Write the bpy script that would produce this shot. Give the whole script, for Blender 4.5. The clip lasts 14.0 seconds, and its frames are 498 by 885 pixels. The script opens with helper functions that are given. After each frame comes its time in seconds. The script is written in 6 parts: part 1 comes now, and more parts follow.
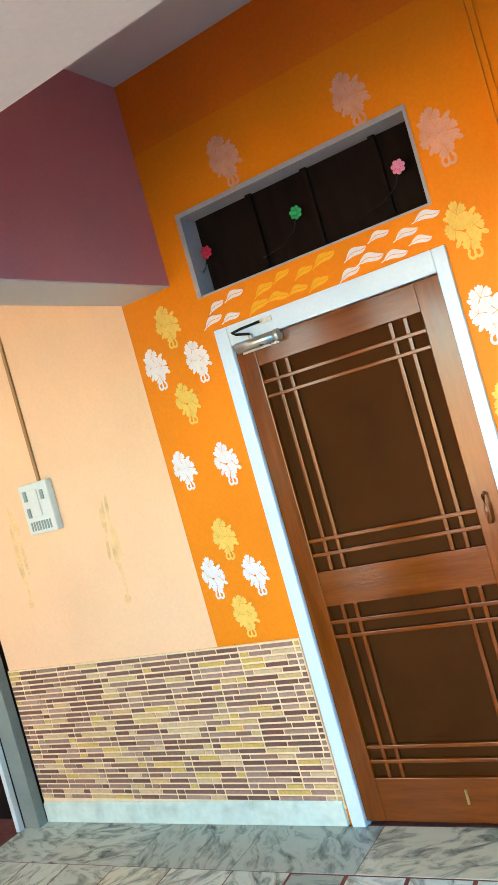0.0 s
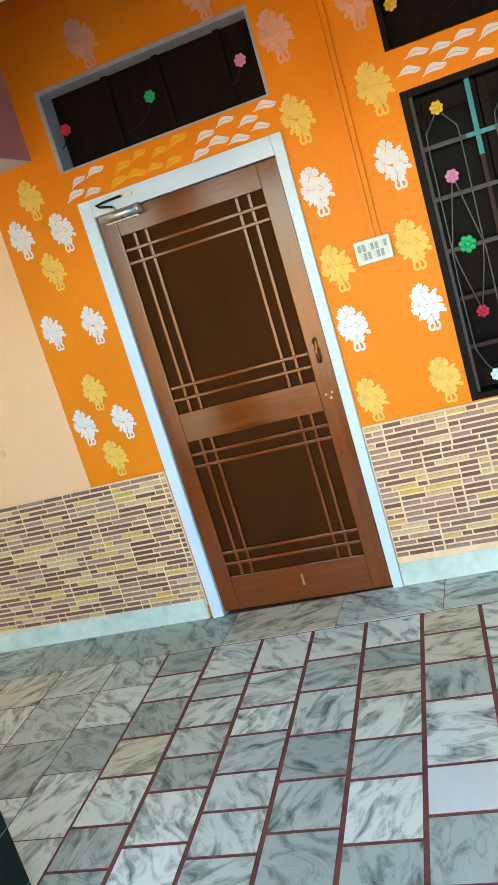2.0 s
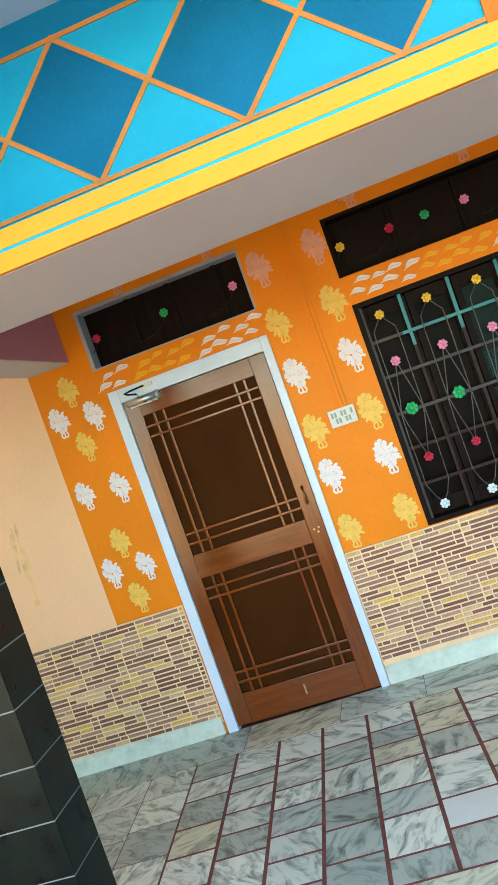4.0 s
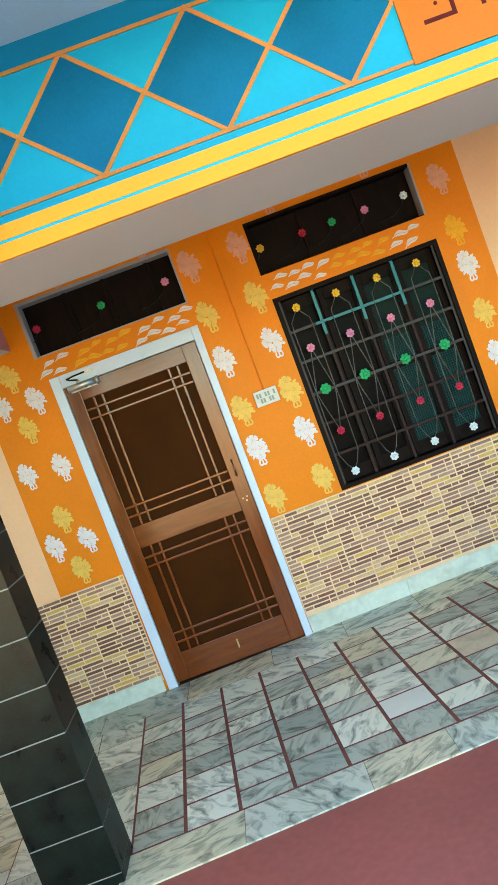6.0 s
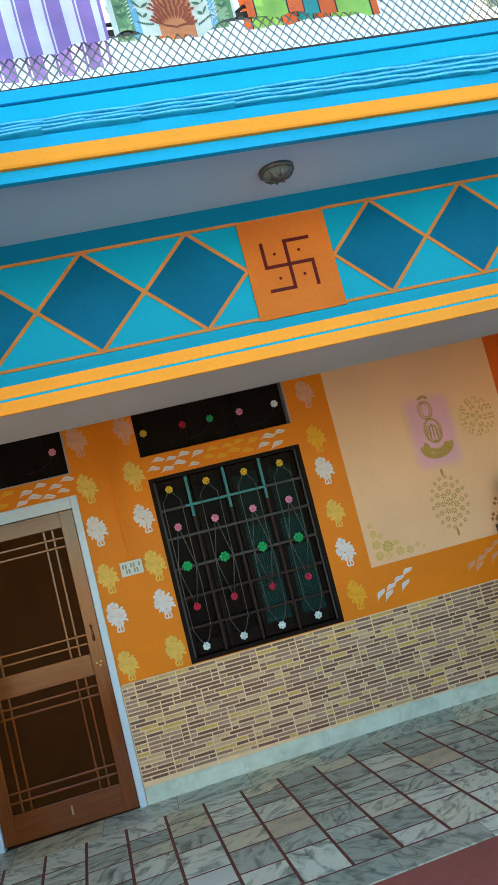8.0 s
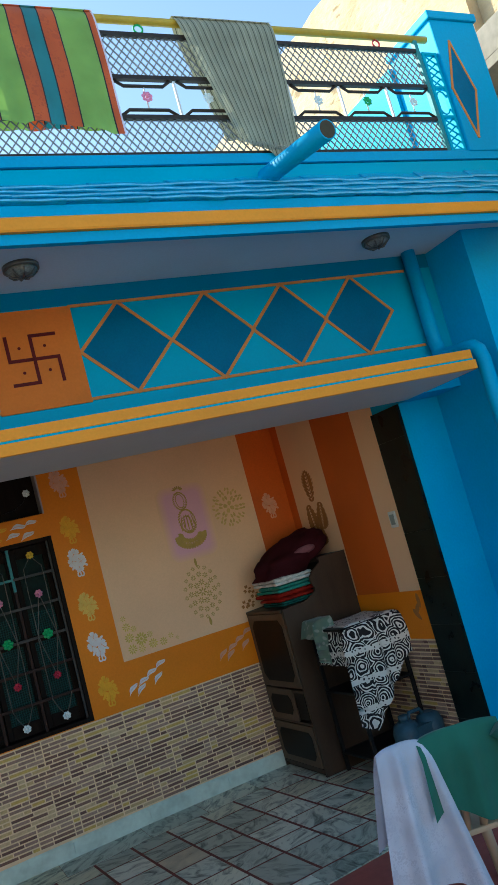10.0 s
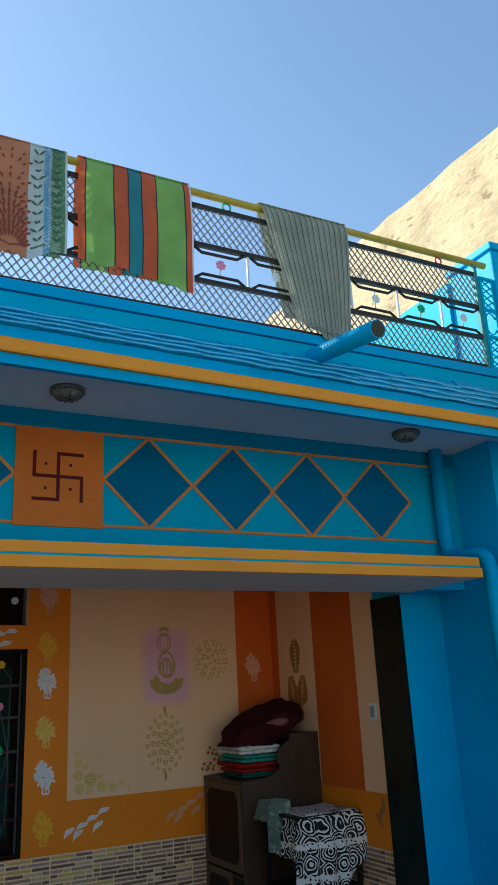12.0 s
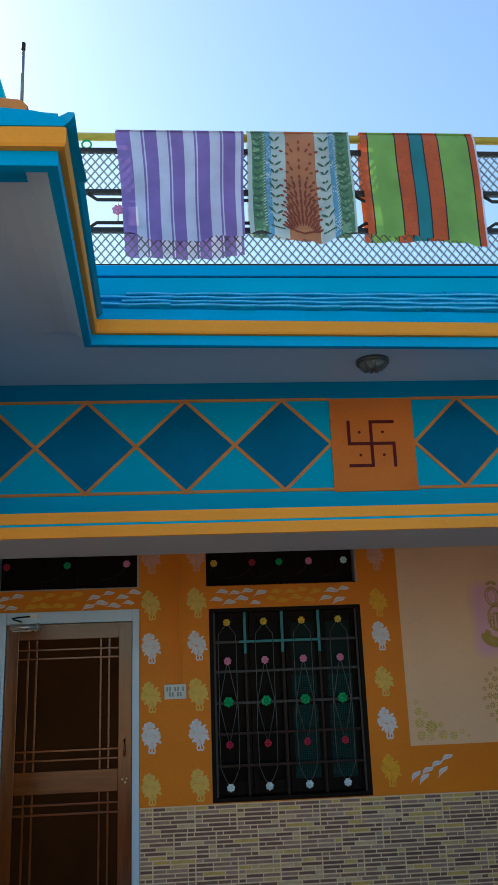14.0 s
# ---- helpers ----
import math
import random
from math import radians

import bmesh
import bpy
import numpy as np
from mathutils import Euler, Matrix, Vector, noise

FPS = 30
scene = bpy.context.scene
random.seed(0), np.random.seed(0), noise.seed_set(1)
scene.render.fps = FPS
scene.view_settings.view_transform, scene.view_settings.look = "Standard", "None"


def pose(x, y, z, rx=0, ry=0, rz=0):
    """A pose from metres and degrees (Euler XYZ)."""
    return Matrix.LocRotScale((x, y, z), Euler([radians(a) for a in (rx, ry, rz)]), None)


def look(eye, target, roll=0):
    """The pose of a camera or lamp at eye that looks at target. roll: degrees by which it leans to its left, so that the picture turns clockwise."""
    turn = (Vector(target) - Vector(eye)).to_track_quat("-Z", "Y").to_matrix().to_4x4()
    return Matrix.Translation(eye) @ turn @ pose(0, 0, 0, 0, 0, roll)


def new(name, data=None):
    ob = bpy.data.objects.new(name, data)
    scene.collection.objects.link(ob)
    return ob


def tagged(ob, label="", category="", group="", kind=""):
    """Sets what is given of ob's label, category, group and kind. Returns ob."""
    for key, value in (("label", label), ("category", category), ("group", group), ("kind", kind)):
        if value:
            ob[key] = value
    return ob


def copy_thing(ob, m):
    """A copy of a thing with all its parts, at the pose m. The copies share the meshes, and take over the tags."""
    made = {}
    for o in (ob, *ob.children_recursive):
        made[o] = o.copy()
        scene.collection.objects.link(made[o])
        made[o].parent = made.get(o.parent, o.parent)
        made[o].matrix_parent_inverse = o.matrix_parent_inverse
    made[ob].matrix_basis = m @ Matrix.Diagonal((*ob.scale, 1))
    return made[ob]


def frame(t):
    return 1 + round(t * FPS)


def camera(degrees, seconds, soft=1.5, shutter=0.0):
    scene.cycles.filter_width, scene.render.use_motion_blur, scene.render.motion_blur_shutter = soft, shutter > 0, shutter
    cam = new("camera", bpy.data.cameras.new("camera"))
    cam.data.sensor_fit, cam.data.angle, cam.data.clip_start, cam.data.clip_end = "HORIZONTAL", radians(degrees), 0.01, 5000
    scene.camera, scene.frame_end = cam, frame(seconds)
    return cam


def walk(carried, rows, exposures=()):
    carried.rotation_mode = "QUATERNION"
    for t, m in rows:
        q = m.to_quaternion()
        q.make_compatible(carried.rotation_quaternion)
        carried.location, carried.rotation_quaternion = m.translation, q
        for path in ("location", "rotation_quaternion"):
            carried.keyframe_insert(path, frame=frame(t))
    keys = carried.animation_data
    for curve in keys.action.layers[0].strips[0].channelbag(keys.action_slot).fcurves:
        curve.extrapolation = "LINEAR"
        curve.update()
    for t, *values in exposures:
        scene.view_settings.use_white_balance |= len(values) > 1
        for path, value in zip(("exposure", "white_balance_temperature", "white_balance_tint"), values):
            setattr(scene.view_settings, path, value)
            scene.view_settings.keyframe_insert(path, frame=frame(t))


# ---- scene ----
cam = camera(35.4, 14.0, soft=1.0)
PATH = [
    (0, (-0.002, 0.21, 1.671), (-1.04, 1.919, 1.659), -15.7),
    (0.5, (-0.073, -0.002, 1.678), (-1.104, 1.712, 1.644), -14.6),
    (0.9, (0.026, -0.159, 1.669), (-0.849, 1.634, 1.523), -14.0),
    (1, (0.055, -0.179, 1.664), (-0.792, 1.624, 1.49), -14.6),
    (1.5, (0.095, -0.35, 1.679), (-0.647, 1.485, 1.396), -14.5),
    (2, (-0.032, -0.473, 1.616), (-0.679, 1.375, 1.207), -16.9),
    (2.5, (-0.163, -0.635, 1.613), (-0.686, 1.25, 1.196), -18.6),
    (3, (-0.103, -0.948, 1.678), (-0.54, 0.996, 1.506), -19.0),
    (3.2, (-0.115, -1.074, 1.724), (-0.522, 0.881, 1.613), -19.4),
    (5.3, (-0.565, -1.911, 1.673), (-0.751, 0.079, 1.609), -19.1),
    (5.5, (-0.615, -1.962, 1.662), (-0.757, 0.03, 1.558), -19.8),
    (6, (-0.711, -2.056, 1.646), (-0.693, -0.06, 1.515), -20.5),
    (6.5, (-0.709, -2.264, 1.658), (-0.545, -0.272, 1.597), -18.2),
    (7, (-0.671, -2.493, 1.71), (-0.468, -0.505, 1.784), -15.6),
    (7.5, (-0.543, -2.544, 1.685), (-0.307, -0.564, 1.838), -13.9),
    (8, (-0.398, -2.583, 1.694), (-0.057, -0.621, 1.879), -14.2),
    (8.5, (-0.397, -2.697, 1.722), (0.114, -0.782, 1.986), -16.0),
    (9, (-0.314, -2.717, 1.728), (0.41, -0.87, 1.986), -17.5),
    (9.2, (-0.258, -2.692, 1.721), (0.557, -0.879, 1.942), -18.2),
    (11.3, (-0.222, -2.654, 1.798), (0.799, -0.96, 2.095), -10.6),
    (11.5, (-0.193, -2.696, 1.772), (0.787, -0.996, 2.16), -7.9),
    (12, (-0.253, -2.748, 1.789), (0.634, -1.059, 2.389), -2.9),
    (12.5, (-0.264, -2.919, 1.774), (0.561, -1.252, 2.509), -1.6),
    (13, (-0.218, -2.989, 1.831), (0.755, -1.391, 2.537), -3.4),
    (13.2, (-0.195, -2.975, 1.88), (0.872, -1.413, 2.528), -3.7),
    (13.5, (-0.131, -2.984, 1.83), (0.691, -1.248, 2.386), -3.5),
    (14, (-0.298, -2.891, 1.798), (-0.154, -0.966, 2.32), -2.1),
]
walk(cam, [(t, look(eye, target, roll)) for t, eye, target, roll in PATH],
     [(0, 3.78, 7500, 4), (1.0, 3.4, 7500, 3), (2.5, 3.38, 7600, 2), (5.5, 3.15, 7900, -1), (6.5, 3.2, 7900, -3), (7.5, 2.55, 7700, -4), (8.5, 1.9, 7250, -4), (9.0, 1.32, 6900, -3), (11.5, 1.18, 6600, 0), (12.0, 0.76, 6500, 0), (12.5, 0.8, 6450, 0), (13.0, 0.87, 6450, 0), (13.5, 0.95, 6450, 0), (14.0, 0.96, 6500, 0)])


# ---- world and sun ----
world = bpy.data.worlds.new("sky_world")
scene.world = world
world.use_nodes = True
wn = world.node_tree.nodes
sky = wn.new("ShaderNodeTexSky")
sky.sky_type = "NISHITA"
sky.sun_disc = False
SUN_EL, SUN_AZ = 40.0, -42.0          # degrees; azimuth from +y towards +x
sky.sun_elevation = radians(SUN_EL)
sky.sun_rotation = radians(SUN_AZ)
sky.air_density, sky.dust_density, sky.ozone_density = 1.0, 0.6, 2.4
world.node_tree.links.new(sky.outputs[0], wn["Background"].inputs[0])
wn["Background"].inputs[1].default_value = 0.15
sun = new("sun", bpy.data.lights.new("sun", "SUN"))
sun.data.energy, sun.data.angle, sun.data.color = 4.5, radians(0.6), (1.0, 0.93, 0.82)
_a, _e = radians(SUN_AZ), radians(SUN_EL)
sun.matrix_world = look((math.sin(_a) * math.cos(_e) * 30, math.cos(_a) * math.cos(_e) * 30, math.sin(_e) * 30), (0, 0, 0))

# ---- materials ----
def nodes_of(name):
    m = bpy.data.materials.new(name)
    m.use_nodes = True
    return m, m.node_tree.nodes, m.node_tree.links, m.node_tree.nodes["Principled BSDF"]


def ramp(ns, stops):
    r = ns.new("ShaderNodeValToRGB")
    el = r.color_ramp.elements
    while len(el) < len(stops):
        el.new(0.5)
    for e, (p, c) in zip(el, stops):
        e.position, e.color = p, (*c, 1.0)
    return r


def tint(c, k):
    return tuple(max(0.0, min(1.0, v * k)) for v in c)


def surface(name, base, rough=0.6, var=0.14, scale=3.0, fine=60.0, bump=0.12, metal=0.0, stretch=(1, 1, 1), dirt=None, coat=0.0, spec=0.25):
    """A painted or plain surface: broad cloudy variation, fine grain, slight relief."""
    m, ns, ls, bs = nodes_of(name)
    co = ns.new("ShaderNodeTexCoord")
    mp = ns.new("ShaderNodeMapping")
    mp.inputs["Scale"].default_value = stretch
    ls.new(co.outputs["Object"], mp.inputs[0])
    n1 = ns.new("ShaderNodeTexNoise")
    n1.inputs["Scale"].default_value, n1.inputs["Detail"].default_value = scale, 5.0
    n2 = ns.new("ShaderNodeTexNoise")
    n2.inputs["Scale"].default_value, n2.inputs["Detail"].default_value = fine, 3.0
    ls.new(mp.outputs[0], n1.inputs["Vector"])
    ls.new(mp.outputs[0], n2.inputs["Vector"])
    stops = [(0.28, dirt or tint(base, 1 - var)), (0.5, base), (0.75, tint(base, 1 + var * 0.8))]
    r1 = ramp(ns, stops)
    ls.new(n1.outputs["Fac"], r1.inputs[0])
    r2 = ramp(ns, [(0.3, (1 - var * 0.7,) * 3), (0.7, (1.0, 1.0, 1.0))])
    ls.new(n2.outputs["Fac"], r2.inputs[0])
    mx = ns.new("ShaderNodeMixRGB")
    mx.blend_type, mx.inputs[0].default_value = "MULTIPLY", 1.0
    ls.new(r1.outputs[0], mx.inputs[1])
    ls.new(r2.outputs[0], mx.inputs[2])
    ls.new(mx.outputs[0], bs.inputs["Base Color"])
    rr = ns.new("ShaderNodeMapRange")
    rr.inputs[3].default_value, rr.inputs[4].default_value = max(0.02, rough - 0.1), min(1.0, rough + 0.1)
    ls.new(n1.outputs["Fac"], rr.inputs[0])
    ls.new(rr.outputs[0], bs.inputs["Roughness"])
    bs.inputs["Metallic"].default_value = metal
    bs.inputs["Specular IOR Level"].default_value = spec
    bs.inputs["Coat Weight"].default_value = coat
    if bump:
        b = ns.new("ShaderNodeBump")
        b.inputs["Strength"].default_value, b.inputs["Distance"].default_value = bump, 0.004
        ls.new(n2.outputs["Fac"], b.inputs["Height"])
        ls.new(b.outputs[0], bs.inputs["Normal"])
    return m


def marble(name, pale, grey, dark, rough=0.3):
    """Veined marble; each slab has its own tone and its own veins."""
    m, ns, ls, bs = nodes_of(name)
    co = ns.new("ShaderNodeTexCoord")
    info = ns.new("ShaderNodeObjectInfo")
    geo = ns.new("ShaderNodeNewGeometry")
    add = ns.new("ShaderNodeMath")
    ls.new(info.outputs["Random"], add.inputs[0])
    ls.new(geo.outputs["Random Per Island"], add.inputs[1])
    off = ns.new("ShaderNodeVectorMath")
    off.operation = "SCALE"
    off.inputs[0].default_value = (13.0, 7.0, 5.0)
    ls.new(add.outputs[0], off.inputs["Scale"])
    pos = ns.new("ShaderNodeVectorMath")
    pos.operation = "ADD"
    ls.new(co.outputs["Object"], pos.inputs[0])
    ls.new(off.outputs[0], pos.inputs[1])
    rot = ns.new("ShaderNodeMapping")
    spin = ns.new("ShaderNodeMath")
    spin.operation = "MULTIPLY"
    spin.inputs[1].default_value = 9.4
    ls.new(add.outputs[0], spin.inputs[0])
    turn = ns.new("ShaderNodeVectorRotate")
    turn.rotation_type = "Z_AXIS"
    ls.new(pos.outputs[0], turn.inputs["Vector"])
    ls.new(spin.outputs[0], turn.inputs["Angle"])
    rot.inputs["Scale"].default_value = (1.0, 2.3, 1.0)
    ls.new(turn.outputs[0], rot.inputs[0])
    n1 = ns.new("ShaderNodeTexNoise")
    n1.inputs["Scale"].default_value, n1.inputs["Detail"].default_value, n1.inputs["Distortion"].default_value = 6.5, 14.0, 1.1
    n1.inputs["Roughness"].default_value = 0.62
    ls.new(rot.outputs[0], n1.inputs["Vector"])
    r1 = ramp(ns, [(0.30, dark), (0.43, grey), (0.53, pale), (0.7, tint(pale, 1.06))])
    ls.new(n1.outputs["Fac"], r1.inputs[0])
    fr = ns.new("ShaderNodeMath")
    fr.operation = "FRACT"
    ls.new(add.outputs[0], fr.inputs[0])
    tone = ramp(ns, [(0.0, (0.50, 0.56, 0.54)), (0.3, (0.74, 0.80, 0.77)), (0.62, (1.0, 1.03, 1.0)), (0.86, (1.15, 1.18, 1.15)), (0.95, (0.92, 0.86, 0.70))])
    ls.new(fr.outputs[0], tone.inputs[0])
    mx = ns.new("ShaderNodeMixRGB")
    mx.blend_type, mx.inputs[0].default_value = "MULTIPLY", 1.0
    ls.new(r1.outputs[0], mx.inputs[1])
    ls.new(tone.outputs[0], mx.inputs[2])
    ls.new(mx.outputs[0], bs.inputs["Base Color"])
    n2 = ns.new("ShaderNodeTexNoise")
    n2.inputs["Scale"].default_value = 9.0
    ls.new(pos.outputs[0], n2.inputs["Vector"])
    rr = ns.new("ShaderNodeMapRange")
    rr.inputs[3].default_value, rr.inputs[4].default_value = rough - 0.1, rough + 0.18
    ls.new(n2.outputs["Fac"], rr.inputs[0])
    ls.new(rr.outputs[0], bs.inputs["Roughness"])
    return m


def varied(name, colours, rough=0.5, grain=40.0, bump=0.1):
    """One of several colours for each piece, with grain."""
    m, ns, ls, bs = nodes_of(name)
    info = ns.new("ShaderNodeObjectInfo")
    geo = ns.new("ShaderNodeNewGeometry")
    add = ns.new("ShaderNodeMath")
    ls.new(info.outputs["Random"], add.inputs[0])
    ls.new(geo.outputs["Random Per Island"], add.inputs[1])
    fr = ns.new("ShaderNodeMath")
    fr.operation = "FRACT"
    ls.new(add.outputs[0], fr.inputs[0])
    n = len(colours)
    r = ramp(ns, [(i / n, c) for i, c in enumerate(colours)])
    r.color_ramp.interpolation = "CONSTANT"
    ls.new(fr.outputs[0], r.inputs[0])
    co = ns.new("ShaderNodeTexCoord")
    n2 = ns.new("ShaderNodeTexNoise")
    n2.inputs["Scale"].default_value, n2.inputs["Detail"].default_value = grain, 4.0
    ls.new(co.outputs["Object"], n2.inputs["Vector"])
    r2 = ramp(ns, [(0.3, (0.75,) * 3), (0.7, (1.0,) * 3)])
    ls.new(n2.outputs["Fac"], r2.inputs[0])
    mx = ns.new("ShaderNodeMixRGB")
    mx.blend_type, mx.inputs[0].default_value = "MULTIPLY", 1.0
    ls.new(r.outputs[0], mx.inputs[1])
    ls.new(r2.outputs[0], mx.inputs[2])
    ls.new(mx.outputs[0], bs.inputs["Base Color"])
    bs.inputs["Roughness"].default_value = rough
    b = ns.new("ShaderNodeBump")
    b.inputs["Strength"].default_value, b.inputs["Distance"].default_value = bump, 0.002
    ls.new(n2.outputs["Fac"], b.inputs["Height"])
    ls.new(b.outputs[0], bs.inputs["Normal"])
    return m


ORANGE = surface("orange_paint", (0.80, 0.238, 0.013), 0.45, 0.1, 1.6, 90, 0.08, spec=0.15)
RED_ORANGE = surface("red_orange_paint", (0.66, 0.13, 0.018), 0.5, 0.14, 1.6, 90, 0.08)
# the orange wall paint darkened by hand for the shade below the ceiling
ORANGE_SHADED = surface("shaded_orange_paint", (0.76, 0.185, 0.012), 0.5, 0.14, 1.6, 90, 0.08)
CREAM = surface("cream_paint", (0.85, 0.55, 0.335), 0.55, 0.08, 1.3, 90, 0.08)
PURPLE = surface("mauve_paint", (0.56, 0.22, 0.24), 0.55, 0.1, 1.5, 80, 0.08)
PLASTER = surface("grey_white_plaster", (0.58, 0.605, 0.60), 0.7, 0.07, 1.4, 80, 0.1)
# grey plaster tinted blue for light bounced off the beam and eaves
SOFFIT = surface("grey_plaster_blue_bounce", (0.50, 0.61, 0.69), 0.7, 0.08, 1.0, 80, 0.1)
TEAL = surface("turquoise_paint", (0.001, 0.35, 0.545), 0.42, 0.07, 1.8, 90, 0.08, spec=0.1)
TEAL_DEEP = surface("deep_turquoise_paint", (0.001, 0.145, 0.29), 0.42, 0.16, 2.6, 90, 0.08, spec=0.06)
# turquoise darkened for the shadow at the top of the beam face
TEAL_SHADED = surface("shaded_turquoise_paint", (0.001, 0.19, 0.335), 0.45, 0.1, 2.0, 90, 0.08, spec=0.08)
# BLUE times 1.22: missing light on pier and boundary wall put into the colour
PIER_BLUE_LIT = surface("brightened_blue_wall_paint", (0.003, 0.41, 0.76), 0.5, 0.12, 1.2, 70, 0.12, spec=0.15)
BLUE = surface("blue_wall_paint", (0.002, 0.335, 0.62), 0.5, 0.12, 1.2, 70, 0.12, spec=0.15)
SHINGLE = surface("blue_shingle_paint", (0.010, 0.36, 0.60), 0.32, 0.22, 9, 70, 0.1, spec=0.6)
SHINGLE_EDGE = surface("pale_blue_lip_edge", (0.10, 0.44, 0.68), 0.35, 0.3, 12, 70, 0.1, spec=0.5)
YELLOW = surface("golden_yellow_paint", (0.79, 0.305, 0.036), 0.45, 0.09, 2.0, 80, 0.08, spec=0.1)
LINE = surface("orange_line_paint", (0.60, 0.225, 0.065), 0.5, 0.15, 6, 90, 0.05, spec=0.1)
EMBLEM = surface("emblem_orange_paint", (0.66, 0.175, 0.033), 0.5, 0.1, 3, 90, 0.05, spec=0.06)
MAROON = surface("maroon_paint", (0.11, 0.011, 0.012), 0.5, 0.2, 20, 90, 0.05, spec=0.1)
PALE_BLUE = surface("pale_blue_gloss_paint", (0.58, 0.74, 0.88), 0.35, 0.08, 3.0, 70, 0.06)
GROUND = surface("red_oxide_floor", (0.40, 0.115, 0.098), 0.55, 0.2, 1.2, 30, 0.25)
EARTH = surface("dusty_grey_ground", (0.34, 0.31, 0.27), 0.9, 0.25, 0.6, 12, 0.4)
GROUT = surface("red_grout", (0.23, 0.078, 0.062), 0.7, 0.3, 20, 120, 0.3)
MARBLE = marble("green_white_marble", (0.73, 0.75, 0.66), (0.42, 0.455, 0.395), (0.06, 0.08, 0.065))
MARBLE_WHITE = surface("plain_white_marble", (0.74, 0.77, 0.70), 0.3, 0.05, 4.0, 40, 0.02)
MARBLE_BEIGE = surface("beige_marble", (0.62, 0.55, 0.40), 0.3, 0.22, 7.0, 40, 0.02, dirt=(0.40, 0.36, 0.26))
SKIRT = surface("pale_marble_skirting", (0.60, 0.74, 0.66), 0.35, 0.16, 7.0, 30, 0.03, dirt=(0.46, 0.58, 0.51))
GRANITE = surface("black_green_granite", (0.005, 0.013, 0.010), 0.3, 0.6, 9, 90, 0.02, dirt=(0.003, 0.005, 0.0045), spec=0.2)
TILE_JOINT = surface("pale_tile_joint", (0.24, 0.27, 0.25), 0.7, 0.15, 20, 90, 0.1)
BRICK = varied("strip_tile", [(0.19, 0.092, 0.070), (0.66, 0.44, 0.12), (0.31, 0.18, 0.14), (0.17, 0.080, 0.060), (0.37, 0.225, 0.175), (0.62, 0.43, 0.20), (0.21, 0.105, 0.078), (0.33, 0.20, 0.155), (0.64, 0.46, 0.27), (0.25, 0.13, 0.097), (0.43, 0.275, 0.21)], 0.4, 60)
BRICK_JOINT = surface("cream_tile_joint", (0.83, 0.63, 0.40), 0.6, 0.1, 14, 90, 0.1)
WOOD = surface("varnished_brown_wood", (0.165, 0.037, 0.002), 0.17, 0.25, 4.0, 14, 0.10, stretch=(9, 9, 0.9), spec=0.5)
WOOD_H = surface("varnished_brown_wood_rails", (0.165, 0.037, 0.002), 0.17, 0.25, 4.0, 14, 0.10, stretch=(0.9, 9, 9), spec=0.5)
WOOD_PANEL = surface("dark_brown_mesh_panel", (0.052, 0.017, 0.004), 0.6, 0.2, 4.0, 300, 0.2, spec=0.03)
DARK_WOOD = surface("dark_stained_wood", (0.011, 0.007, 0.006), 0.5, 0.35, 5.0, 60, 0.1, stretch=(6, 6, 1), spec=0.06)
BLACK_IRON = surface("black_iron", (0.014, 0.013, 0.014), 0.4, 0.3, 12, 90, 0.06, metal=0.2)
TEAL_IRON = surface("turquoise_iron", (0.02, 0.23, 0.26), 0.4, 0.2, 12, 90, 0.06)
DARK_GLASS = surface("dark_window_glass", (0.003, 0.0035, 0.004), 0.3, 0.3, 5, 60, 0.0)
DARK_GLASS.node_tree.nodes["Principled BSDF"].inputs["Specular IOR Level"].default_value = 0.03
GREEN_MESH = surface("green_window_mesh", (0.003, 0.018, 0.016), 0.5, 0.4, 30, 200, 0.1, spec=0.1)
MESH_TEAL = surface("dull_teal_wire", (0.006, 0.07, 0.07), 0.5, 0.2, 30, 90, 0.05, spec=0.1)
BEIGE = surface("weathered_beige_plaster", (0.56, 0.43, 0.27), 0.85, 0.2, 2.2, 16, 1.0, dirt=(0.42, 0.32, 0.20))


def scarred(m, scale, lo, hi, dark, deep):
    """Adds sparse dark scars and pits, with relief, to a plaster."""
    ns, ls = m.node_tree.nodes, m.node_tree.links
    bs = ns["Principled BSDF"]
    old = bs.inputs["Base Color"].links[0].from_socket
    co = ns.new("ShaderNodeTexCoord")
    mp = ns.new("ShaderNodeMapping")
    mp.inputs["Scale"].default_value = (1.0, 0.7, 1.5)
    mp.inputs["Rotation"].default_value = (0.5, 0.0, 0.0)
    ls.new(co.outputs["Object"], mp.inputs[0])
    nz = ns.new("ShaderNodeTexNoise")
    nz.inputs["Scale"].default_value, nz.inputs["Detail"].default_value, nz.inputs["Roughness"].default_value = scale, 7.0, 0.6
    ls.new(mp.outputs[0], nz.inputs["Vector"])
    r = ramp(ns, [(lo, (0, 0, 0)), (hi, (1, 1, 1))])
    ls.new(nz.outputs["Fac"], r.inputs[0])
    mx = ns.new("ShaderNodeMixRGB")
    ls.new(r.outputs[0], mx.inputs[0])
    mx.inputs[1].default_value = (*dark, 1)
    ls.new(old, mx.inputs[2])
    ls.new(mx.outputs[0], bs.inputs["Base Color"])
    b = ns.new("ShaderNodeBump")
    b.inputs["Strength"].default_value, b.inputs["Distance"].default_value = 0.9, deep
    ls.new(nz.outputs["Fac"], b.inputs["Height"])
    ls.new(bs.inputs["Normal"].links[0].from_socket, b.inputs["Normal"])
    ls.new(b.outputs[0], bs.inputs["Normal"])
    return m


scarred(BEIGE, 5.5, 0.355, 0.415, (0.27, 0.20, 0.12), 0.03)
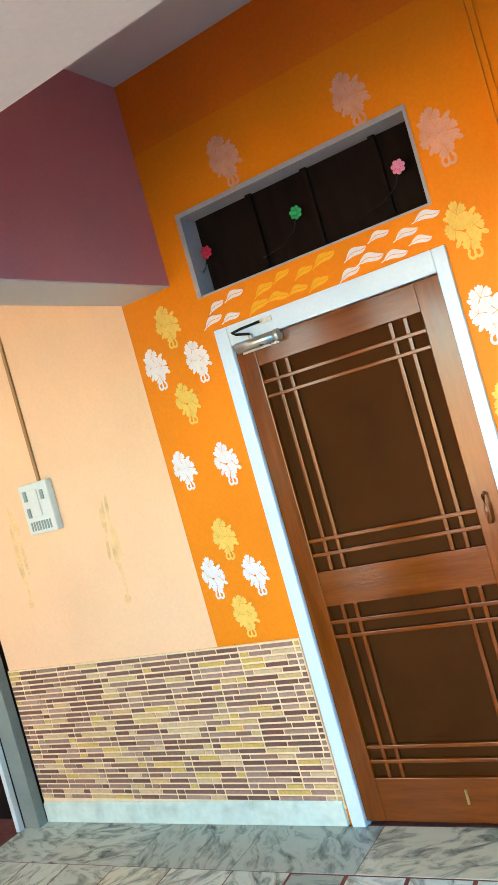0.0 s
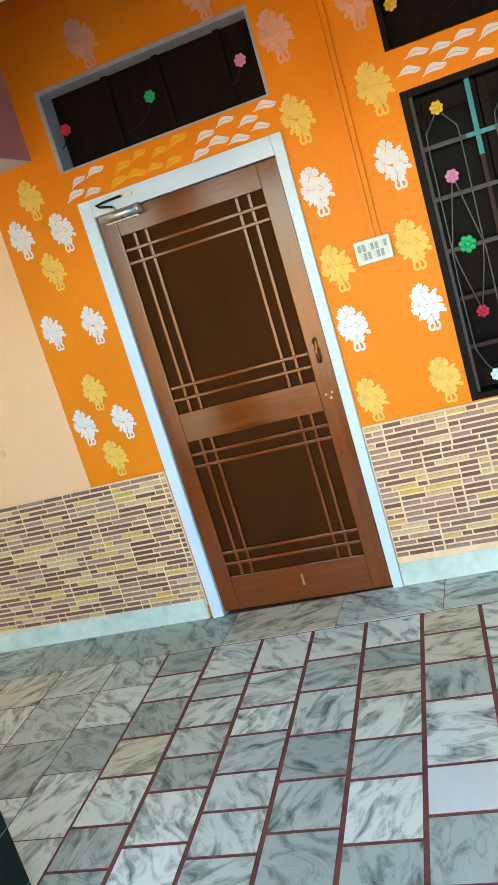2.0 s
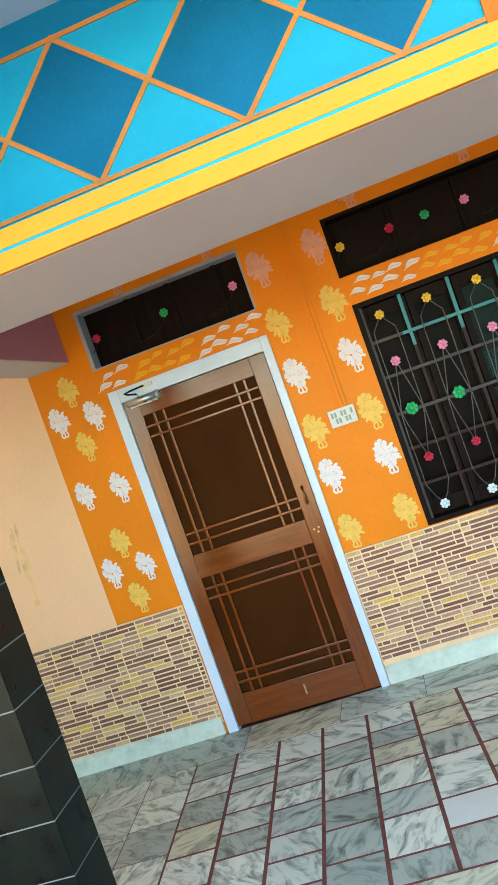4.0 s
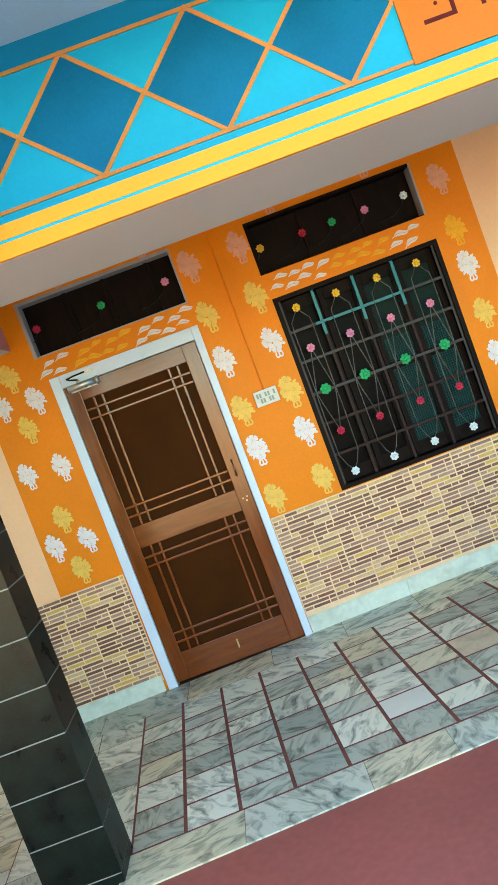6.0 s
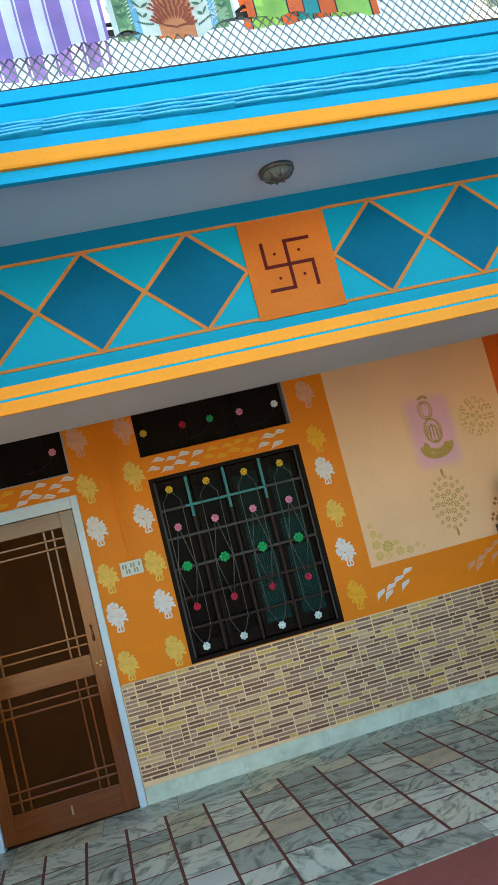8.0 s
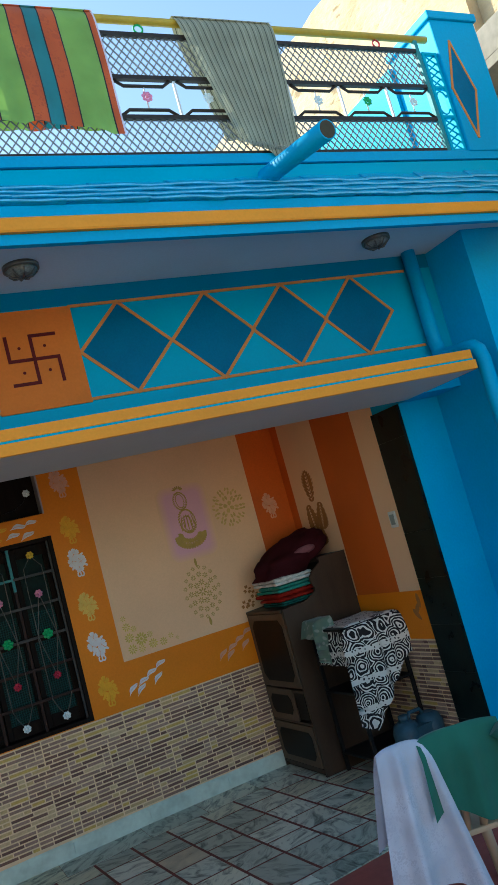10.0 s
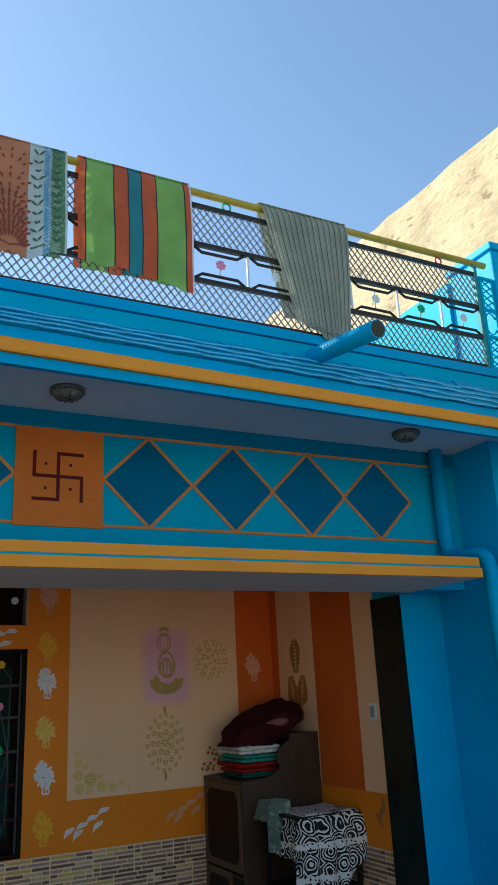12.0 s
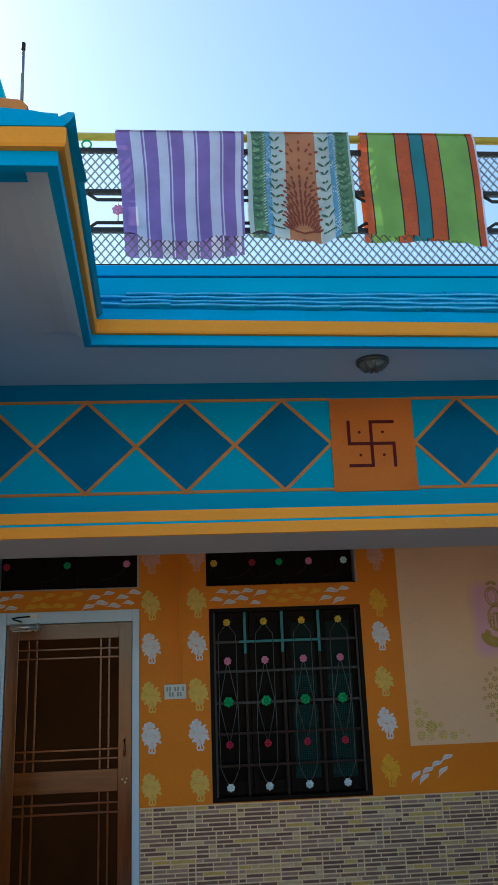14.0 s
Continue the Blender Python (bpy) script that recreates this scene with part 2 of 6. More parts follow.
CONCRETE = surface("grey_concrete", (0.34, 0.31, 0.27), 0.9, 0.25, 2, 20, 0.5)
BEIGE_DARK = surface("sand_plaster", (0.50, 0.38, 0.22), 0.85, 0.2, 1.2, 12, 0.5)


# ---- mesh helpers ----
def box(bm, x0, x1, y0, y1, z0, z1, mi=0, bevel=0.0):
    vs = [bm.verts.new(p) for p in ((x0, y0, z0), (x1, y0, z0), (x1, y1, z0), (x0, y1, z0), (x0, y0, z1), (x1, y0, z1), (x1, y1, z1), (x0, y1, z1))]
    fs = [bm.faces.new([vs[i] for i in f]) for f in ((3, 2, 1, 0), (4, 5, 6, 7), (0, 1, 5, 4), (1, 2, 6, 5), (2, 3, 7, 6), (3, 0, 4, 7))]
    for f in fs:
        f.material_index = mi
    if bevel:
        es = list({e for f in fs for e in f.edges})
        got = bmesh.ops.bevel(bm, geom=es, offset=bevel, segments=2, affect="EDGES", profile=0.6)
        for f in got["faces"]:
            f.material_index = mi
    return vs


def prism(bm, pts, axis, a, b, mi=0):
    """Extrude a polygon: pts are 2D, axis names the direction from a to b. x: pts are (y, z); y: (x, z); z: (x, y)."""
    def at(p, v):
        return {"x": (v, p[0], p[1]), "y": (p[0], v, p[1]), "z": (p[0], p[1], v)}[axis]
    va = [bm.verts.new(at(p, a)) for p in pts]
    vb = [bm.verts.new(at(p, b)) for p in pts]
    n = len(pts)
    fs = [bm.faces.new(va), bm.faces.new(list(reversed(vb)))]
    fs += [bm.faces.new([va[(i + 1) % n], va[i], vb[i], vb[(i + 1) % n]]) for i in range(n)]
    for f in fs:
        f.material_index = mi
    bmesh.ops.recalc_face_normals(bm, faces=fs)
    return fs


def tube(bm, path, r, seg=8, mi=0, cap=True, smooth=True, ref=None):
    """A round rod through the points of path."""
    path = [Vector(p) for p in path]
    rings = []
    for i, p in enumerate(path):
        d = (path[min(i + 1, len(path) - 1)] - path[max(i - 1, 0)]).normalized()
        up = Vector(ref) if ref else (Vector((0, 0, 1)) if abs(d.z) < 0.9 else Vector((0, 1, 0)))
        u = d.cross(up).normalized()
        v = u.cross(d)
        rr = r[i] if isinstance(r, (list, tuple)) else r
        rings.append([bm.verts.new(p + (u * math.cos(a) + v * math.sin(a)) * rr) for a in [2 * math.pi * k / seg for k in range(seg)]])
    for a, b in zip(rings, rings[1:]):
        for k in range(seg):
            f = bm.faces.new((a[k], a[(k + 1) % seg], b[(k + 1) % seg], b[k]))
            f.material_index, f.smooth = mi, smooth
    if cap:
        for f in (bm.faces.new(list(reversed(rings[0]))), bm.faces.new(rings[-1])):
            f.material_index = mi
    return rings


def part(name, bm, mats, parent=None, label="", m=None):
    """Link a bmesh as one mesh object, under a thing or a part if given."""
    bmesh.ops.recalc_face_normals(bm, faces=bm.faces)
    me = bpy.data.meshes.new(name)
    bm.to_mesh(me)
    bm.free()
    for mat in (mats if isinstance(mats, (list, tuple)) else [mats]):
        me.materials.append(mat)
    ob = new(name, me)
    if m is not None:
        ob.matrix_world = m
    if parent is not None:
        ob.parent = parent
    if label:
        tagged(ob, label)
    return ob


def thing(name, label, category, group="", kind="", at=(0, 0, 0), rz=0.0):
    ob = new(name)
    ob.empty_display_size = 0.1
    ob.matrix_world = pose(*at, 0, 0, rz)
    return tagged(ob, label, category, group, kind)


def structure(name, bm, mats, label, category):
    return tagged(part(name, bm, mats), label, category, kind="structure")


def B(*args, **kw):
    """A new bmesh with boxes in it."""
    bm = bmesh.new()
    for a in args:
        box(bm, *a, **kw)
    return bm


def grid_wall(xs, zs, y0, y1, mat_of):
    """A wall along x from cells; mat_of(x, z) gives a material index, or None for an opening."""
    bm = bmesh.new()
    cell = {}
    for i in range(len(xs) - 1):
        for j in range(len(zs) - 1):
            cell[i, j] = mat_of((xs[i] + xs[i + 1]) / 2, (zs[j] + zs[j + 1]) / 2)

    def quad(pts, mi):
        f = bm.faces.new([bm.verts.new(p) for p in pts])
        f.material_index = mi
    for (i, j), mi in cell.items():
        if mi is None:
            continue
        a, b, c, d = xs[i], xs[i + 1], zs[j], zs[j + 1]
        quad(((a, y0, c), (b, y0, c), (b, y0, d), (a, y0, d)), mi)
        quad(((b, y1, c), (a, y1, c), (a, y1, d), (b, y1, d)), mi)
        if cell.get((i - 1, j)) is None:
            quad(((a, y1, c), (a, y0, c), (a, y0, d), (a, y1, d)), mi)
        if cell.get((i + 1, j)) is None:
            quad(((b, y0, c), (b, y1, c), (b, y1, d), (b, y0, d)), mi)
        if cell.get((i, j - 1)) is None:
            quad(((a, y1, c), (b, y1, c), (b, y0, c), (a, y0, c)), mi)
        if cell.get((i, j + 1)) is None:
            quad(((a, y0, d), (b, y0, d), (b, y1, d), (a, y1, d)), mi)
    bmesh.ops.remove_doubles(bm, verts=bm.verts, dist=0.0005)
    return bm

# ---- large structure ----
W = 3.05            # house wall
FB = 1.015          # face of the front beam
XL, XR = -3.62, 2.90

structure("ground", B((-60, 60, -60, 80, -0.45, -0.13)), EARTH, "dusty grey ground round the house", "ground")


def sunk(x):
    """The floor falls slightly along the wall."""
    return min(0.0, 0.0145 * x - 0.017)


def fall(bm):
    for v in bm.verts:
        v.co.z += sunk(v.co.x)
    return bm



def front(x):
    """The veranda's front edge."""
    return 0.99 + 0.05 * x


def floor_sheet(xa, xb, ya, yb, z0, z1):
    """A floor plate from ya(x) to yb(x), in two pieces that meet where the fall ends."""
    bm = bmesh.new()
    for a, b in ((xa, 1.172), (1.172, xb)):
        prism(bm, [(a, ya(a)), (b, ya(b)), (b, yb(b)), (a, yb(a))], "z", z0, z1)
    return fall(bm)


COURT = floor_sheet(-3.2, 3.66, lambda x: -3.6, lambda x: front(x) - 0.002, -0.25, -0.006)
structure("courtyard", COURT, GROUND, "red oxide cement courtyard floor", "floor")
plinth = floor_sheet(-4.22, XR + 0.05, lambda x: front(x) + 0.008, lambda x: W + 0.1, -0.3, -0.014)
structure("veranda_plinth", plinth, GROUT, "veranda base with red grout showing between slabs", "floor")

# house wall with door, transom, window and ventilator openings
DX0, DX1, DZ = -1.735, -0.712, 2.145
TX0, TX1, TZ0, TZ1 = -1.775, -0.718, 2.30, 2.67
WX0, WX1, WZ0, WZ1 = -0.20, 0.94, 0.795, 2.13
VX0, VX1, VZ0, VZ1 = -0.215, 0.93, 2.296, 2.645


def north_paint(x, z):
    for a, b, c, d in ((DX0, DX1, -1, DZ), (TX0, TX1, TZ0, TZ1), (WX0, WX1, WZ0, WZ1), (VX0, VX1, VZ0, VZ1)):
        if a < x < b and c < z < d:
            return None
    if x < -2.185:
        return 1
    if 1.24 < x < 2.58 and z > 1.112:
        return 1
    if x > 2.58:
        return 2
    # above 2.985 the ceiling's shade is put into the wall colour
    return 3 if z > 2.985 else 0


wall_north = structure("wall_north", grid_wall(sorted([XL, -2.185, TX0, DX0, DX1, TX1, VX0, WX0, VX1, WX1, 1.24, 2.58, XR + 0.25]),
                       sorted([-0.3, WZ0, 1.112, WZ1, DZ, TZ0, VZ1, TZ1, 2.985, 3.42]), W, W + 0.24, north_paint), [ORANGE, CREAM, RED_ORANGE, ORANGE_SHADED],
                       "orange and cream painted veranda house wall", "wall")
structure("wall_back_rooms", B((XL, XR + 0.25, 5.9, 6.1, -0.3, 3.42), (XL - 0.2, XL, W + 0.09, 6.1, -0.3, 3.42), (XR + 0.05, XR + 0.25, W + 0.24, 6.1, -0.3, 3.42)), PLASTER,
          "plain plastered walls of the house behind", "wall")
structure("ceiling", B((-4.2, 3.3, 1.2, 6.1, 3.30, 3.42)), PLASTER, "grey-white plastered veranda ceiling", "ceiling")

# end wall of the veranda: stripes of orange and cream
bm = bmesh.new()
for y0, y1, mi in ((1.60, 1.866, 0), (1.866, 2.399, 2), (2.399, 2.936, 0), (2.936, W, 2)):
    box(bm, XR, XR + 0.2, y0, y1, 1.115, 3.3, mi)
box(bm, XR, XR + 0.2, 1.60, W, -0.3, 1.115, 1)
wall_east = structure("wall_east", bm, [CREAM, ORANGE, RED_ORANGE], "veranda end wall with orange and cream stripes", "wall")

# added wall past the veranda's other end; blocks sunlit ground and western light
structure("wall_west", B((XL - 0.75, XL - 0.6, -1.0, W, -0.3, 3.18)), CREAM, "plain cream wall added beyond the passage to block sunlit ground", "wall")

# front beam, its ledge and its return along the wing
bm = bmesh.new()
box(bm, -2.95, 2.899, FB + 0.037, 1.205, 2.312, 3.30, 0)
box(bm, -1.414, 2.895, 0.562, FB + 0.0369, 2.312, 2.425, 0)
structure("front_beam", bm, PLASTER, "grey-white plastered veranda beam", "beam")
bm = bmesh.new()
box(bm, -1.38, 3.219, FB, FB + 0.036, 2.426, 3.2, 0)
structure("beam_facing", bm, TEAL, "turquoise painted beam face", "beam")
structure("wing_beam", B((-1.72, -1.4145, -0.6, 1.051, 2.312, 3.30), (-1.415, -1.283, -0.6, 0.562, 2.313, 2.425)), PLASTER, "grey-white beam of the projecting wing", "beam")
structure("wing_beam_facing", B((-1.416, -1.38, -0.6, FB, 2.426, 3.2)), TEAL, "turquoise painted beam face of the wing", "beam")
structure("cross_beam", B((-2.17, -1.905, 1.2, W, 2.40, 3.3)), [PLASTER], "cross beam with white underside", "beam")
structure("cross_beam_side", B((-1.905, -1.900, 1.2, W, 2.404, 3.3)), PURPLE, "mauve painted side of the cross beam", "beam")


# ---- eaves, roof edge, pier, boundary, columns ----
EDGE = [Vector(p) for p in ((3.62, 0.28), (-0.705, 0.125), (-0.637, -1.09), (-4.2, -1.09))]


def inset(d):
    """The roof's edge moved inwards by d, mitred at the corners."""
    segs = [((b - a).normalized(), a) for a, b in zip(EDGE, EDGE[1:])]
    lines = [(t, p + Vector((t.y, -t.x)) * d) for t, p in segs]
    out = [Vector((EDGE[0].x, lines[0][1].y + (EDGE[0].x - lines[0][1].x) * lines[0][0].y / lines[0][0].x))]
    for (t, p), (u, q) in zip(lines, lines[1:]):
        k = ((q - p).x * u.y - (q - p).y * u.x) / (t.x * u.y - t.y * u.x)
        out.append(p + t * k)
    out.append(Vector((EDGE[3].x, lines[2][1].y)))
    return out


def swept(profile, mi=0, bm=None):
    """Carry a profile of (inward distance, height) along the roof's edge."""
    bm = bm or bmesh.new()
    rows = [[bm.verts.new((p.x, p.y, z)) for p in inset(d)] for d, z in profile]
    n = len(rows)
    for i in range(n):
        a, b = rows[i], rows[(i + 1) % n]
        for k in range(3):
            f = bm.faces.new((a[k], a[k + 1], b[k + 1], b[k]))
            f.material_index = mi
    bm.faces.new([r[0] for r in rows])
    bm.faces.new([r[3] for r in reversed(rows)])
    return bm


bm = bmesh.new()
for d, z0, z1 in ((0.0905, 3.185, 3.24), (0.29, 3.24, 3.42)):
    prism(bm, [tuple(p) for p in inset(d)] + [(-4.2, 1.21), (3.62, 1.21)], "z", z0, z1)
box(bm, -4.2, 3.62, 1.2105, 6.1, 3.421, 3.5)
structure("roof_slab", bm, SOFFIT, "roof slab with grey plastered soffit, blue bounce light painted in", "roof")
structure("soffit_edge", swept([(0.031, 3.060), (0.06, 3.105), (0.10, 3.145), (0.16, 3.174), (0.23, 3.1842), (0.23, 3.1848), (0.0902, 3.1848), (0.0902, 3.155), (0.031, 3.155)]), SOFFIT, "rounded plastered edge of the soffit", "roof")
eaves = thing("eaves", "blue moulded roof eaves with a yellow band", "eaves", kind="structure")
part("lip", swept([(0.0, 3.043), (0.0, 3.087), (0.03, 3.087), (0.03, 3.043)]), BLUE, eaves)
part("yellow_band", swept([(-0.018, 3.088), (-0.022, 3.096), (-0.022, 3.142), (-0.015, 3.150), (0.03, 3.150), (0.03, 3.088)]), YELLOW, eaves, "golden yellow painted band")
part("cove", swept([(0.0, 3.151), (0.004, 3.205), (0.012, 3.212), (0.05, 3.245), (0.12, 3.305), (0.185, 3.345), (0.29, 3.348), (0.29, 3.243), (0.089, 3.243), (0.089, 3.151)]), BLUE, eaves)


def bottom_line(x):
    return Vector((x, 0.125 + (x + 0.705) * 0.0358 + 0.012, 3.213))


def top_line(x):
    return Vector((x, 0.325 + (x + 0.87) * 0.0055, 3.368))


def kerb_run(d0, d1, z0, z1, name, mat, label):
    bm = bmesh.new()
    xa, xb = -0.905, 3.62
    ring = []
    for x in (xa, xb):
        y = top_line(x).y
        ring.append([bm.verts.new(p) for p in ((x, y + d0, z0), (x, y + d0, z1 - 0.006), (x, y + d0 + 0.007, z1), (x, y + d1, z1), (x, y + d1, z0))])
    for k in range(5):
        bm.faces.new((ring[0][k], ring[0][(k + 1) % 5], ring[1][(k + 1) % 5], ring[1][k]))
    bm.faces.new(ring[0])
    bm.faces.new(ring[1][::-1])
    part(name, bm, mat, eaves, label)


kerb_run(0.0, 0.17, 3.25, 3.452, "kerb", TEAL, "turquoise kerb under the railing")
kerb_run(-0.008, 0.17, 3.455, 3.509, "kerb_cap", BLUE, "blue cap under the railing")
# shingle courses: overlapping lipped pieces along the slope
rng = random.Random(5)
shingle_meshes = []
for v in range(8):
    bm = bmesh.new()
    n, ln, ph = 10, 0.37, rng.uniform(0, 6)
    rows = []
    for i in range(n + 1):
        t = i / n
        dip = 0.016 * t ** 1.6 + 0.003 * math.sin(ph + 5 * t) + 0.0015 * math.sin(2 * ph + 17 * t)
        lift = 0.019 + 0.006 * t + 0.002 * math.sin(ph + 9 * t)
        rows.append([bm.verts.new((ln * t, yy, nn)) for yy, nn in ((0.085, 0.001), (0.02 - dip, lift * 0.8), (-dip, lift + 0.002), (-0.006 - dip, lift - 0.002), (-0.005 - dip, lift - 0.007), (0.012 - dip, -0.006))])
    for p, q in zip(rows, rows[1:]):
        for k in range(5):
            f = bm.faces.new((p[k], q[k], q[k + 1], p[k + 1]))
            f.smooth = k < 2
            # the front lip takes the paler blue
            f.material_index = 1 if k == 2 else 0
    bm.faces.new(rows[0])
    bm.faces.new(rows[-1][::-1])
    bmesh.ops.recalc_face_normals(bm, faces=bm.faces)
    me = bpy.data.meshes.new("shingle")
    bm.to_mesh(me)
    bm.free()
    me.materials.append(SHINGLE)
    me.materials.append(SHINGLE_EDGE)
    shingle_meshes.append(me)
for row in range(4):
    v = row * 0.245
    x = -0.75 - 0.12 * v + (0.0, 0.19, 0.07, 0.26)[row]
    while x < 3.60:
        lo, hi = bottom_line(x + 0.18), top_line(x + 0.18)
        p = lo.lerp(hi, v)
        tilt = math.atan2(hi.z - lo.z, hi.y - lo.y)
        ob = new("shingle", rng.choice(shingle_meshes))
        ob.matrix_world = Matrix.Translation((x, p.y - 0.0358 * 0.18, p.z)) @ Matrix.Rotation(0.03, 4, "Z") @ Matrix.Rotation(tilt, 4, "X") @ Matrix.Diagonal((min(1.0, (3.63 - x) / 0.37), 1, 1, 1))
        ob.parent = eaves
        x += 0.362

# rounded moulding above the yellow band on the wing's return and over its front
bm = bmesh.new()
prof = [(0.02, 3.152), (-0.030, 3.154), (-0.046, 3.163), (-0.044, 3.172), (-0.026, 3.187), (0.02, 3.198)]
rows_ = [[bm.verts.new((p.x, p.y, z)) for p in inset(d)[1:3]] for d, z in prof]
for a, b in zip(rows_, rows_[1:] + rows_[:1]):
    bm.faces.new((a[0], a[1], b[1], b[0]))
bm.faces.new([r_[0] for r_ in rows_])
bm.faces.new([r_[1] for r_ in reversed(rows_)])
part("return_moulding", bm, BLUE, eaves, "rounded blue moulding")
bm = bmesh.new()
pts_ = [(-4.2, 3.152), (-0.630, 3.152), (-0.594, 3.156), (-0.60, 3.166), (-0.64, 3.183), (-0.70, 3.198), (-0.78, 3.206), (-4.2, 3.210)]
prism(bm, pts_, "y", -1.106, -0.85)
part("front_moulding", bm, BLUE, eaves, "rounded blue moulding")

# wing: coping, crest and rod over its eaves
bm = bmesh.new()
prism(bm, [(-4.2, 3.349), (-0.775, 3.349), (-0.765, 3.375), (-0.785, 3.396), (-0.86, 3.404), (-4.2, 3.404)], "y", -0.90, -0.62)
structure("wing_coping", bm, LINE, "orange painted coping over the projecting wing", "parapet")
bm = bmesh.new()
prism(bm, [(-1.9, 3.406), (-0.845, 3.406), (-0.862, 3.50), (-0.91, 3.66), (-1.10, 3.95), (-1.9, 4.0)], "y", -0.82, -0.72)
structure("parapet_crest", bm, TEAL, "pointed turquoise parapet crest", "parapet")
ROD_STEEL = surface("dull_grey_steel", (0.20, 0.21, 0.21), 0.45, 0.2, 20, 90, 0.05, metal=0.4)
rod = thing("rod", "thin grey steel rod standing on the coping", "rod")
bm = bmesh.new()
tube(bm, [(-0.792, -0.86, 3.402), (-0.795, -0.86, 3.605)], 0.005, 8)
part("shaft", bm, ROD_STEEL, rod)
bm = bmesh.new()
tube(bm, [(-0.795, -0.86, 3.606), (-0.795, -0.86, 3.632)], 0.0065, 8)
part("tip", bm, BLACK_IRON, rod)

# pier at the end of the beam, boundary wall, rainwater pipe
structure("pier", B((2.90, 3.22, FB + 0.037, 1.2995, 2.312, 3.184), (2.90, 3.22, 1.30, 1.60, -0.3, 3.184), (3.22, 3.66, 0.675, 1.60, -0.3, 3.184)), PIER_BLUE_LIT, "blue painted pier at the veranda end", "pier")
structure("boundary_wall", B((3.6605, 3.84, -7.0, 0.85, -0.3, 2.64)), PIER_BLUE_LIT, "blue painted courtyard boundary wall", "wall")
structure("boundary_wall_front", B((-7.2, 3.84, -7.2, -7.0, -0.3, 1.5)), CREAM, "plain boundary wall closing the courtyard", "wall")
structure("boundary_wall_side", B((-7.4, -7.2, -7.2, 3.0, -0.3, 1.5)), CREAM, "plain boundary wall closing the courtyard", "wall")
cable = thing("cable", "thin blue painted cable along the boundary wall", "cable")
bm = bmesh.new()
tube(bm, [(3.26, 0.666, 2.30), (3.5, 0.665, 2.293), (3.645, 0.663, 2.30), (3.648, 0.3, 2.29), (3.648, -1.5, 2.30)], 0.008, 6)
part("wire", bm, BLUE, cable)
down = thing("rainwater_pipe", "blue painted plastic rainwater pipe with a bend over the beam", "pipe")
bm = bmesh.new()
tube(bm, [(3.03, 0.955, 3.19), (3.03, 0.955, 2.60), (3.03, 0.945, 2.53), (3.03, 0.915, 2.50), (3.03, 0.86, 2.485), (3.03, 0.72, 2.475), (3.03, 0.66, 2.462), (3.03, 0.625, 2.43), (3.03, 0.612, 2.37), (3.03, 0.61, -0.03)], 0.043, 14, ref=(1, 0, 0))
part("pipe", bm, BLUE, down)
for z in (1.50,):
    bm = bmesh.new()
    tube(bm, [(3.03, 0.61, z), (3.03, 0.61, z + 0.05)], 0.048, 14)
    box(bm, 3.07, 3.09, 0.595, 0.625, z + 0.01, z + 0.04)
    part("clamp", bm, BLUE, down)
spout = thing("drain_spout", "blue plastic drain spout sticking out of the kerb", "pipe")
bm = bmesh.new()
e0, e1 = Vector((1.765, 0.36, 3.385)), Vector((1.79, -0.17, 3.315))
r0 = tube(bm, [e0, e1], 0.045, 18, cap=False)
r1 = tube(bm, [e1, e0.lerp(e1, 0.5)], 0.040, 18, cap=False)
for k in range(18):
    bm.faces.new((r0[1][k], r0[1][(k + 1) % 18], r1[0][(k + 1) % 18], r1[0][k]))
part("pipe", bm, BLUE, spout)
# dark disc across the mouth paints the shade inside the open pipe
bm = bmesh.new()
tube(bm, [e0.lerp(e1, 0.985), e0.lerp(e1, 1.0015)], 0.0392, 18)
part("mouth_shade", bm, surface("shaded_pipe_inside", (0.06, 0.055, 0.04), 0.9), spout, "dark disc standing for the shade inside the pipe")

# roof corner pier with a painted diamond, side parapet behind the railing
roof_pier = structure("roof_pier", B((3.125, 3.47, 0.33, 0.72, 3.50, 4.32), (3.11, 3.485, 0.315, 0.735, 4.32, 4.37), bevel=0.008), BLUE, "blue roof pier with orange diamond outline", "pier")


def flat(pts, axis_y, bm=None, mi=0, depth=0.003):
    """A thin painted shape standing proud of a face at y = axis_y."""
    bm = bm or bmesh.new()
    fr = [bm.verts.new((x, axis_y - depth, z)) for x, z in pts]
    bk = [bm.verts.new((x, axis_y + 0.001, z)) for x, z in pts]
    n = len(pts)
    fs = [bm.faces.new(fr)]
    fs += [bm.faces.new((fr[i], fr[(i + 1) % n], bk[(i + 1) % n], bk[i])) for i in range(n)]
    for f in fs:
        f.material_index = mi
    return bm


STROKES = [0]


def stroke(bm, a, b, w, y, depth=0.003, mi=0):
    STROKES[0] += 1
    depth += 0.00004 * (STROKES[0] % 41)
    a, b = Vector((a[0], a[1])), Vector((b[0], b[1]))
    d = (b - a).normalized() * (w / 2)
    n = Vector((-d.y, d.x))
    flat([tuple(a - d + n), tuple(a - d - n), tuple(b + d - n), tuple(b + d + n)], y, bm, mi, depth)


PD = ((3.138, 3.885), (3.219, 3.583), (3.312, 3.875), (3.225, 4.182))
part("painted_diamond", flat(PD, 0.33, depth=0.002), TEAL_DEEP, roof_pier)
bm = bmesh.new()
for a, b in zip(PD, PD[1:] + PD[:1]):
    stroke(bm, a, b, 0.014, 0.33, 0.004)
part("painted_outline", bm, LINE, roof_pier)
structure("roof_parapet", B((3.10, 3.24, 0.72, 4.3, 3.50, 4.28)), TEAL, "sunlit turquoise roof side parapet", "parapet")


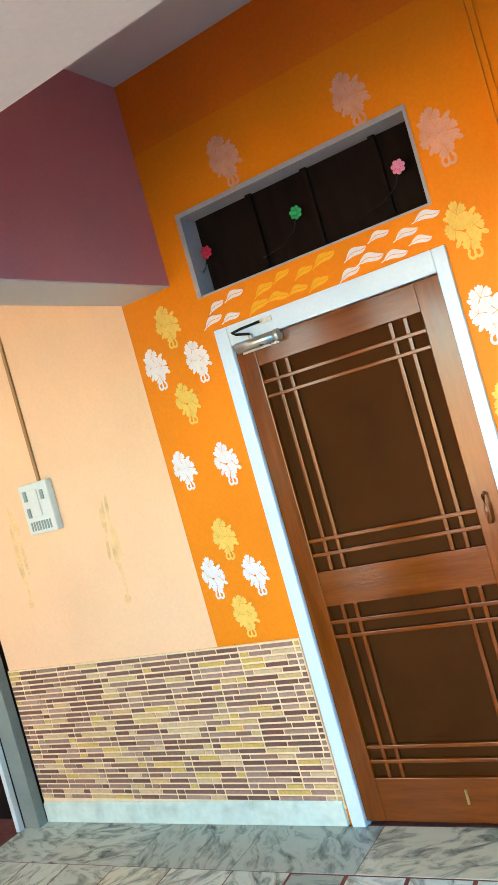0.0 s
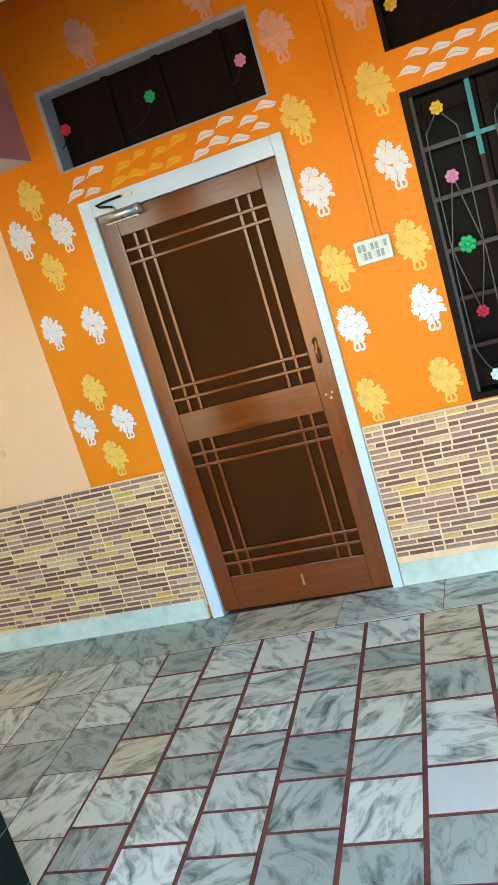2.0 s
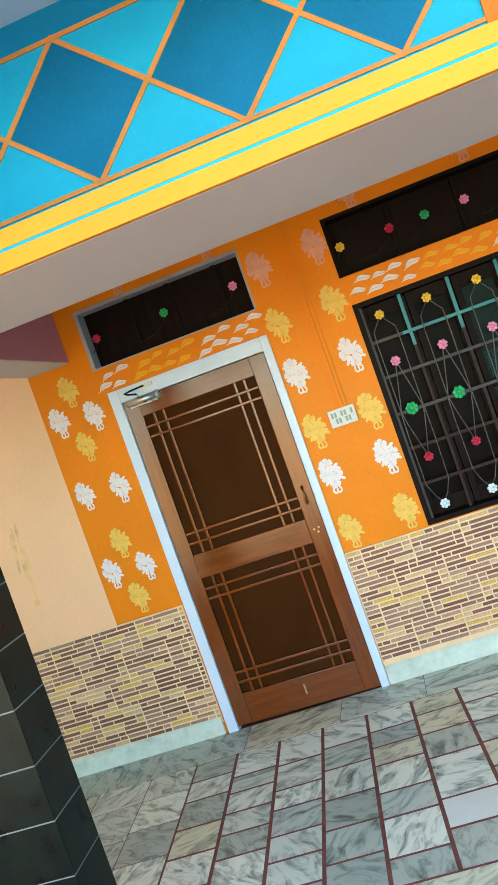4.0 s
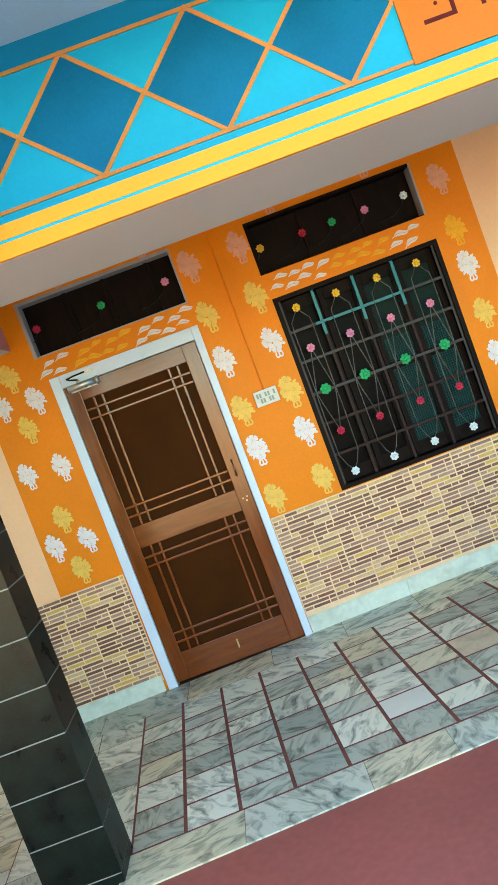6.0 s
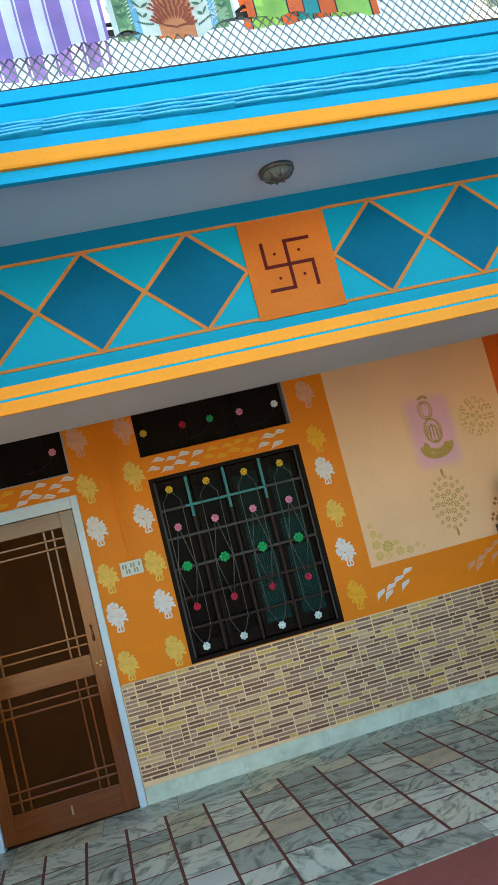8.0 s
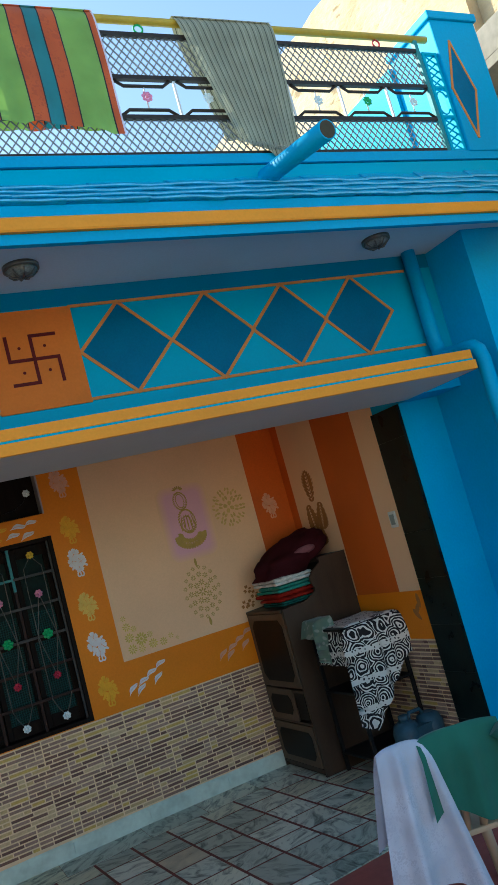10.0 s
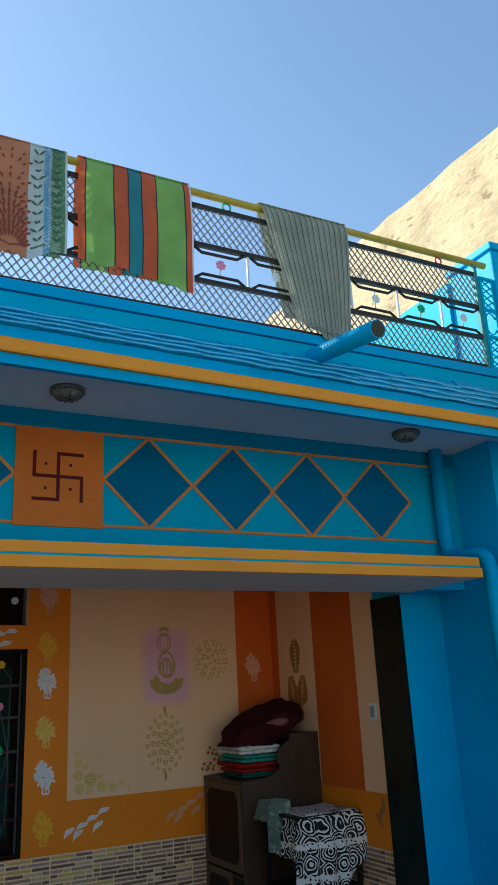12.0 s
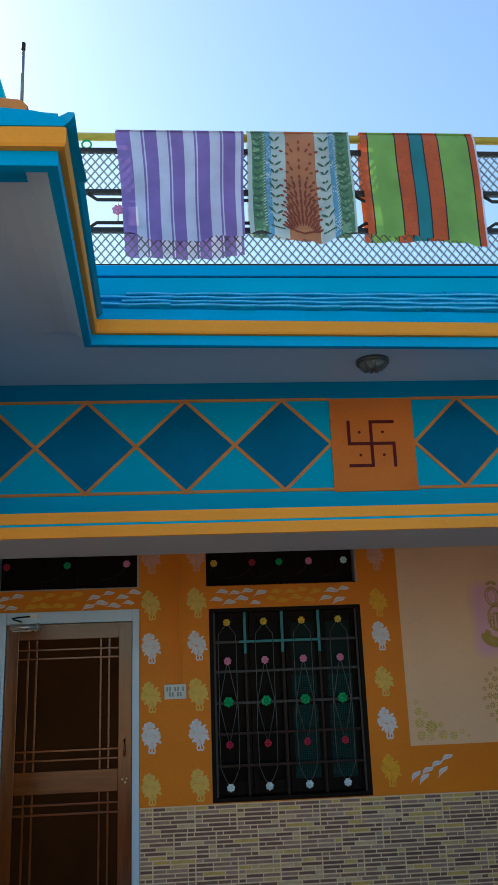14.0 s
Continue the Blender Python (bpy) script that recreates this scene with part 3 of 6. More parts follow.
def tile_column(name, x0, x1, y0, y1, faces):
    """A square column clad in dark granite tiles with pale joints."""
    col = structure(name, B((x0, x1, y0, y1, -0.12, 2.311)), TILE_JOINT, "column clad in dark green-black granite tiles", "column")
    h, z, t = 0.207, -0.207, 0.003
    while z < 2.30:
        z1 = min(z + h - 0.006, 2.305)
        z = max(z, -0.115)
        if "front" in faces:
            part("granite_tile", B((x0 + 0.002, x1 + t, y0 - t, y0 - 0.0005, z, z1)), GRANITE, col)
        if "right" in faces:
            part("granite_tile", B((x1 + 0.0005, x1 + t, y0 + 0.004, y1 - 0.002, z, z1)), GRANITE, col)
        if "left" in faces:
            part("granite_tile", B((x0 - t, x0 - 0.0005, y0 + 0.004, y1 - 0.002, z, z1)), GRANITE, col)
        z = z1 + 0.006
    return col


tile_column("veranda_column_1", -2.09, -1.775, 1.005, 1.25, ("front", "right"))
tile_column("veranda_column_2", -2.95, -2.52, 0.99, 1.28, ("front", "right"))
reveal = structure("granite_reveal", B((2.885, 2.899, 1.302, 1.60, -0.02, 2.311)), GRANITE, "black granite tiled reveal of the pier", "column")
z = -0.02
while z < 2.30:
    part("granite_tile", B((2.880, 2.8845, 1.302, 1.60, z, min(z + 0.301, 2.31))), GRANITE, reveal)
    z += 0.304

# passage at the far end of the wall
# added dark panel: stands for the unlit opening and shuts out sunlit ground
structure("passage_door", B((-4.4, -3.622, W + 0.03, W + 0.08, -0.12, 3.3)), DARK_WOOD, "dark panel added for the shaded passage opening", "door")
structure("passage_jamb", B((-3.742, -3.626, 2.97, 3.03, -0.075, 0.93), bevel=0.004), surface("grey_green_paint", (0.20, 0.25, 0.235), 0.4), "grey-green painted low gate post beside the passage", "door frame")
structure("passage_trim", B((-3.775, -3.744, 2.93, 2.965, -0.078, 2.2), bevel=0.004), surface("white_gate_edge", (0.66, 0.70, 0.70), 0.4), "white edge strip of the passage gate", "door frame")

# ---- beam decoration ----
deco = thing("beam_ledge", "golden yellow double ledge along the beam foot", "ledge", kind="structure")
LY0 = 0.547
part("upper_ledge", B((-1.283, 2.895, LY0 + 0.004, 0.561, 2.376, 2.426), bevel=0.003), YELLOW, deco)
part("lower_ledge", B((-1.275, 2.90, LY0 - 0.008, 0.561, 2.312, 2.364), bevel=0.003), YELLOW, deco)
part("groove", B((-1.283, 2.893, LY0 + 0.006, 0.561, 2.364, 2.376)), TEAL, deco, "thin turquoise painted groove")
part("ledge_end", B((2.8955, 2.905, 0.5615, FB - 0.001, 2.312, 2.426)), YELLOW, deco)
part("wing_upper_ledge", B((-1.2825, -1.27, -0.6, LY0 - 0.01, 2.376, 2.426), bevel=0.003), YELLOW, deco)
part("wing_lower_ledge", B((-1.2825, -1.262, -0.6, LY0 - 0.01, 2.312, 2.364), bevel=0.003), YELLOW, deco)
part("wing_groove", B((-1.2825, -1.272, -0.6, LY0 - 0.01, 2.364, 2.376)), TEAL, deco, "thin turquoise painted groove")
part("ledge_top", B((-1.283, 2.895, 0.562, FB - 0.003, 2.4255, 2.429)), TEAL, deco)
beam_face = bpy.data.objects["beam_facing"]
# strip that paints the soffit's shadow onto the beam face
part("upper_band", B((-1.379, 3.215, FB - 0.002, FB + 0.001, 3.095, 3.189)), TEAL_SHADED, beam_face, "turquoise band with the soffit's shade painted in")
DZ0, DZ1, DM = 2.600, 3.086, 2.843
diamonds = [0.173 - 0.508 * k for k in range(3)] + [1.117, 1.614, 2.100, 2.585]
half = {c: (0.2535 if c < 0.5 else 0.247) for c in diamonds}
for c in diamonds:
    h = half[c]
    part("painted_diamond", flat([(c - h, DM), (c, DZ0), (c + h, DM), (c, DZ1)], FB, depth=0.002), TEAL_DEEP, beam_face)
part("painted_diamond", flat([(-1.0975, DM), (-1.351, DZ1), (-1.378, DZ1 - 0.026), (-1.378, DZ0 + 0.026), (-1.351, DZ0)], FB, depth=0.002), TEAL_DEEP, beam_face)


def painted_line(a, b, w, depth):
    bm = bmesh.new()
    stroke(bm, a, b, w, FB, depth)
    part("painted_line", bm, LINE, beam_face)


for q in (DZ0, DZ1):
    painted_line((-1.0975, DM), (-1.351, q), 0.017, 0.0045)
    painted_line((-1.351, q), (-1.372, q + (0.02 if q == DZ0 else -0.02)), 0.017, 0.0045)
for c in diamonds:
    h = half[c]
    for a, b in (((c - h, DM), (c, DZ0)), ((c, DZ0), (c + h, DM)), ((c + h, DM), (c, DZ1)), ((c, DZ1), (c - h, DM))):
        painted_line(a, b, 0.017, 0.0045)
for a, b in ((-1.375, 0.425), (0.868, 3.0)):
    for q in (DZ0, DZ1):
        painted_line((a, q), (b, q), 0.015, 0.005)
part("emblem_panel", flat([(0.426, 2.585), (0.868, 2.585), (0.868, 3.088), (0.426, 3.088)], FB, depth=0.0085), EMBLEM, beam_face, "orange painted square")
bm = bmesh.new()
cx, cz, a, w = 0.638, 2.838, 0.118, 0.017
for p, q in (((-a, 0), (a, 0)), ((0, -a), (0, a)), ((0, a), (a, a)), ((a, 0), (a, -a)), ((0, -a), (-a, -a)), ((-a, 0), (-a, a))):
    stroke(bm, (cx + p[0], cz + p[1]), (cx + q[0], cz + q[1]), w, FB, 0.0105)
for sx in (-1, 1):
    for sz in (-1, 1):
        flat([(cx + sx * 0.062 + 0.008 * math.cos(k * 0.785), cz + sz * 0.062 + 0.008 * math.sin(k * 0.785)) for k in range(8)], FB, bm, 0, 0.0105)
part("emblem", bm, MAROON, beam_face, "maroon painted auspicious emblem with four dots")

# ---- door, transom, ventilator, window ----
door = thing("door_1", "closed varnished brown lattice door in a pale blue frame", "door", kind="structure")
part("door_frame", B((DX0, DX0 + 0.064, W - 0.022, W + 0.10, -0.055, DZ), (DX1 - 0.05, DX1, W - 0.022, W + 0.10, -0.055, DZ), (DX0 + 0.064, DX1 - 0.05, W - 0.022, W + 0.10, DZ - 0.085, DZ), bevel=0.005), PALE_BLUE, door, "pale blue glossy painted frame")
LX0, LX1, LZ0, LZ1 = DX0 + 0.066, DX1 - 0.052, -0.024, DZ - 0.088
PX0, PX1 = -1.578, -0.862
LY = W - 0.004
leaf = part("leaf", B((LX0, PX0, LY, LY + 0.045, LZ0, LZ1), (PX1, LX1, LY, LY + 0.045, LZ0, LZ1), bevel=0.004), WOOD, door)
part("rails", B((PX0, PX1, LY + 0.002, LY + 0.043, LZ0, 0.162), (PX0, PX1, LY + 0.002, LY + 0.043, 0.905, 1.053), (PX0, PX1, LY + 0.002, LY + 0.043, 1.945, LZ1), bevel=0.003), WOOD_H, leaf)
for z0, z1 in ((0.162, 0.905), (1.053, 1.945)):
    part("panel", B((PX0, PX1, LY + 0.026, LY + 0.036, z0, z1)), WOOD_PANEL, leaf, "dark brown mesh panel")
    for x in (PX0 + 0.068, PX0 + 0.128, PX1 - 0.128, PX1 - 0.068):
        part("lattice_bar", B((x - 0.008, x + 0.008, LY + 0.006, LY + 0.026, z0, z1), bevel=0.003), WOOD, leaf)
    for z in (z0 + 0.070, z0 + 0.132, z1 - 0.132, z1 - 0.070):
        part("lattice_bar", B((PX0, PX1, LY + 0.003, LY + 0.0255, z - 0.008, z + 0.008), bevel=0.003), WOOD_H, leaf)
BRASS = surface("worn_brass", (0.42, 0.30, 0.12), 0.35, 0.2, 20, 90, 0.05, metal=0.8)
STEEL = surface("brushed_steel", (0.55, 0.55, 0.53), 0.3, 0.15, 20, 90, 0.05, metal=0.8)
bm = bmesh.new()
tube(bm, [(-0.815, LY, 1.135), (-0.815, LY - 0.03, 1.14), (-0.815, LY - 0.035, 1.19), (-0.815, LY - 0.03, 1.24), (-0.815, LY, 1.245)], 0.007, 8)
part("door_handle", bm, WOOD, leaf, "brown painted pull handle")
for x, z in ((-0.80, 0.985), (-0.83, 0.98), (-0.81, 0.96)):
    bm = bmesh.new()
    tube(bm, [(x, LY + 0.003, z), (x, LY - 0.005, z)], 0.006, 8)
    part("screw", bm, BRASS, leaf)
bm = bmesh.new()
box(bm, -1.205, -1.195, LY - 0.004, LY + 0.003, 0.055, 0.115)
part("floor_bolt", bm, BRASS, leaf, "small brass floor bolt")
bm = bmesh.new()
tube(bm, [(-1.640, LY - 0.028, 2.040), (-1.452, LY - 0.028, 2.040)], 0.023, 16)
closer = part("door_closer", bm, STEEL, door, "steel hydraulic closer")
bm = bmesh.new()
tube(bm, [(-1.4515, LY - 0.028, 2.040), (-1.430, LY - 0.028, 2.040)], 0.026, 16)
part("end_cap", bm, STEEL, closer)
part("back_plate", B((-1.63, -1.45, LY - 0.010, LY - 0.0005, 2.010, 2.066), bevel=0.003), STEEL, closer)
bm = bmesh.new()
tube(bm, [(-1.56, LY - 0.03, 2.06), (-1.56, LY - 0.034, 2.078)], 0.010, 10)
part("spindle", bm, STEEL, closer)
bm = bmesh.new()
tube(bm, [(-1.56, LY - 0.035, 2.080), (-1.60, LY - 0.075, 2.090), (-1.618, LY - 0.078, 2.100), (-1.58, LY - 0.06, 2.108), (-1.50, LY - 0.036, 2.114)], 0.006, 6)
part("closer_arm", bm, BLACK_IRON, closer)
part("bracket", B((-1.53, -1.45, W - 0.030, W - 0.0225, 2.104, 2.124)), STEEL, closer)

PETAL = {}
for nm, c in (("yellow", (0.75, 0.48, 0.05)), ("pink", (0.68, 0.24, 0.40)), ("green", (0.01, 0.36, 0.12)), ("red", (0.42, 0.015, 0.05)), ("white", (0.62, 0.74, 0.78))):
    PETAL[nm] = surface(nm + "_enamel", c, 0.35, 0.12, 30, 90, 0.03)


def metal_flower(bm, x, y, z, r, n=7):
    """Pressed metal flower: domed petals round a raised button."""
    for k in range(n):
        a = 2 * math.pi * k / n + 0.2
        cxp, czp = x + math.cos(a) * r * 0.62, z + math.sin(a) * r * 0.62
        ring = [bm.verts.new((cxp + r * 0.34 * math.cos(b), y, czp + r * 0.34 * math.sin(b))) for b in [2 * math.pi * i / 7 for i in range(7)]]
        top = bm.verts.new((cxp, y - r * 0.25, czp))
        for i in range(7):
            f = bm.faces.new((ring[i], ring[(i + 1) % 7], top))
            f.smooth = True
    ring = [bm.verts.new((x + r * 0.36 * math.cos(b), y - 0.002, z + r * 0.36 * math.sin(b))) for b in [2 * math.pi * i / 8 for i in range(8)]]
    top = bm.verts.new((x, y - r * 0.42, z))
    for i in range(8):
        bm.faces.new((ring[i], ring[(i + 1) % 8], top)).smooth = True


ROD = surface("grey_rod", (0.115, 0.112, 0.105), 0.45, 0.2, 20, 90, 0.05, metal=0.3)
REVEAL = surface("grey_reveal_paint", (0.36, 0.36, 0.38), 0.6)


def flower_part(parent, colour, x, y, z, r):
    bm = bmesh.new()
    metal_flower(bm, x, y, z, r)
    part("flower", bm, PETAL[colour], parent)


def light_opening(name, x0, x1, z0, z1, mullions, flowers, label, edge):
    """A dark recessed ventilator with a reveal, mullions and a grille of rods with flowers."""
    win = thing(name, label, "window", kind="structure")
    part("reveal", B((x0, x0 + 0.022, W - 0.008, W + 0.12, z0, z1), (x0 + 0.022, x1 - 0.012, W - 0.008, W + 0.12, z1 - 0.02, z1), (x0 + 0.022, x1 - 0.012, W, W + 0.12, z0, z0 + 0.008)), edge, win)
    part("side_reveal", B((x1 - 0.012, x1, W - 0.006, W + 0.12, z0, z1)), REVEAL, win, "pale painted side of the opening")
    part("pane", B((x0 + 0.022, x1 - 0.012, W + 0.11, W + 0.118, z0 + 0.008, z1 - 0.02)), DARK_WOOD, win, "dark brown shutter board")
    for x in mullions:
        part("mullion", B((x - 0.014, x + 0.014, W + 0.085, W + 0.109, z0 + 0.008, z1 - 0.02), bevel=0.003), DARK_WOOD, win)
    zz = (z0 + z1) / 2
    for k, (c, x) in enumerate(flowers):
        bm = bmesh.new()
        tube(bm, [(x, W + 0.05, zz), (x - 0.03, W + 0.055, zz - 0.06), (x - 0.10, W + 0.06, zz - 0.10), (x - 0.20, W + 0.06, zz - 0.115)], 0.0024, 5)
        part("rod", bm, BLACK_IRON, win)
        flower_part(win, c, x, W + 0.044, zz, 0.030)
    return win


light_opening("window_1", TX0, TX1, TZ0, TZ1, (-1.462, -1.196, -0.894), (("red", -1.702), ("green", -1.255), ("pink", -0.812)), "dark transom light over the door with metal flowers", REVEAL)
light_opening("window_2", VX0, VX1, VZ0, VZ1, (0.16, 0.55), (("yellow", -0.154), ("red", 0.139), ("green", 0.346), ("pink", 0.574), ("white", 0.846)), "dark ventilator over the window with metal flowers", DARK_WOOD)

win = thing("window_3", "dark shuttered window behind a black iron flower grille", "window", kind="structure")
part("window_frame", B((WX0, WX0 + 0.03, W - 0.004, W + 0.16, WZ0, WZ1), (WX1 - 0.03, WX1, W - 0.004, W + 0.16, WZ0, WZ1), (WX0 + 0.03, WX1 - 0.03, W - 0.004, W + 0.16, WZ1 - 0.03, WZ1), (WX0 + 0.03, WX1 - 0.03, W - 0.004, W + 0.16, WZ0, WZ0 + 0.03), bevel=0.003), DARK_WOOD, win)
ww = (WX1 - WX0 - 0.06) / 4
for i in range(4):
    x0 = WX0 + 0.03 + i * ww
    x1 = x0 + ww
    f = 0.04
    sh = part("shutter", B((x0 + 0.002, x0 + f, W + 0.10, W + 0.14, WZ0 + 0.03, WZ1 - 0.03), (x1 - f, x1 - 0.002, W + 0.10, W + 0.14, WZ0 + 0.03, WZ1 - 0.03),
              (x0 + f, x1 - f, W + 0.10, W + 0.14, WZ1 - 0.11, WZ1 - 0.03), (x0 + f, x1 - f, W + 0.10, W + 0.14, WZ0 + 0.03, WZ0 + 0.12), (x0 + f, x1 - f, W + 0.10, W + 0.14, 1.42, 1.47), bevel=0.003), DARK_WOOD, win)
    part("pane", B((x0 + f, x1 - f, W + 0.118, W + 0.124, WZ0 + 0.12, WZ1 - 0.11)), GREEN_MESH if i >= 2 else DARK_GLASS, sh, "dark green mesh" if i >= 2 else "dark glass")
    if i >= 2:
        bm = bmesh.new()
        k = 0
        while x0 + f + k * 0.016 < x1 - f:
            box(bm, x0 + f + k * 0.016, x0 + f + k * 0.016 + 0.003, W + 0.112, W + 0.1175, WZ0 + 0.12, WZ1 - 0.5)
            k += 1
        k = 0
        while WZ0 + 0.12 + k * 0.016 < WZ1 - 0.5:
            box(bm, x0 + f, x1 - f, W + 0.113, W + 0.117, WZ0 + 0.12 + k * 0.016, WZ0 + 0.123 + k * 0.016)
            k += 1
        part("wire_mesh", bm, MESH_TEAL, sh)
GRILLE = surface("worn_grey_black_iron", (0.050, 0.050, 0.052), 0.45, 0.3, 12, 90, 0.06, spec=0.2)
grille = part("grille", B((WX0 + 0.03, WX0 + 0.045, W + 0.02, W + 0.03, WZ0 + 0.03, WZ1 - 0.03), (WX1 - 0.045, WX1 - 0.03, W + 0.02, W + 0.03, WZ0 + 0.03, WZ1 - 0.03)), GRILLE, win)
BROWN_IRON = surface("rust_brown_iron", (0.030, 0.013, 0.011), 0.5, 0.35, 14, 90, 0.06, spec=0.15)
for z in (1.885, 1.675, 1.455, 1.245, 1.03):
    for a, b, m in ((WX0 + 0.046, 0.02, GRILLE), (0.0202, 0.62, TEAL_IRON if z > 1.8 else GRILLE), (0.6202, WX1 - 0.046, GRILLE)):
        part("grille_bar", B((a, b, W + 0.018, W + 0.030, z - 0.009, z + 0.009)), BROWN_IRON if z < 1.3 else m, grille)
for x in (0.065, 0.345, 0.62):
    part("grille_post", B((x - 0.010, x + 0.010, W + 0.032, W + 0.044, 1.80, WZ1 - 0.03)), TEAL_IRON, grille, "turquoise painted bar")
    part("grille_post", B((x - 0.009, x + 0.009, W + 0.032, W + 0.044, WZ0 + 0.03, 1.7995)), BROWN_IRON, grille)
for x in (-0.070, 0.205, 0.490, 0.765):
    yy = W + 0.008
    for s in (-1, 1):
        for path in ([(0, 2.027), (s * 0.020, 1.995), (s * 0.062, 1.94), (s * 0.066, 1.88), (s * 0.066, 1.47), (s * 0.05, 1.38), (0, 1.175)],
                     [(0, 1.75), (s * 0.008, 1.72), (s * 0.068, 1.44), (s * 0.070, 1.30), (s * 0.066, 1.02), (s * 0.035, 0.945), (0, 0.893)]):
            bm = bmesh.new()
            tube(bm, [(x + px, yy + (0.004 if path[0][1] < 2 else 0.0), pz) for px, pz in path], 0.0034, 5)
            part("rod", bm, ROD, grille)
    for c, z, r in (("yellow", 2.027, 0.030), ("pink", 1.75, 0.031), ("green", 1.465, 0.040), ("red", 1.173, 0.030), ("white", 0.889, 0.031)):
        flower_part(grille, c, x, yy - 0.006, z, r)

# ---- stencilled paint on the walls ----
ST_WHITE = surface("white_stencil_paint", (0.74, 0.72, 0.73), 0.6, 0.10, 20, 120, 0.05)
ST_YELLOW = surface("yellow_stencil_paint", (0.80, 0.53, 0.12), 0.6, 0.14, 20, 120, 0.05)
ST_PALE = surface("thin_yellow_stencil_paint", (0.84, 0.42, 0.03), 0.6, 0.14, 20, 120, 0.05)
ST_FADED = surface("faded_white_stencil_paint", (0.72, 0.36, 0.24), 0.6, 0.14, 20, 120, 0.05)
ST_GOLD = surface("gold_stencil_paint", (0.47, 0.31, 0.08), 0.5, 0.2, 20, 120, 0.05, metal=0.2)
ST_GOLD_PALE = surface("thin_gold_stencil_paint", (0.66, 0.45, 0.16), 0.5, 0.2, 20, 120, 0.05)
ST_OLIVE = surface("olive_stencil_paint", (0.62, 0.46, 0.10), 0.6, 0.2, 14, 120, 0.05)
ST_BROWN = surface("brown_stencil_paint", (0.40, 0.17, 0.05), 0.6, 0.2, 14, 120, 0.05)


def petal(bm, x, z, a, ln, w, y):
    """A flat pointed oval at an angle; y is its height off the wall."""
    ca, sa = math.cos(a), math.sin(a)
    pts = []
    for s, t in ((0, 0.12), (0.3, 0.42), (0.62, 0.5), (0.9, 0.3), (1, 0), (0.9, -0.3), (0.62, -0.5), (0.3, -0.42), (0, -0.12)):
        px, pz = s * ln, t * w
        pts.append(bm.verts.new((x + px * ca - pz * sa, -y, z + px * sa + pz * ca)))
    bm.faces.new(pts)


def scallop(bm, x, z, a, ln, half, y):
    """A fan-shaped petal with a three-lobed rim."""
    pts = []
    for t in (-1.0, -0.8, -0.62, -0.33, -0.12, 0.12, 0.33, 0.62, 0.8, 1.0):
        rad = ln * (0.90 + 0.12 * abs(math.cos(t * 1.5 * math.pi)) - 0.22 * abs(t) ** 4)
        pts.append((rad, a + t * half))
    ring = [bm.verts.new((x + 0.001 * math.cos(a), -y, z + 0.001 * math.sin(a)))]
    ring += [bm.verts.new((x + rad * math.cos(b), -y, z + rad * math.sin(b))) for rad, b in pts]
    bm.faces.new(ring)


def blossom_mesh(seed):
    """A stencilled spray of blossoms with scalloped petals and curling leaves at its foot."""
    r = random.Random(seed)
    bm = bmesh.new()
    y = 0.0012
    for cx, cz, n, ln in ((-0.012, 0.056, 6, 0.042), (-0.032, 0.010, 5, 0.037), (0.034, 0.004, 6, 0.039), (0.010, -0.036, 5, 0.037)):
        a0 = r.uniform(0, 6.28)
        for k in range(n):
            a = a0 + k * 2 * math.pi / n + r.uniform(-0.1, 0.1)
            scallop(bm, cx, cz, a, ln * r.uniform(0.88, 1.1), math.pi / n * 0.985, y)
            y += 0.00003
    for cx, cz, a, ln in ((-0.03, 0.04, 2.6, 0.036), (0.02, 0.035, 0.5, 0.042), (0.05, -0.02, -0.5, 0.030), (-0.02, -0.02, -2.3, 0.036), (0.0, 0.015, 1.0, 0.026)):
        petal(bm, cx, cz, a, ln, 0.017, y)
        y += 0.00003
    for side in (-1, 1):
        for k in range(7):
            a = -1.57 + side * (1.9 - k * 0.5)
            petal(bm, 0.012 + side * 0.010 + 0.011 * math.cos(a), -0.080 + 0.014 * math.sin(a), a + side * 1.57, 0.012, 0.011, y)
            y += 0.00003
    petal(bm, 0.012, -0.062, -1.57, 0.034, 0.010, y)
    me = bpy.data.meshes.new("painted_flower")
    bm.to_mesh(me)
    bm.free()
    return me


def with_mat(me, mat):
    c = me.copy()
    c.materials.append(mat)
    return c


shapes = [blossom_mesh(s) for s in (3, 8, 13)]
blooms = {k: [with_mat(s, m) for s in shapes] for k, m in (("w", ST_WHITE), ("y", ST_YELLOW), ("f", ST_FADED), ("p", ST_PALE))}
rng = random.Random(11)


def paint_at(me, x, z, parent=None, rot=0.0, s=1.0, y=None, name="painted_flower", stretch=(1.0, 1.0)):
    ob = new(name, me)
    ob.matrix_world = Matrix.Translation((x, (W if y is None else y), z)) @ Matrix.Rotation(rot, 4, "Y") @ Matrix.Diagonal((s * stretch[0], s, s * stretch[1], 1))
    ob.parent = parent or wall_north
    return ob


columns = [(-1.972, 2.241, "y"), (-2.091, 2.081, "w"), (-1.866, 2.052, "w"), (-1.979, 1.891, "y"), (-2.094, 1.61, "w"), (-1.865, 1.59, "w"), (-1.984, 1.271, "y"), (-2.099, 1.105, "w"), (-1.879, 1.088, "w"), (-1.989, 0.915, "y")]
columns += [(-0.632, z, c) for z, c in ((2.515, "f"), (2.171, "y"), (1.863, "w"), (1.524, "y"), (1.247, "w"), (0.907, "y"))]
columns += [(-0.293, z, c) for z, c in ((2.521, "f"), (2.182, "y"), (1.87, "w"), (1.529, "y"), (1.255, "w"), (0.92, "y"))]
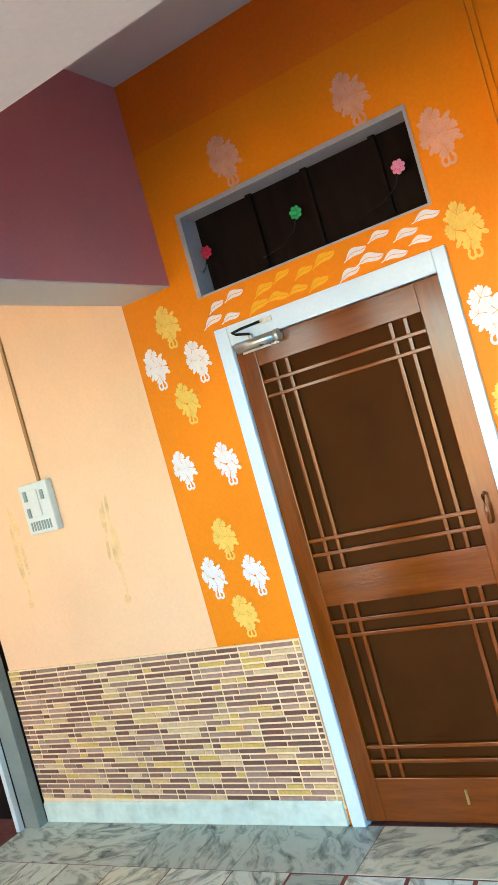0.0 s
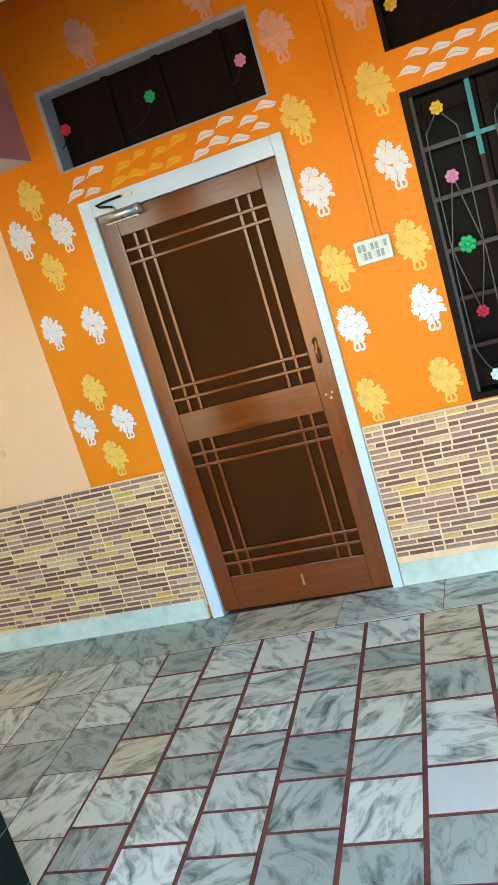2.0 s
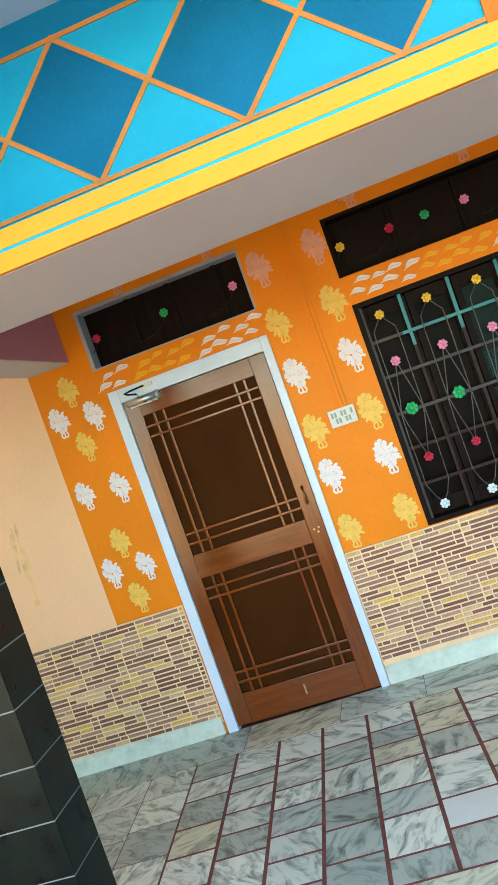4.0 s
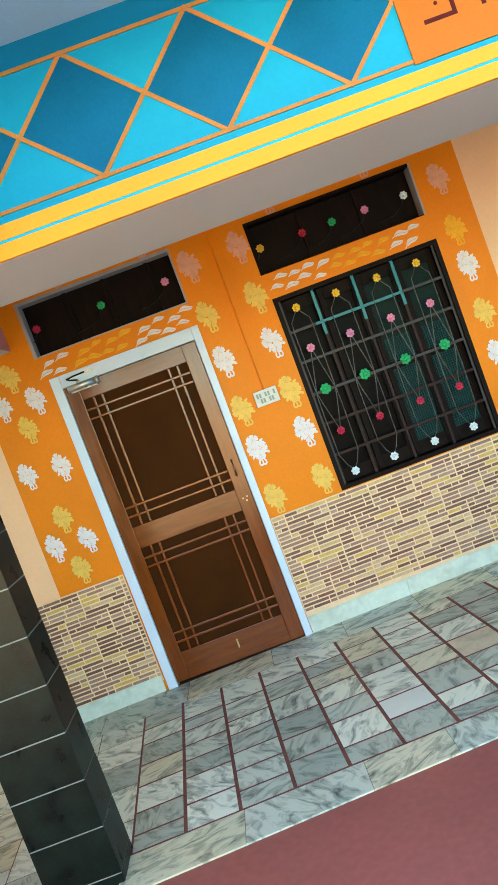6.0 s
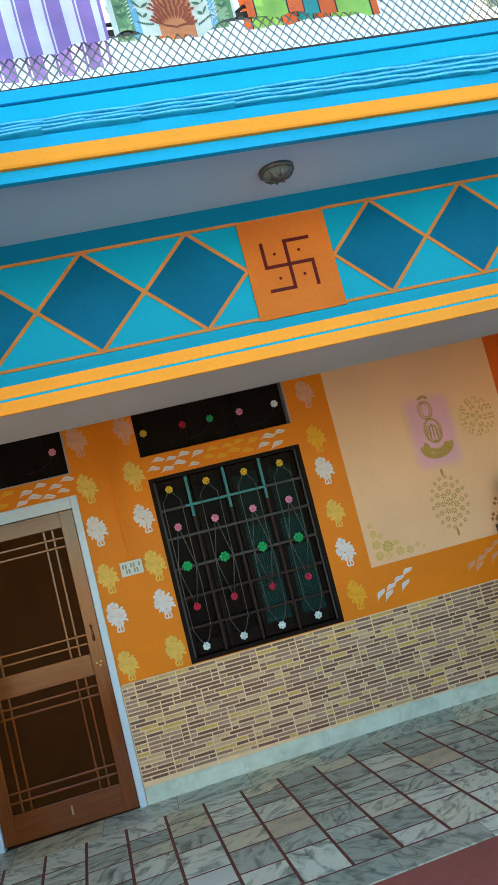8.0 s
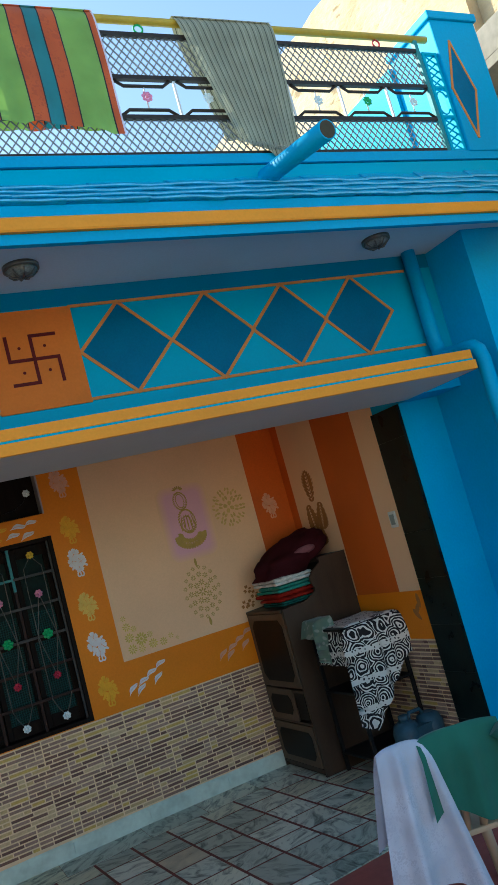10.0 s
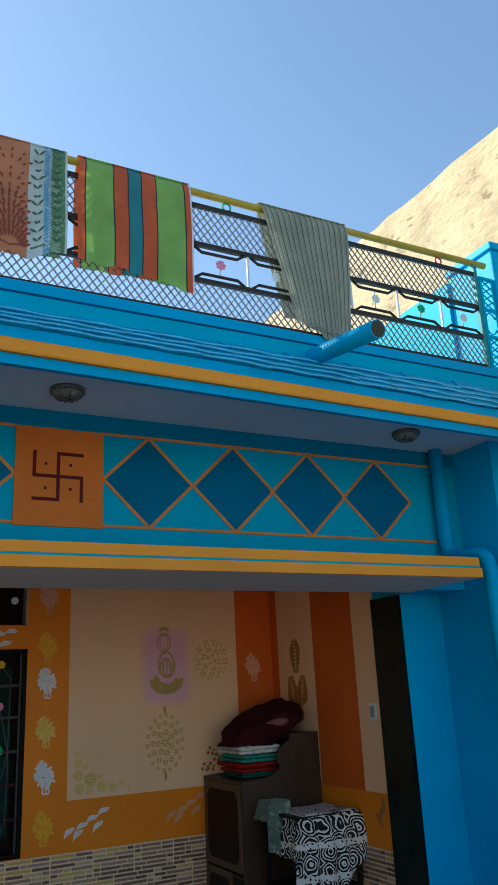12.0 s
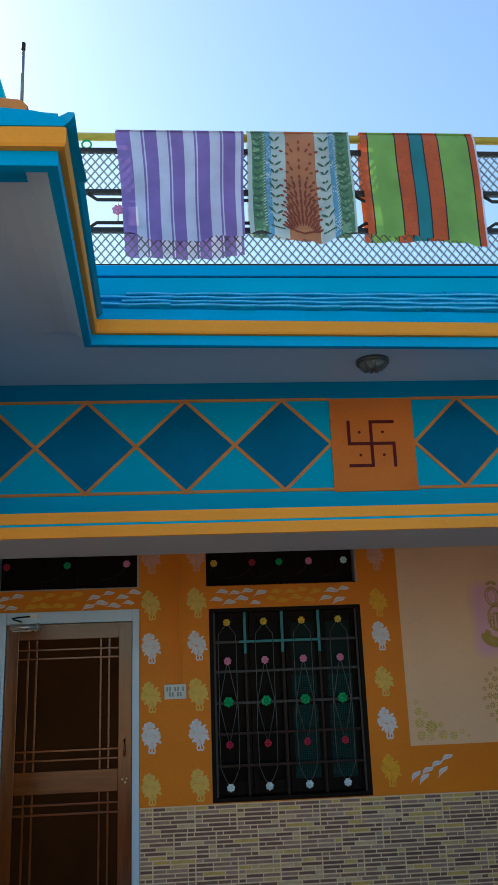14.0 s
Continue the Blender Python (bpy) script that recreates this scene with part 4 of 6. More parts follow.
columns += [(1.078, z, c) for z, c in ((2.485, "f"), (2.141, "p"), (1.895, "w"), (1.571, "y"), (1.276, "w"), (0.956, "p"))]
columns += [(-0.905, 2.781, "f"), (-1.479, 2.789, "f"), (-0.03, 2.76, "f"), (0.62, 2.77, "f"), (2.72, 1.95, "f")]
for x, z, c in columns:
    small = 0.88 if x < -1.8 else 1.0
    paint_at(rng.choice(blooms[c]), x, z, rot=rng.uniform(-0.06, 0.06), s=small * rng.uniform(0.97, 1.04), stretch=(1.02, 1.12))


def leaf_mesh(mat):
    """A pointed stencilled leaf in two halves with a slit between them."""
    bm = bmesh.new()
    for sg, w in ((1, 0.019), (-1, 0.015)):
        top = [(-0.052 + 0.104 * k / 8, sg * (0.0013 + w * math.sin(math.pi * k / 8) ** 0.8) + 0.006 * math.sin(math.pi * (k / 8 - 0.1) * 2)) for k in range(9)]
        mid = [(-0.050 + 0.100 * k / 8, sg * 0.0012 + 0.006 * math.sin(math.pi * (k / 8 - 0.1) * 2)) for k in range(9)]
        va = [bm.verts.new((x, -0.0014, z)) for x, z in top]
        vb = [bm.verts.new((x, -0.0014, z)) for x, z in mid]
        for k in range(8):
            bm.faces.new((vb[k], vb[k + 1], va[k + 1], va[k]))
    petal(bm, -0.066, -0.008, 0.25, 0.022, 0.005, 0.0015)
    me = bpy.data.meshes.new("painted_leaf")
    bm.to_mesh(me)
    bm.free()
    me.materials.append(mat)
    return me


leaf_w, leaf_y, leaf_f = leaf_mesh(ST_WHITE), leaf_mesh(ST_PALE), leaf_mesh(ST_FADED)
for x0, x1, z0, groups in ((-1.79, -0.75, 2.222, ((-1.79, -1.60, leaf_w), (-1.56, -1.16, leaf_y), (-1.13, -0.75, leaf_w))), (-0.19, 0.90, 2.215, ((-0.19, 0.19, leaf_w), (0.22, 0.62, leaf_y), (0.64, 0.90, leaf_w)))):
    for a, b, lf in groups:
        x, i = a + 0.05, 0
        while x < b - 0.02:
            for j, dz in enumerate((-0.033, 0.031)):
                paint_at(lf, x + 0.045 * j + rng.uniform(-0.008, 0.008), z0 + dz + 0.012 * math.sin(31 * x + j) + rng.uniform(-0.006, 0.006), rot=-0.20 + rng.uniform(-0.22, 0.22), s=rng.uniform(0.78, 1.0), name="painted_leaf")
            x += 0.096
for x0, z0, lf in ((1.26, 0.915, leaf_w), (2.0, 0.94, leaf_f)):
    for i, (dx, dz) in enumerate(((0.0, 0.0), (0.09, 0.03), (0.06, -0.02), (0.16, 0.07), (0.20, 0.02), (0.24, 0.11))):
        paint_at(lf, x0 + dx, z0 + dz, rot=-0.75 + 0.3 * (i % 2), s=0.9, name="painted_leaf")


def rosette_mesh(mat, rings, sx, sz, tip=True):
    """A stencilled medallion of petal rings."""
    bm = bmesh.new()
    y = 0.0012
    for n, rad, ln, w in rings:
        for k in range(n):
            a = 2 * math.pi * (k + 0.5 * (n % 2)) / n
            petal(bm, rad * math.cos(a) * sx, rad * math.sin(a) * sz, a + (0.35 if k % 2 else -0.35), ln, w, y)
            y += 0.00001
    if tip:
        for s in (-1, 1):
            petal(bm, 0, s * 0.20 * sz / 1.35, s * math.pi / 2, 0.05, 0.018, y)
    me = bpy.data.meshes.new("painted_medallion")
    bm.to_mesh(me)
    bm.free()
    me.materials.append(mat)
    return me


bm = bmesh.new()
y = 0.0012
for n, rad, rr in ((1, 0.0, 0.026), (7, 0.048, 0.019), (12, 0.088, 0.017), (18, 0.124, 0.013)):
    for k in range(n):
        a0 = 2 * math.pi * k / n + 0.26 * (n % 5)
        cx_, cz_ = rad * math.cos(a0), rad * math.sin(a0) * 1.38
        for j in range(7):
            a = a0 + 2 * math.pi * j / 7
            petal(bm, cx_ + rr * 0.3 * math.cos(a), cz_ + rr * 0.3 * math.sin(a), a + 0.5, rr * 0.95, rr * 0.42, y)
            y += 0.000004
for s_ in (-1, 1):
    petal(bm, 0, s_ * 0.175, s_ * math.pi / 2, 0.06, 0.02, y)
med = bpy.data.meshes.new("painted_medallion")
bm.to_mesh(med)
bm.free()
med.materials.append(ST_GOLD)
med_pale = rosette_mesh(ST_GOLD_PALE, ((8, 0.012, 0.04, 0.022), (12, 0.055, 0.04, 0.022), (18, 0.095, 0.035, 0.02), (24, 0.125, 0.03, 0.018)), 1.0, 1.1, False)
paint_at(med, 1.965, 1.435, s=1.12, name="painted_medallion")
paint_at(med_pale, 2.36, 2.02, s=0.95, name="painted_medallion")
bm = bmesh.new()
r = random.Random(4)
y = 0.0012
for cx_, cz_, rad, n in ((0.13, 0.10, 0.040, 12), (0.05, 0.045, 0.030, 10), (0.045, 0.13, 0.030, 10), (0.04, 0.21, 0.026, 9), (0.21, 0.045, 0.030, 10), (0.12, 0.03, 0.024, 8), (0.29, 0.035, 0.026, 9), (0.09, 0.185, 0.02, 8), (0.03, 0.275, 0.018, 7), (0.20, 0.115, 0.02, 8), (0.355, 0.06, 0.018, 7), (0.40, 0.03, 0.012, 6)):
    for k in range(n):
        a = 2 * math.pi * k / n + r.uniform(-0.05, 0.05)
        petal(bm, cx_ + rad * 0.38 * math.cos(a), cz_ + rad * 0.38 * math.sin(a), a, rad * 0.85, rad * 0.36, y)
        y += 0.00001
    for k in range(n // 2):
        a = 4 * math.pi * k / n
        petal(bm, cx_, cz_, a, rad * 0.32, rad * 0.2, y)
me = bpy.data.meshes.new("painted_corner")
bm.to_mesh(me)
bm.free()
me.materials.append(ST_OLIVE)
paint_at(me, 1.275, 1.135, name="painted_corner")
sm = rosette_mesh(ST_BROWN, ((7, 0.012, 0.03, 0.016),), 1, 1, False)
for dx, dz in ((0, 0), (0.05, 0.06), (-0.05, 0.0), (0.0, 0.11)):
    paint_at(sm, 2.33 + dx, 1.24 + dz, s=0.9, name="painted_blossom")

# sprayed pink halo with a plain gold stencil shape
HALO_N = 9
halo_mats = [surface("sprayed_pink_paint", tuple(c * (1 - t) + p * t for c, p in zip((0.84, 0.56, 0.30), (0.76, 0.42, 0.52))), 0.6, 0.06, 3.0, 90, 0.05) for t in [min(1.0, (k + 1) / HALO_N) for k in range(HALO_N)]]
bm = bmesh.new()
for k in range(HALO_N):
    hw, hh, rr = 0.215 - 0.009 * k, 0.305 - 0.009 * k, 0.09 - 0.006 * k
    pts = []
    for cx_, cz_, a0 in ((hw - rr, hh - rr, 0), (rr - hw, hh - rr, 90), (rr - hw, rr - hh, 180), (hw - rr, rr - hh, 270)):
        for j in range(7):
            a = math.radians(a0 + 15 * j)
            pts.append(bm.verts.new((cx_ + rr * math.cos(a), -0.0006 - 0.00018 * k, cz_ + rr * math.sin(a))))
    bm.faces.new(pts[::-1]).material_index = k
part("painted_halo", bm, halo_mats, wall_north, "sprayed pink halo", pose(1.985, W, 1.985))
bm = bmesh.new()
y = 0.003


def oval_ring(cx_, cz_, ra, rb, n, ln, w, lean, a0=0.0, a1=2 * math.pi):
    global y
    for k in range(n):
        a = a0 + (a1 - a0) * k / n
        petal(bm, cx_ + ra * math.cos(a), cz_ + rb * math.sin(a), a + lean, ln, w, y)
        y += 0.00002


oval_ring(1.985, 1.87, 0.088, 0.050, 20, 0.050, 0.024, 0.25, math.pi * 0.95, math.pi * 2.05)
oval_ring(1.985, 1.885, 0.060, 0.030, 15, 0.045, 0.022, -0.2, math.pi * 0.95, math.pi * 2.05)
oval_ring(1.965, 2.155, 0.030, 0.052, 22, 0.016, 0.008, 1.4)
oval_ring(1.965, 2.155, 0.046, 0.062, 26, 0.022, 0.010, 1.1)
oval_ring(1.985, 1.99, 0.058, 0.085, 26, 0.030, 0.012, 1.2)
oval_ring(1.985, 1.97, 0.030, 0.055, 16, 0.028, 0.009, 1.2)
for k in range(5):
    petal(bm, 1.945 + 0.02 * k, 2.045 - 0.006 * (k % 2), -1.57 + 0.08 * (k - 2), 0.13, 0.011, y)
    y += 0.00002
oval_ring(1.965, 2.235, 0.020, 0.012, 7, 0.030, 0.012, 0.3, 0.2, 2.9)
o = part("painted_motif", bm, ST_GOLD, wall_north, "plain gold stencilled shape")
o.matrix_world = pose(0, W, 0)

# leaves on the end wall
bm = bmesh.new()
for z, yv, a, ln in ((1.87, 2.67, 1.57, 0.26), (1.875, 2.76, -1.75, 0.22), (1.875, 2.57, -1.40, 0.22), (1.70, 2.67, -1.57, 0.16)):
    for k in range(9):
        for sg in (-1, 1):
            t = (k + 0.5) / 9
            px, pz = yv + ln * t * math.cos(a), z + ln * t * math.sin(a)
            petal(bm, px, pz, a + sg * 0.95, 0.105 * math.sin(math.pi * (0.12 + 0.84 * t)), 0.026, 0.0013 + 0.00003 * k + 0.0003 * (z - 1.6) + 0.00001 * sg)
for z, yv, a in ((0.92, 1.7, 0.8), (0.95, 1.75, 2.2), (1.0, 1.68, 1.5)):
    petal(bm, yv, z, a, 0.10, 0.04, 0.0013 + z * 0.0008 + yv * 0.0004)
o = part("painted_leaves", bm, ST_BROWN, wall_east, "brown stencilled leaves")
o.matrix_world = pose(XR, 0, 0, 0, 0, -90) @ Matrix.Scale(-1, 4, (1, 0, 0))
# drips of old stencil paint beside the switch box
bm = bmesh.new()
for x0, z0 in ((-2.62, 1.60), (-3.29, 1.66)):
    for k in range(9):
        petal(bm, x0 + rng.uniform(-0.05, 0.05), z0 - k * 0.030, -1.57 + rng.uniform(-0.15, 0.15), rng.uniform(0.10, 0.2), 0.022, 0.0013 + k * 0.00003)
    petal(bm, x0, z0 - 0.25, -1.57, 0.26, 0.02, 0.0018)
    petal(bm, x0 - 0.01, z0 - 0.50, -1.57, 0.05, 0.05, 0.0019)
o = part("painted_drips", bm, surface("thin_olive_drips", (0.82, 0.54, 0.27), 0.6, 0.2, 14), wall_north, "olive drips of paint")
o.matrix_world = pose(0, W, 0)

# switch plates and conduits
PLATE = surface("off_white_plastic", (0.66, 0.70, 0.66), 0.4, 0.06, 10)
SWITCH = surface("grey_switch_plastic", (0.30, 0.36, 0.33), 0.4, 0.1, 10)


def switch_board(name, x0, x1, z0, z1, label, cols, rows, conduit):
    sb = thing(name, label, "switch")
    part("plate", B((x0, x1, W - 0.03, W - 0.001, z0, z1), bevel=0.004), PLATE, sb)
    for i in range(cols):
        for j in range(rows):
            a = x0 + 0.012 + i * (x1 - x0 - 0.024) / cols
            c = z0 + 0.014 + j * (z1 - z0 - 0.028) / rows
            part("switch", B((a + 0.003, a + (x1 - x0 - 0.024) / cols - 0.003, W - 0.037, W - 0.0295, c + 0.003, c + (z1 - z0 - 0.028) / rows - 0.003), bevel=0.002), SWITCH if (i + j) % 3 else PLATE, sb)
    bm = bmesh.new()
    box(bm, conduit - 0.011, conduit + 0.011, W - 0.030, W - 0.0005, z1, 3.29)
    if x0 > -2:
        box(bm, conduit + 0.0115, conduit + 0.034, W - 0.017, W - 0.0005, z1, 3.29)
    part("conduit", bm, ORANGE if x0 > -2 else CREAM, sb, "painted-over cable conduit")


switch_board("switch_board", -0.532, -0.375, 1.502, 1.603, "off-white plastic switch plate on the orange wall", 7, 2, -0.442)
fb = thing("fuse_box", "pale plastic meter box with fins on the cream wall", "switch")
part("plate", B((-3.112, -2.912, W - 0.045, W - 0.001, 1.487, 1.748), bevel=0.006), PLATE, fb)
for x, z, h in ((-3.085, 1.66, 0.055), (-3.085, 1.575, 0.05), (-2.965, 1.655, 0.05)):
    part("rocker", B((x, x + 0.022, W - 0.052, W - 0.0445, z, z + h), bevel=0.003), SWITCH, fb, "dark grey rocker")
part("clear_cover", B((-3.05, -2.985, W - 0.050, W - 0.0445, 1.575, 1.715), bevel=0.003), PLATE, fb)
for k in range(8):
    part("fin", B((-3.085 + k * 0.019, -3.076 + k * 0.019, W - 0.050, W - 0.0445, 1.505, 1.552), bevel=0.002), SWITCH, fb)
part("conduit", B((-2.999, -2.981, W - 0.012, W - 0.0005, 1.7485, 3.29)), surface("brown_conduit", (0.42, 0.22, 0.10), 0.6), fb, "thin brown conduit")
sb = thing("switch_plate", "small pale switch plate on the end wall", "switch")
part("plate", B((XR - 0.012, XR - 0.001, 1.655, 1.73, 1.55, 1.66), bevel=0.003), PLATE, sb)
part("switch", B((XR - 0.017, XR - 0.0115, 1.67, 1.715, 1.57, 1.64), bevel=0.002), SWITCH, sb)

# ---- railing on the roof edge ----
YELLOW_RAIL = surface("yellow_rail_paint", (0.46, 0.33, 0.04), 0.4, 0.15, 6)
WHITE_IRON = surface("white_iron_paint", (0.62, 0.66, 0.70), 0.45, 0.1, 10)
MESH_IRON = surface("grey_mesh_iron", (0.16, 0.18, 0.20), 0.5, 0.2, 20)
RAIL_IRON = surface("dull_brown_iron", (0.035, 0.030, 0.028), 0.5, 0.25, 14, 90, 0.05, spec=0.2)
RY = 0.36
RX0, RX1 = -1.0975, 2.9975
railing = thing("railing", "iron roof railing with yellow top pipe, mesh and flowers", "railing")
bm = bmesh.new()
tube(bm, [(RX0, RY, 4.205), (3.08, RY, 4.205)], 0.020, 10)
part("top_pipe", bm, YELLOW_RAIL, railing, "yellow painted top pipe")
for z, h in ((4.128, 0.009), (3.905, 0.010), (3.705, 0.010), (3.520, 0.008)):
    part("rail", B((RX0, RX1, RY - 0.012, RY + 0.012, z - h, z + h)), RAIL_IRON, railing)
for x in (RX0 + 0.01, RX1 - 0.01):
    part("post", B((x - 0.012, x + 0.012, RY - 0.013, RY + 0.013, 3.505, 4.19)), BLACK_IRON if x < 2.5 else TEAL_IRON, railing)


def mesh_panel(x0, x1, z0, z1, pitch):
    """Expanded diamond mesh as two families of thin slanted strips, clipped to the panel."""
    bm = bmesh.new()
    h = z1 - z0
    run = h * 0.78
    n = int((x1 - x0 + run) / pitch)
    for s in (1, -1):
        for k in range(n + 1):
            xa = x0 - run + k * pitch if s > 0 else x0 + k * pitch
            pa, pb = (xa, z0), (xa + s * run, z1)
            t0, t1 = 0.0, 1.0
            for lim, sign in ((x0, 1), (x1, -1)):
                fa, fb = sign * (pa[0] - lim), sign * (pb[0] - lim)
                if fa < 0 and fb < 0:
                    t1 = -1.0
                elif fa < 0:
                    t0 = max(t0, fa / (fa - fb))
                elif fb < 0:
                    t1 = min(t1, fa / (fa - fb))
            if t1 - t0 < 0.02:
                continue
            a = (pa[0] + (pb[0] - pa[0]) * t0, pa[1] + h * t0)
            b = (pa[0] + (pb[0] - pa[0]) * t1, pa[1] + h * t1)
            w = 0.0029
            y0, y1 = RY - 0.003 + (0.002 if s > 0 else 0), RY + 0.003 + (0.002 if s > 0 else 0)
            vs = [bm.verts.new(p) for p in ((a[0] - w, y0, a[1]), (a[0] + w, y0, a[1]), (b[0] + w, y0, b[1]), (b[0] - w, y0, b[1]), (a[0] - w, y1, a[1]), (a[0] + w, y1, a[1]), (b[0] + w, y1, b[1]), (b[0] - w, y1, b[1]))]
            for q in ((0, 1, 2, 3), (7, 6, 5, 4), (1, 5, 6, 2), (4, 0, 3, 7)):
                bm.faces.new([vs[i] for i in q])
    return bm


tagged(part("upper_mesh", mesh_panel(RX0, RX1, 3.917, 4.116, 0.040), MESH_IRON, railing, "diamond wire mesh"), kind="stuff")
tagged(part("lower_mesh", mesh_panel(RX0, RX1, 3.530, 3.693, 0.040), MESH_IRON, railing, "diamond wire mesh"), kind="stuff")
n = 13
cell = (RX1 - RX0) / n
for i in range(n):
    x0 = RX0 + i * cell
    x1 = x0 + cell
    for z, s in ((3.893, -1), (3.717, 1)):
        bm = bmesh.new()
        tube(bm, [(x0 + 0.02, RY, z), (x0 + 0.06, RY, z + s * 0.028), (x1 - 0.06, RY, z + s * 0.028), (x1 - 0.02, RY, z)], 0.008, 6)
        part("bent_bar", bm, RAIL_IRON, railing)
    part("divider", B((x1 - 0.005, x1 + 0.005, RY - 0.006, RY + 0.006, 3.717, 3.893)), WHITE_IRON, railing)
    xm = (x0 + x1) / 2
    bm = bmesh.new()
    tube(bm, [(xm, RY, 3.745), (xm, RY, 3.865)], 0.004, 5)
    part("stem", bm, WHITE_IRON, railing)
    flower_part(railing, {1: "pink", 7: "pink", 11: "green", 4: "green"}.get(i, "white"), xm, RY - 0.012, 3.805, 0.030)
for i in range(6):
    x = 1.317 + 0.698 * (i - 3)
    bm = bmesh.new()
    tube(bm, [(x + 0.022 * math.cos(a), RY, 4.162 + 0.022 * math.sin(a)) for a in [k * math.pi / 6 for k in range(13)]], 0.005, 5, cap=False)
    part("ring", bm, PETAL["red"] if i == 5 else PETAL["green"], railing)
lat = thing("lattice_strip", "narrow turquoise lattice panel beside the roof pier", "railing")
for x in (3.020, 3.112):
    part("edge_bar", B((x - 0.009, x + 0.009, RY - 0.012, RY + 0.012, 3.509, 4.12), bevel=0.003), TEAL, lat)
for z in (3.515, 3.72, 3.90, 4.112):
    part("cross_bar", B((3.0295, 3.1025, RY - 0.011, RY + 0.011, z - 0.008, z + 0.008), bevel=0.002), TEAL, lat)
for z0, z1 in ((3.524, 3.711), (3.909, 4.103)):
    n = 4
    dz = (z1 - z0) / n
    for k in range(n):
        for xa, xb in ((3.031, 3.101), (3.101, 3.031)):
            bm = bmesh.new()
            tube(bm, [(xa, RY, z0 + k * dz), (xb, RY, z0 + (k + 1) * dz)], 0.005, 6)
            part("lattice_bar", bm, TEAL, lat)
for s_, z in ((1, 3.728), (-1, 3.892)):
    bm = bmesh.new()
    tube(bm, [(3.03, RY, z + s_ * 0.045), (3.045, RY, z + s_ * 0.02), (3.066, RY, z + s_ * 0.010), (3.087, RY, z + s_ * 0.02), (3.102, RY, z + s_ * 0.045)], 0.005, 6)
    part("arch_bar", bm, TEAL, lat)

# ---- cloths drying on the railing ----
def cloth_mat(name, c, pattern=None, scale=40.0):
    m, ns, ls, bs = nodes_of(name)
    co = ns.new("ShaderNodeTexCoord")
    wv = ns.new("ShaderNodeTexNoise")
    wv.inputs["Scale"].default_value = 220.0
    ls.new(co.outputs["Object"], wv.inputs["Vector"])
    nz = ns.new("ShaderNodeTexNoise")
    nz.inputs["Scale"].default_value, nz.inputs["Detail"].default_value = 6.0, 4.0
    ls.new(co.outputs["Object"], nz.inputs["Vector"])
    r = ramp(ns, [(0.3, tint(c, 0.8)), (0.7, tint(c, 1.1))])
    ls.new(nz.outputs["Fac"], r.inputs[0])
    out = r.outputs[0]
    if pattern:
        vo = ns.new("ShaderNodeTexVoronoi")
        vo.inputs["Scale"].default_value = scale
        vo.feature = "SMOOTH_F1"
        ls.new(co.outputs["Object"], vo.inputs["Vector"])
        big = ns.new("ShaderNodeTexNoise")
        big.inputs["Scale"].default_value, big.inputs["Detail"].default_value = scale * 0.22, 1.0
        ls.new(co.outputs["Object"], big.inputs["Vector"])
        mul = ns.new("ShaderNodeMath")
        mul.operation = "SUBTRACT"
        ls.new(big.outputs["Fac"], mul.inputs[0])
        ls.new(vo.outputs["Distance"], mul.inputs[1])
        rp = ramp(ns, [(0.16, (0, 0, 0)), (0.26, (0.8, 0.8, 0.8))])
        ls.new(mul.outputs[0], rp.inputs[0])
        mx = ns.new("ShaderNodeMixRGB")
        ls.new(rp.outputs[0], mx.inputs[0])
        ls.new(out, mx.inputs[1])
        mx.inputs[2].default_value = (*pattern, 1)
        out = mx.outputs[0]
    ls.new(out, bs.inputs["Base Color"])
    bs.inputs["Roughness"].default_value = 0.9
    bs.inputs["Sheen Weight"].default_value = 0.2
    b = ns.new("ShaderNodeBump")
    b.inputs["Strength"].default_value, b.inputs["Distance"].default_value = 0.25, 0.002
    ls.new(wv.outputs["Fac"], b.inputs["Height"])
    ls.new(b.outputs[0], bs.inputs["Normal"])
    tr = ns.new("ShaderNodeBsdfTranslucent")
    ls.new(out, tr.inputs[0])
    mix = ns.new("ShaderNodeMixShader")
    mix.inputs[0].default_value = 0.22
    ls.new(bs.outputs[0], mix.inputs[1])
    ls.new(tr.outputs[0], mix.inputs[2])
    ls.new(mix.outputs[0], ns["Material Output"].inputs[0])
    return m


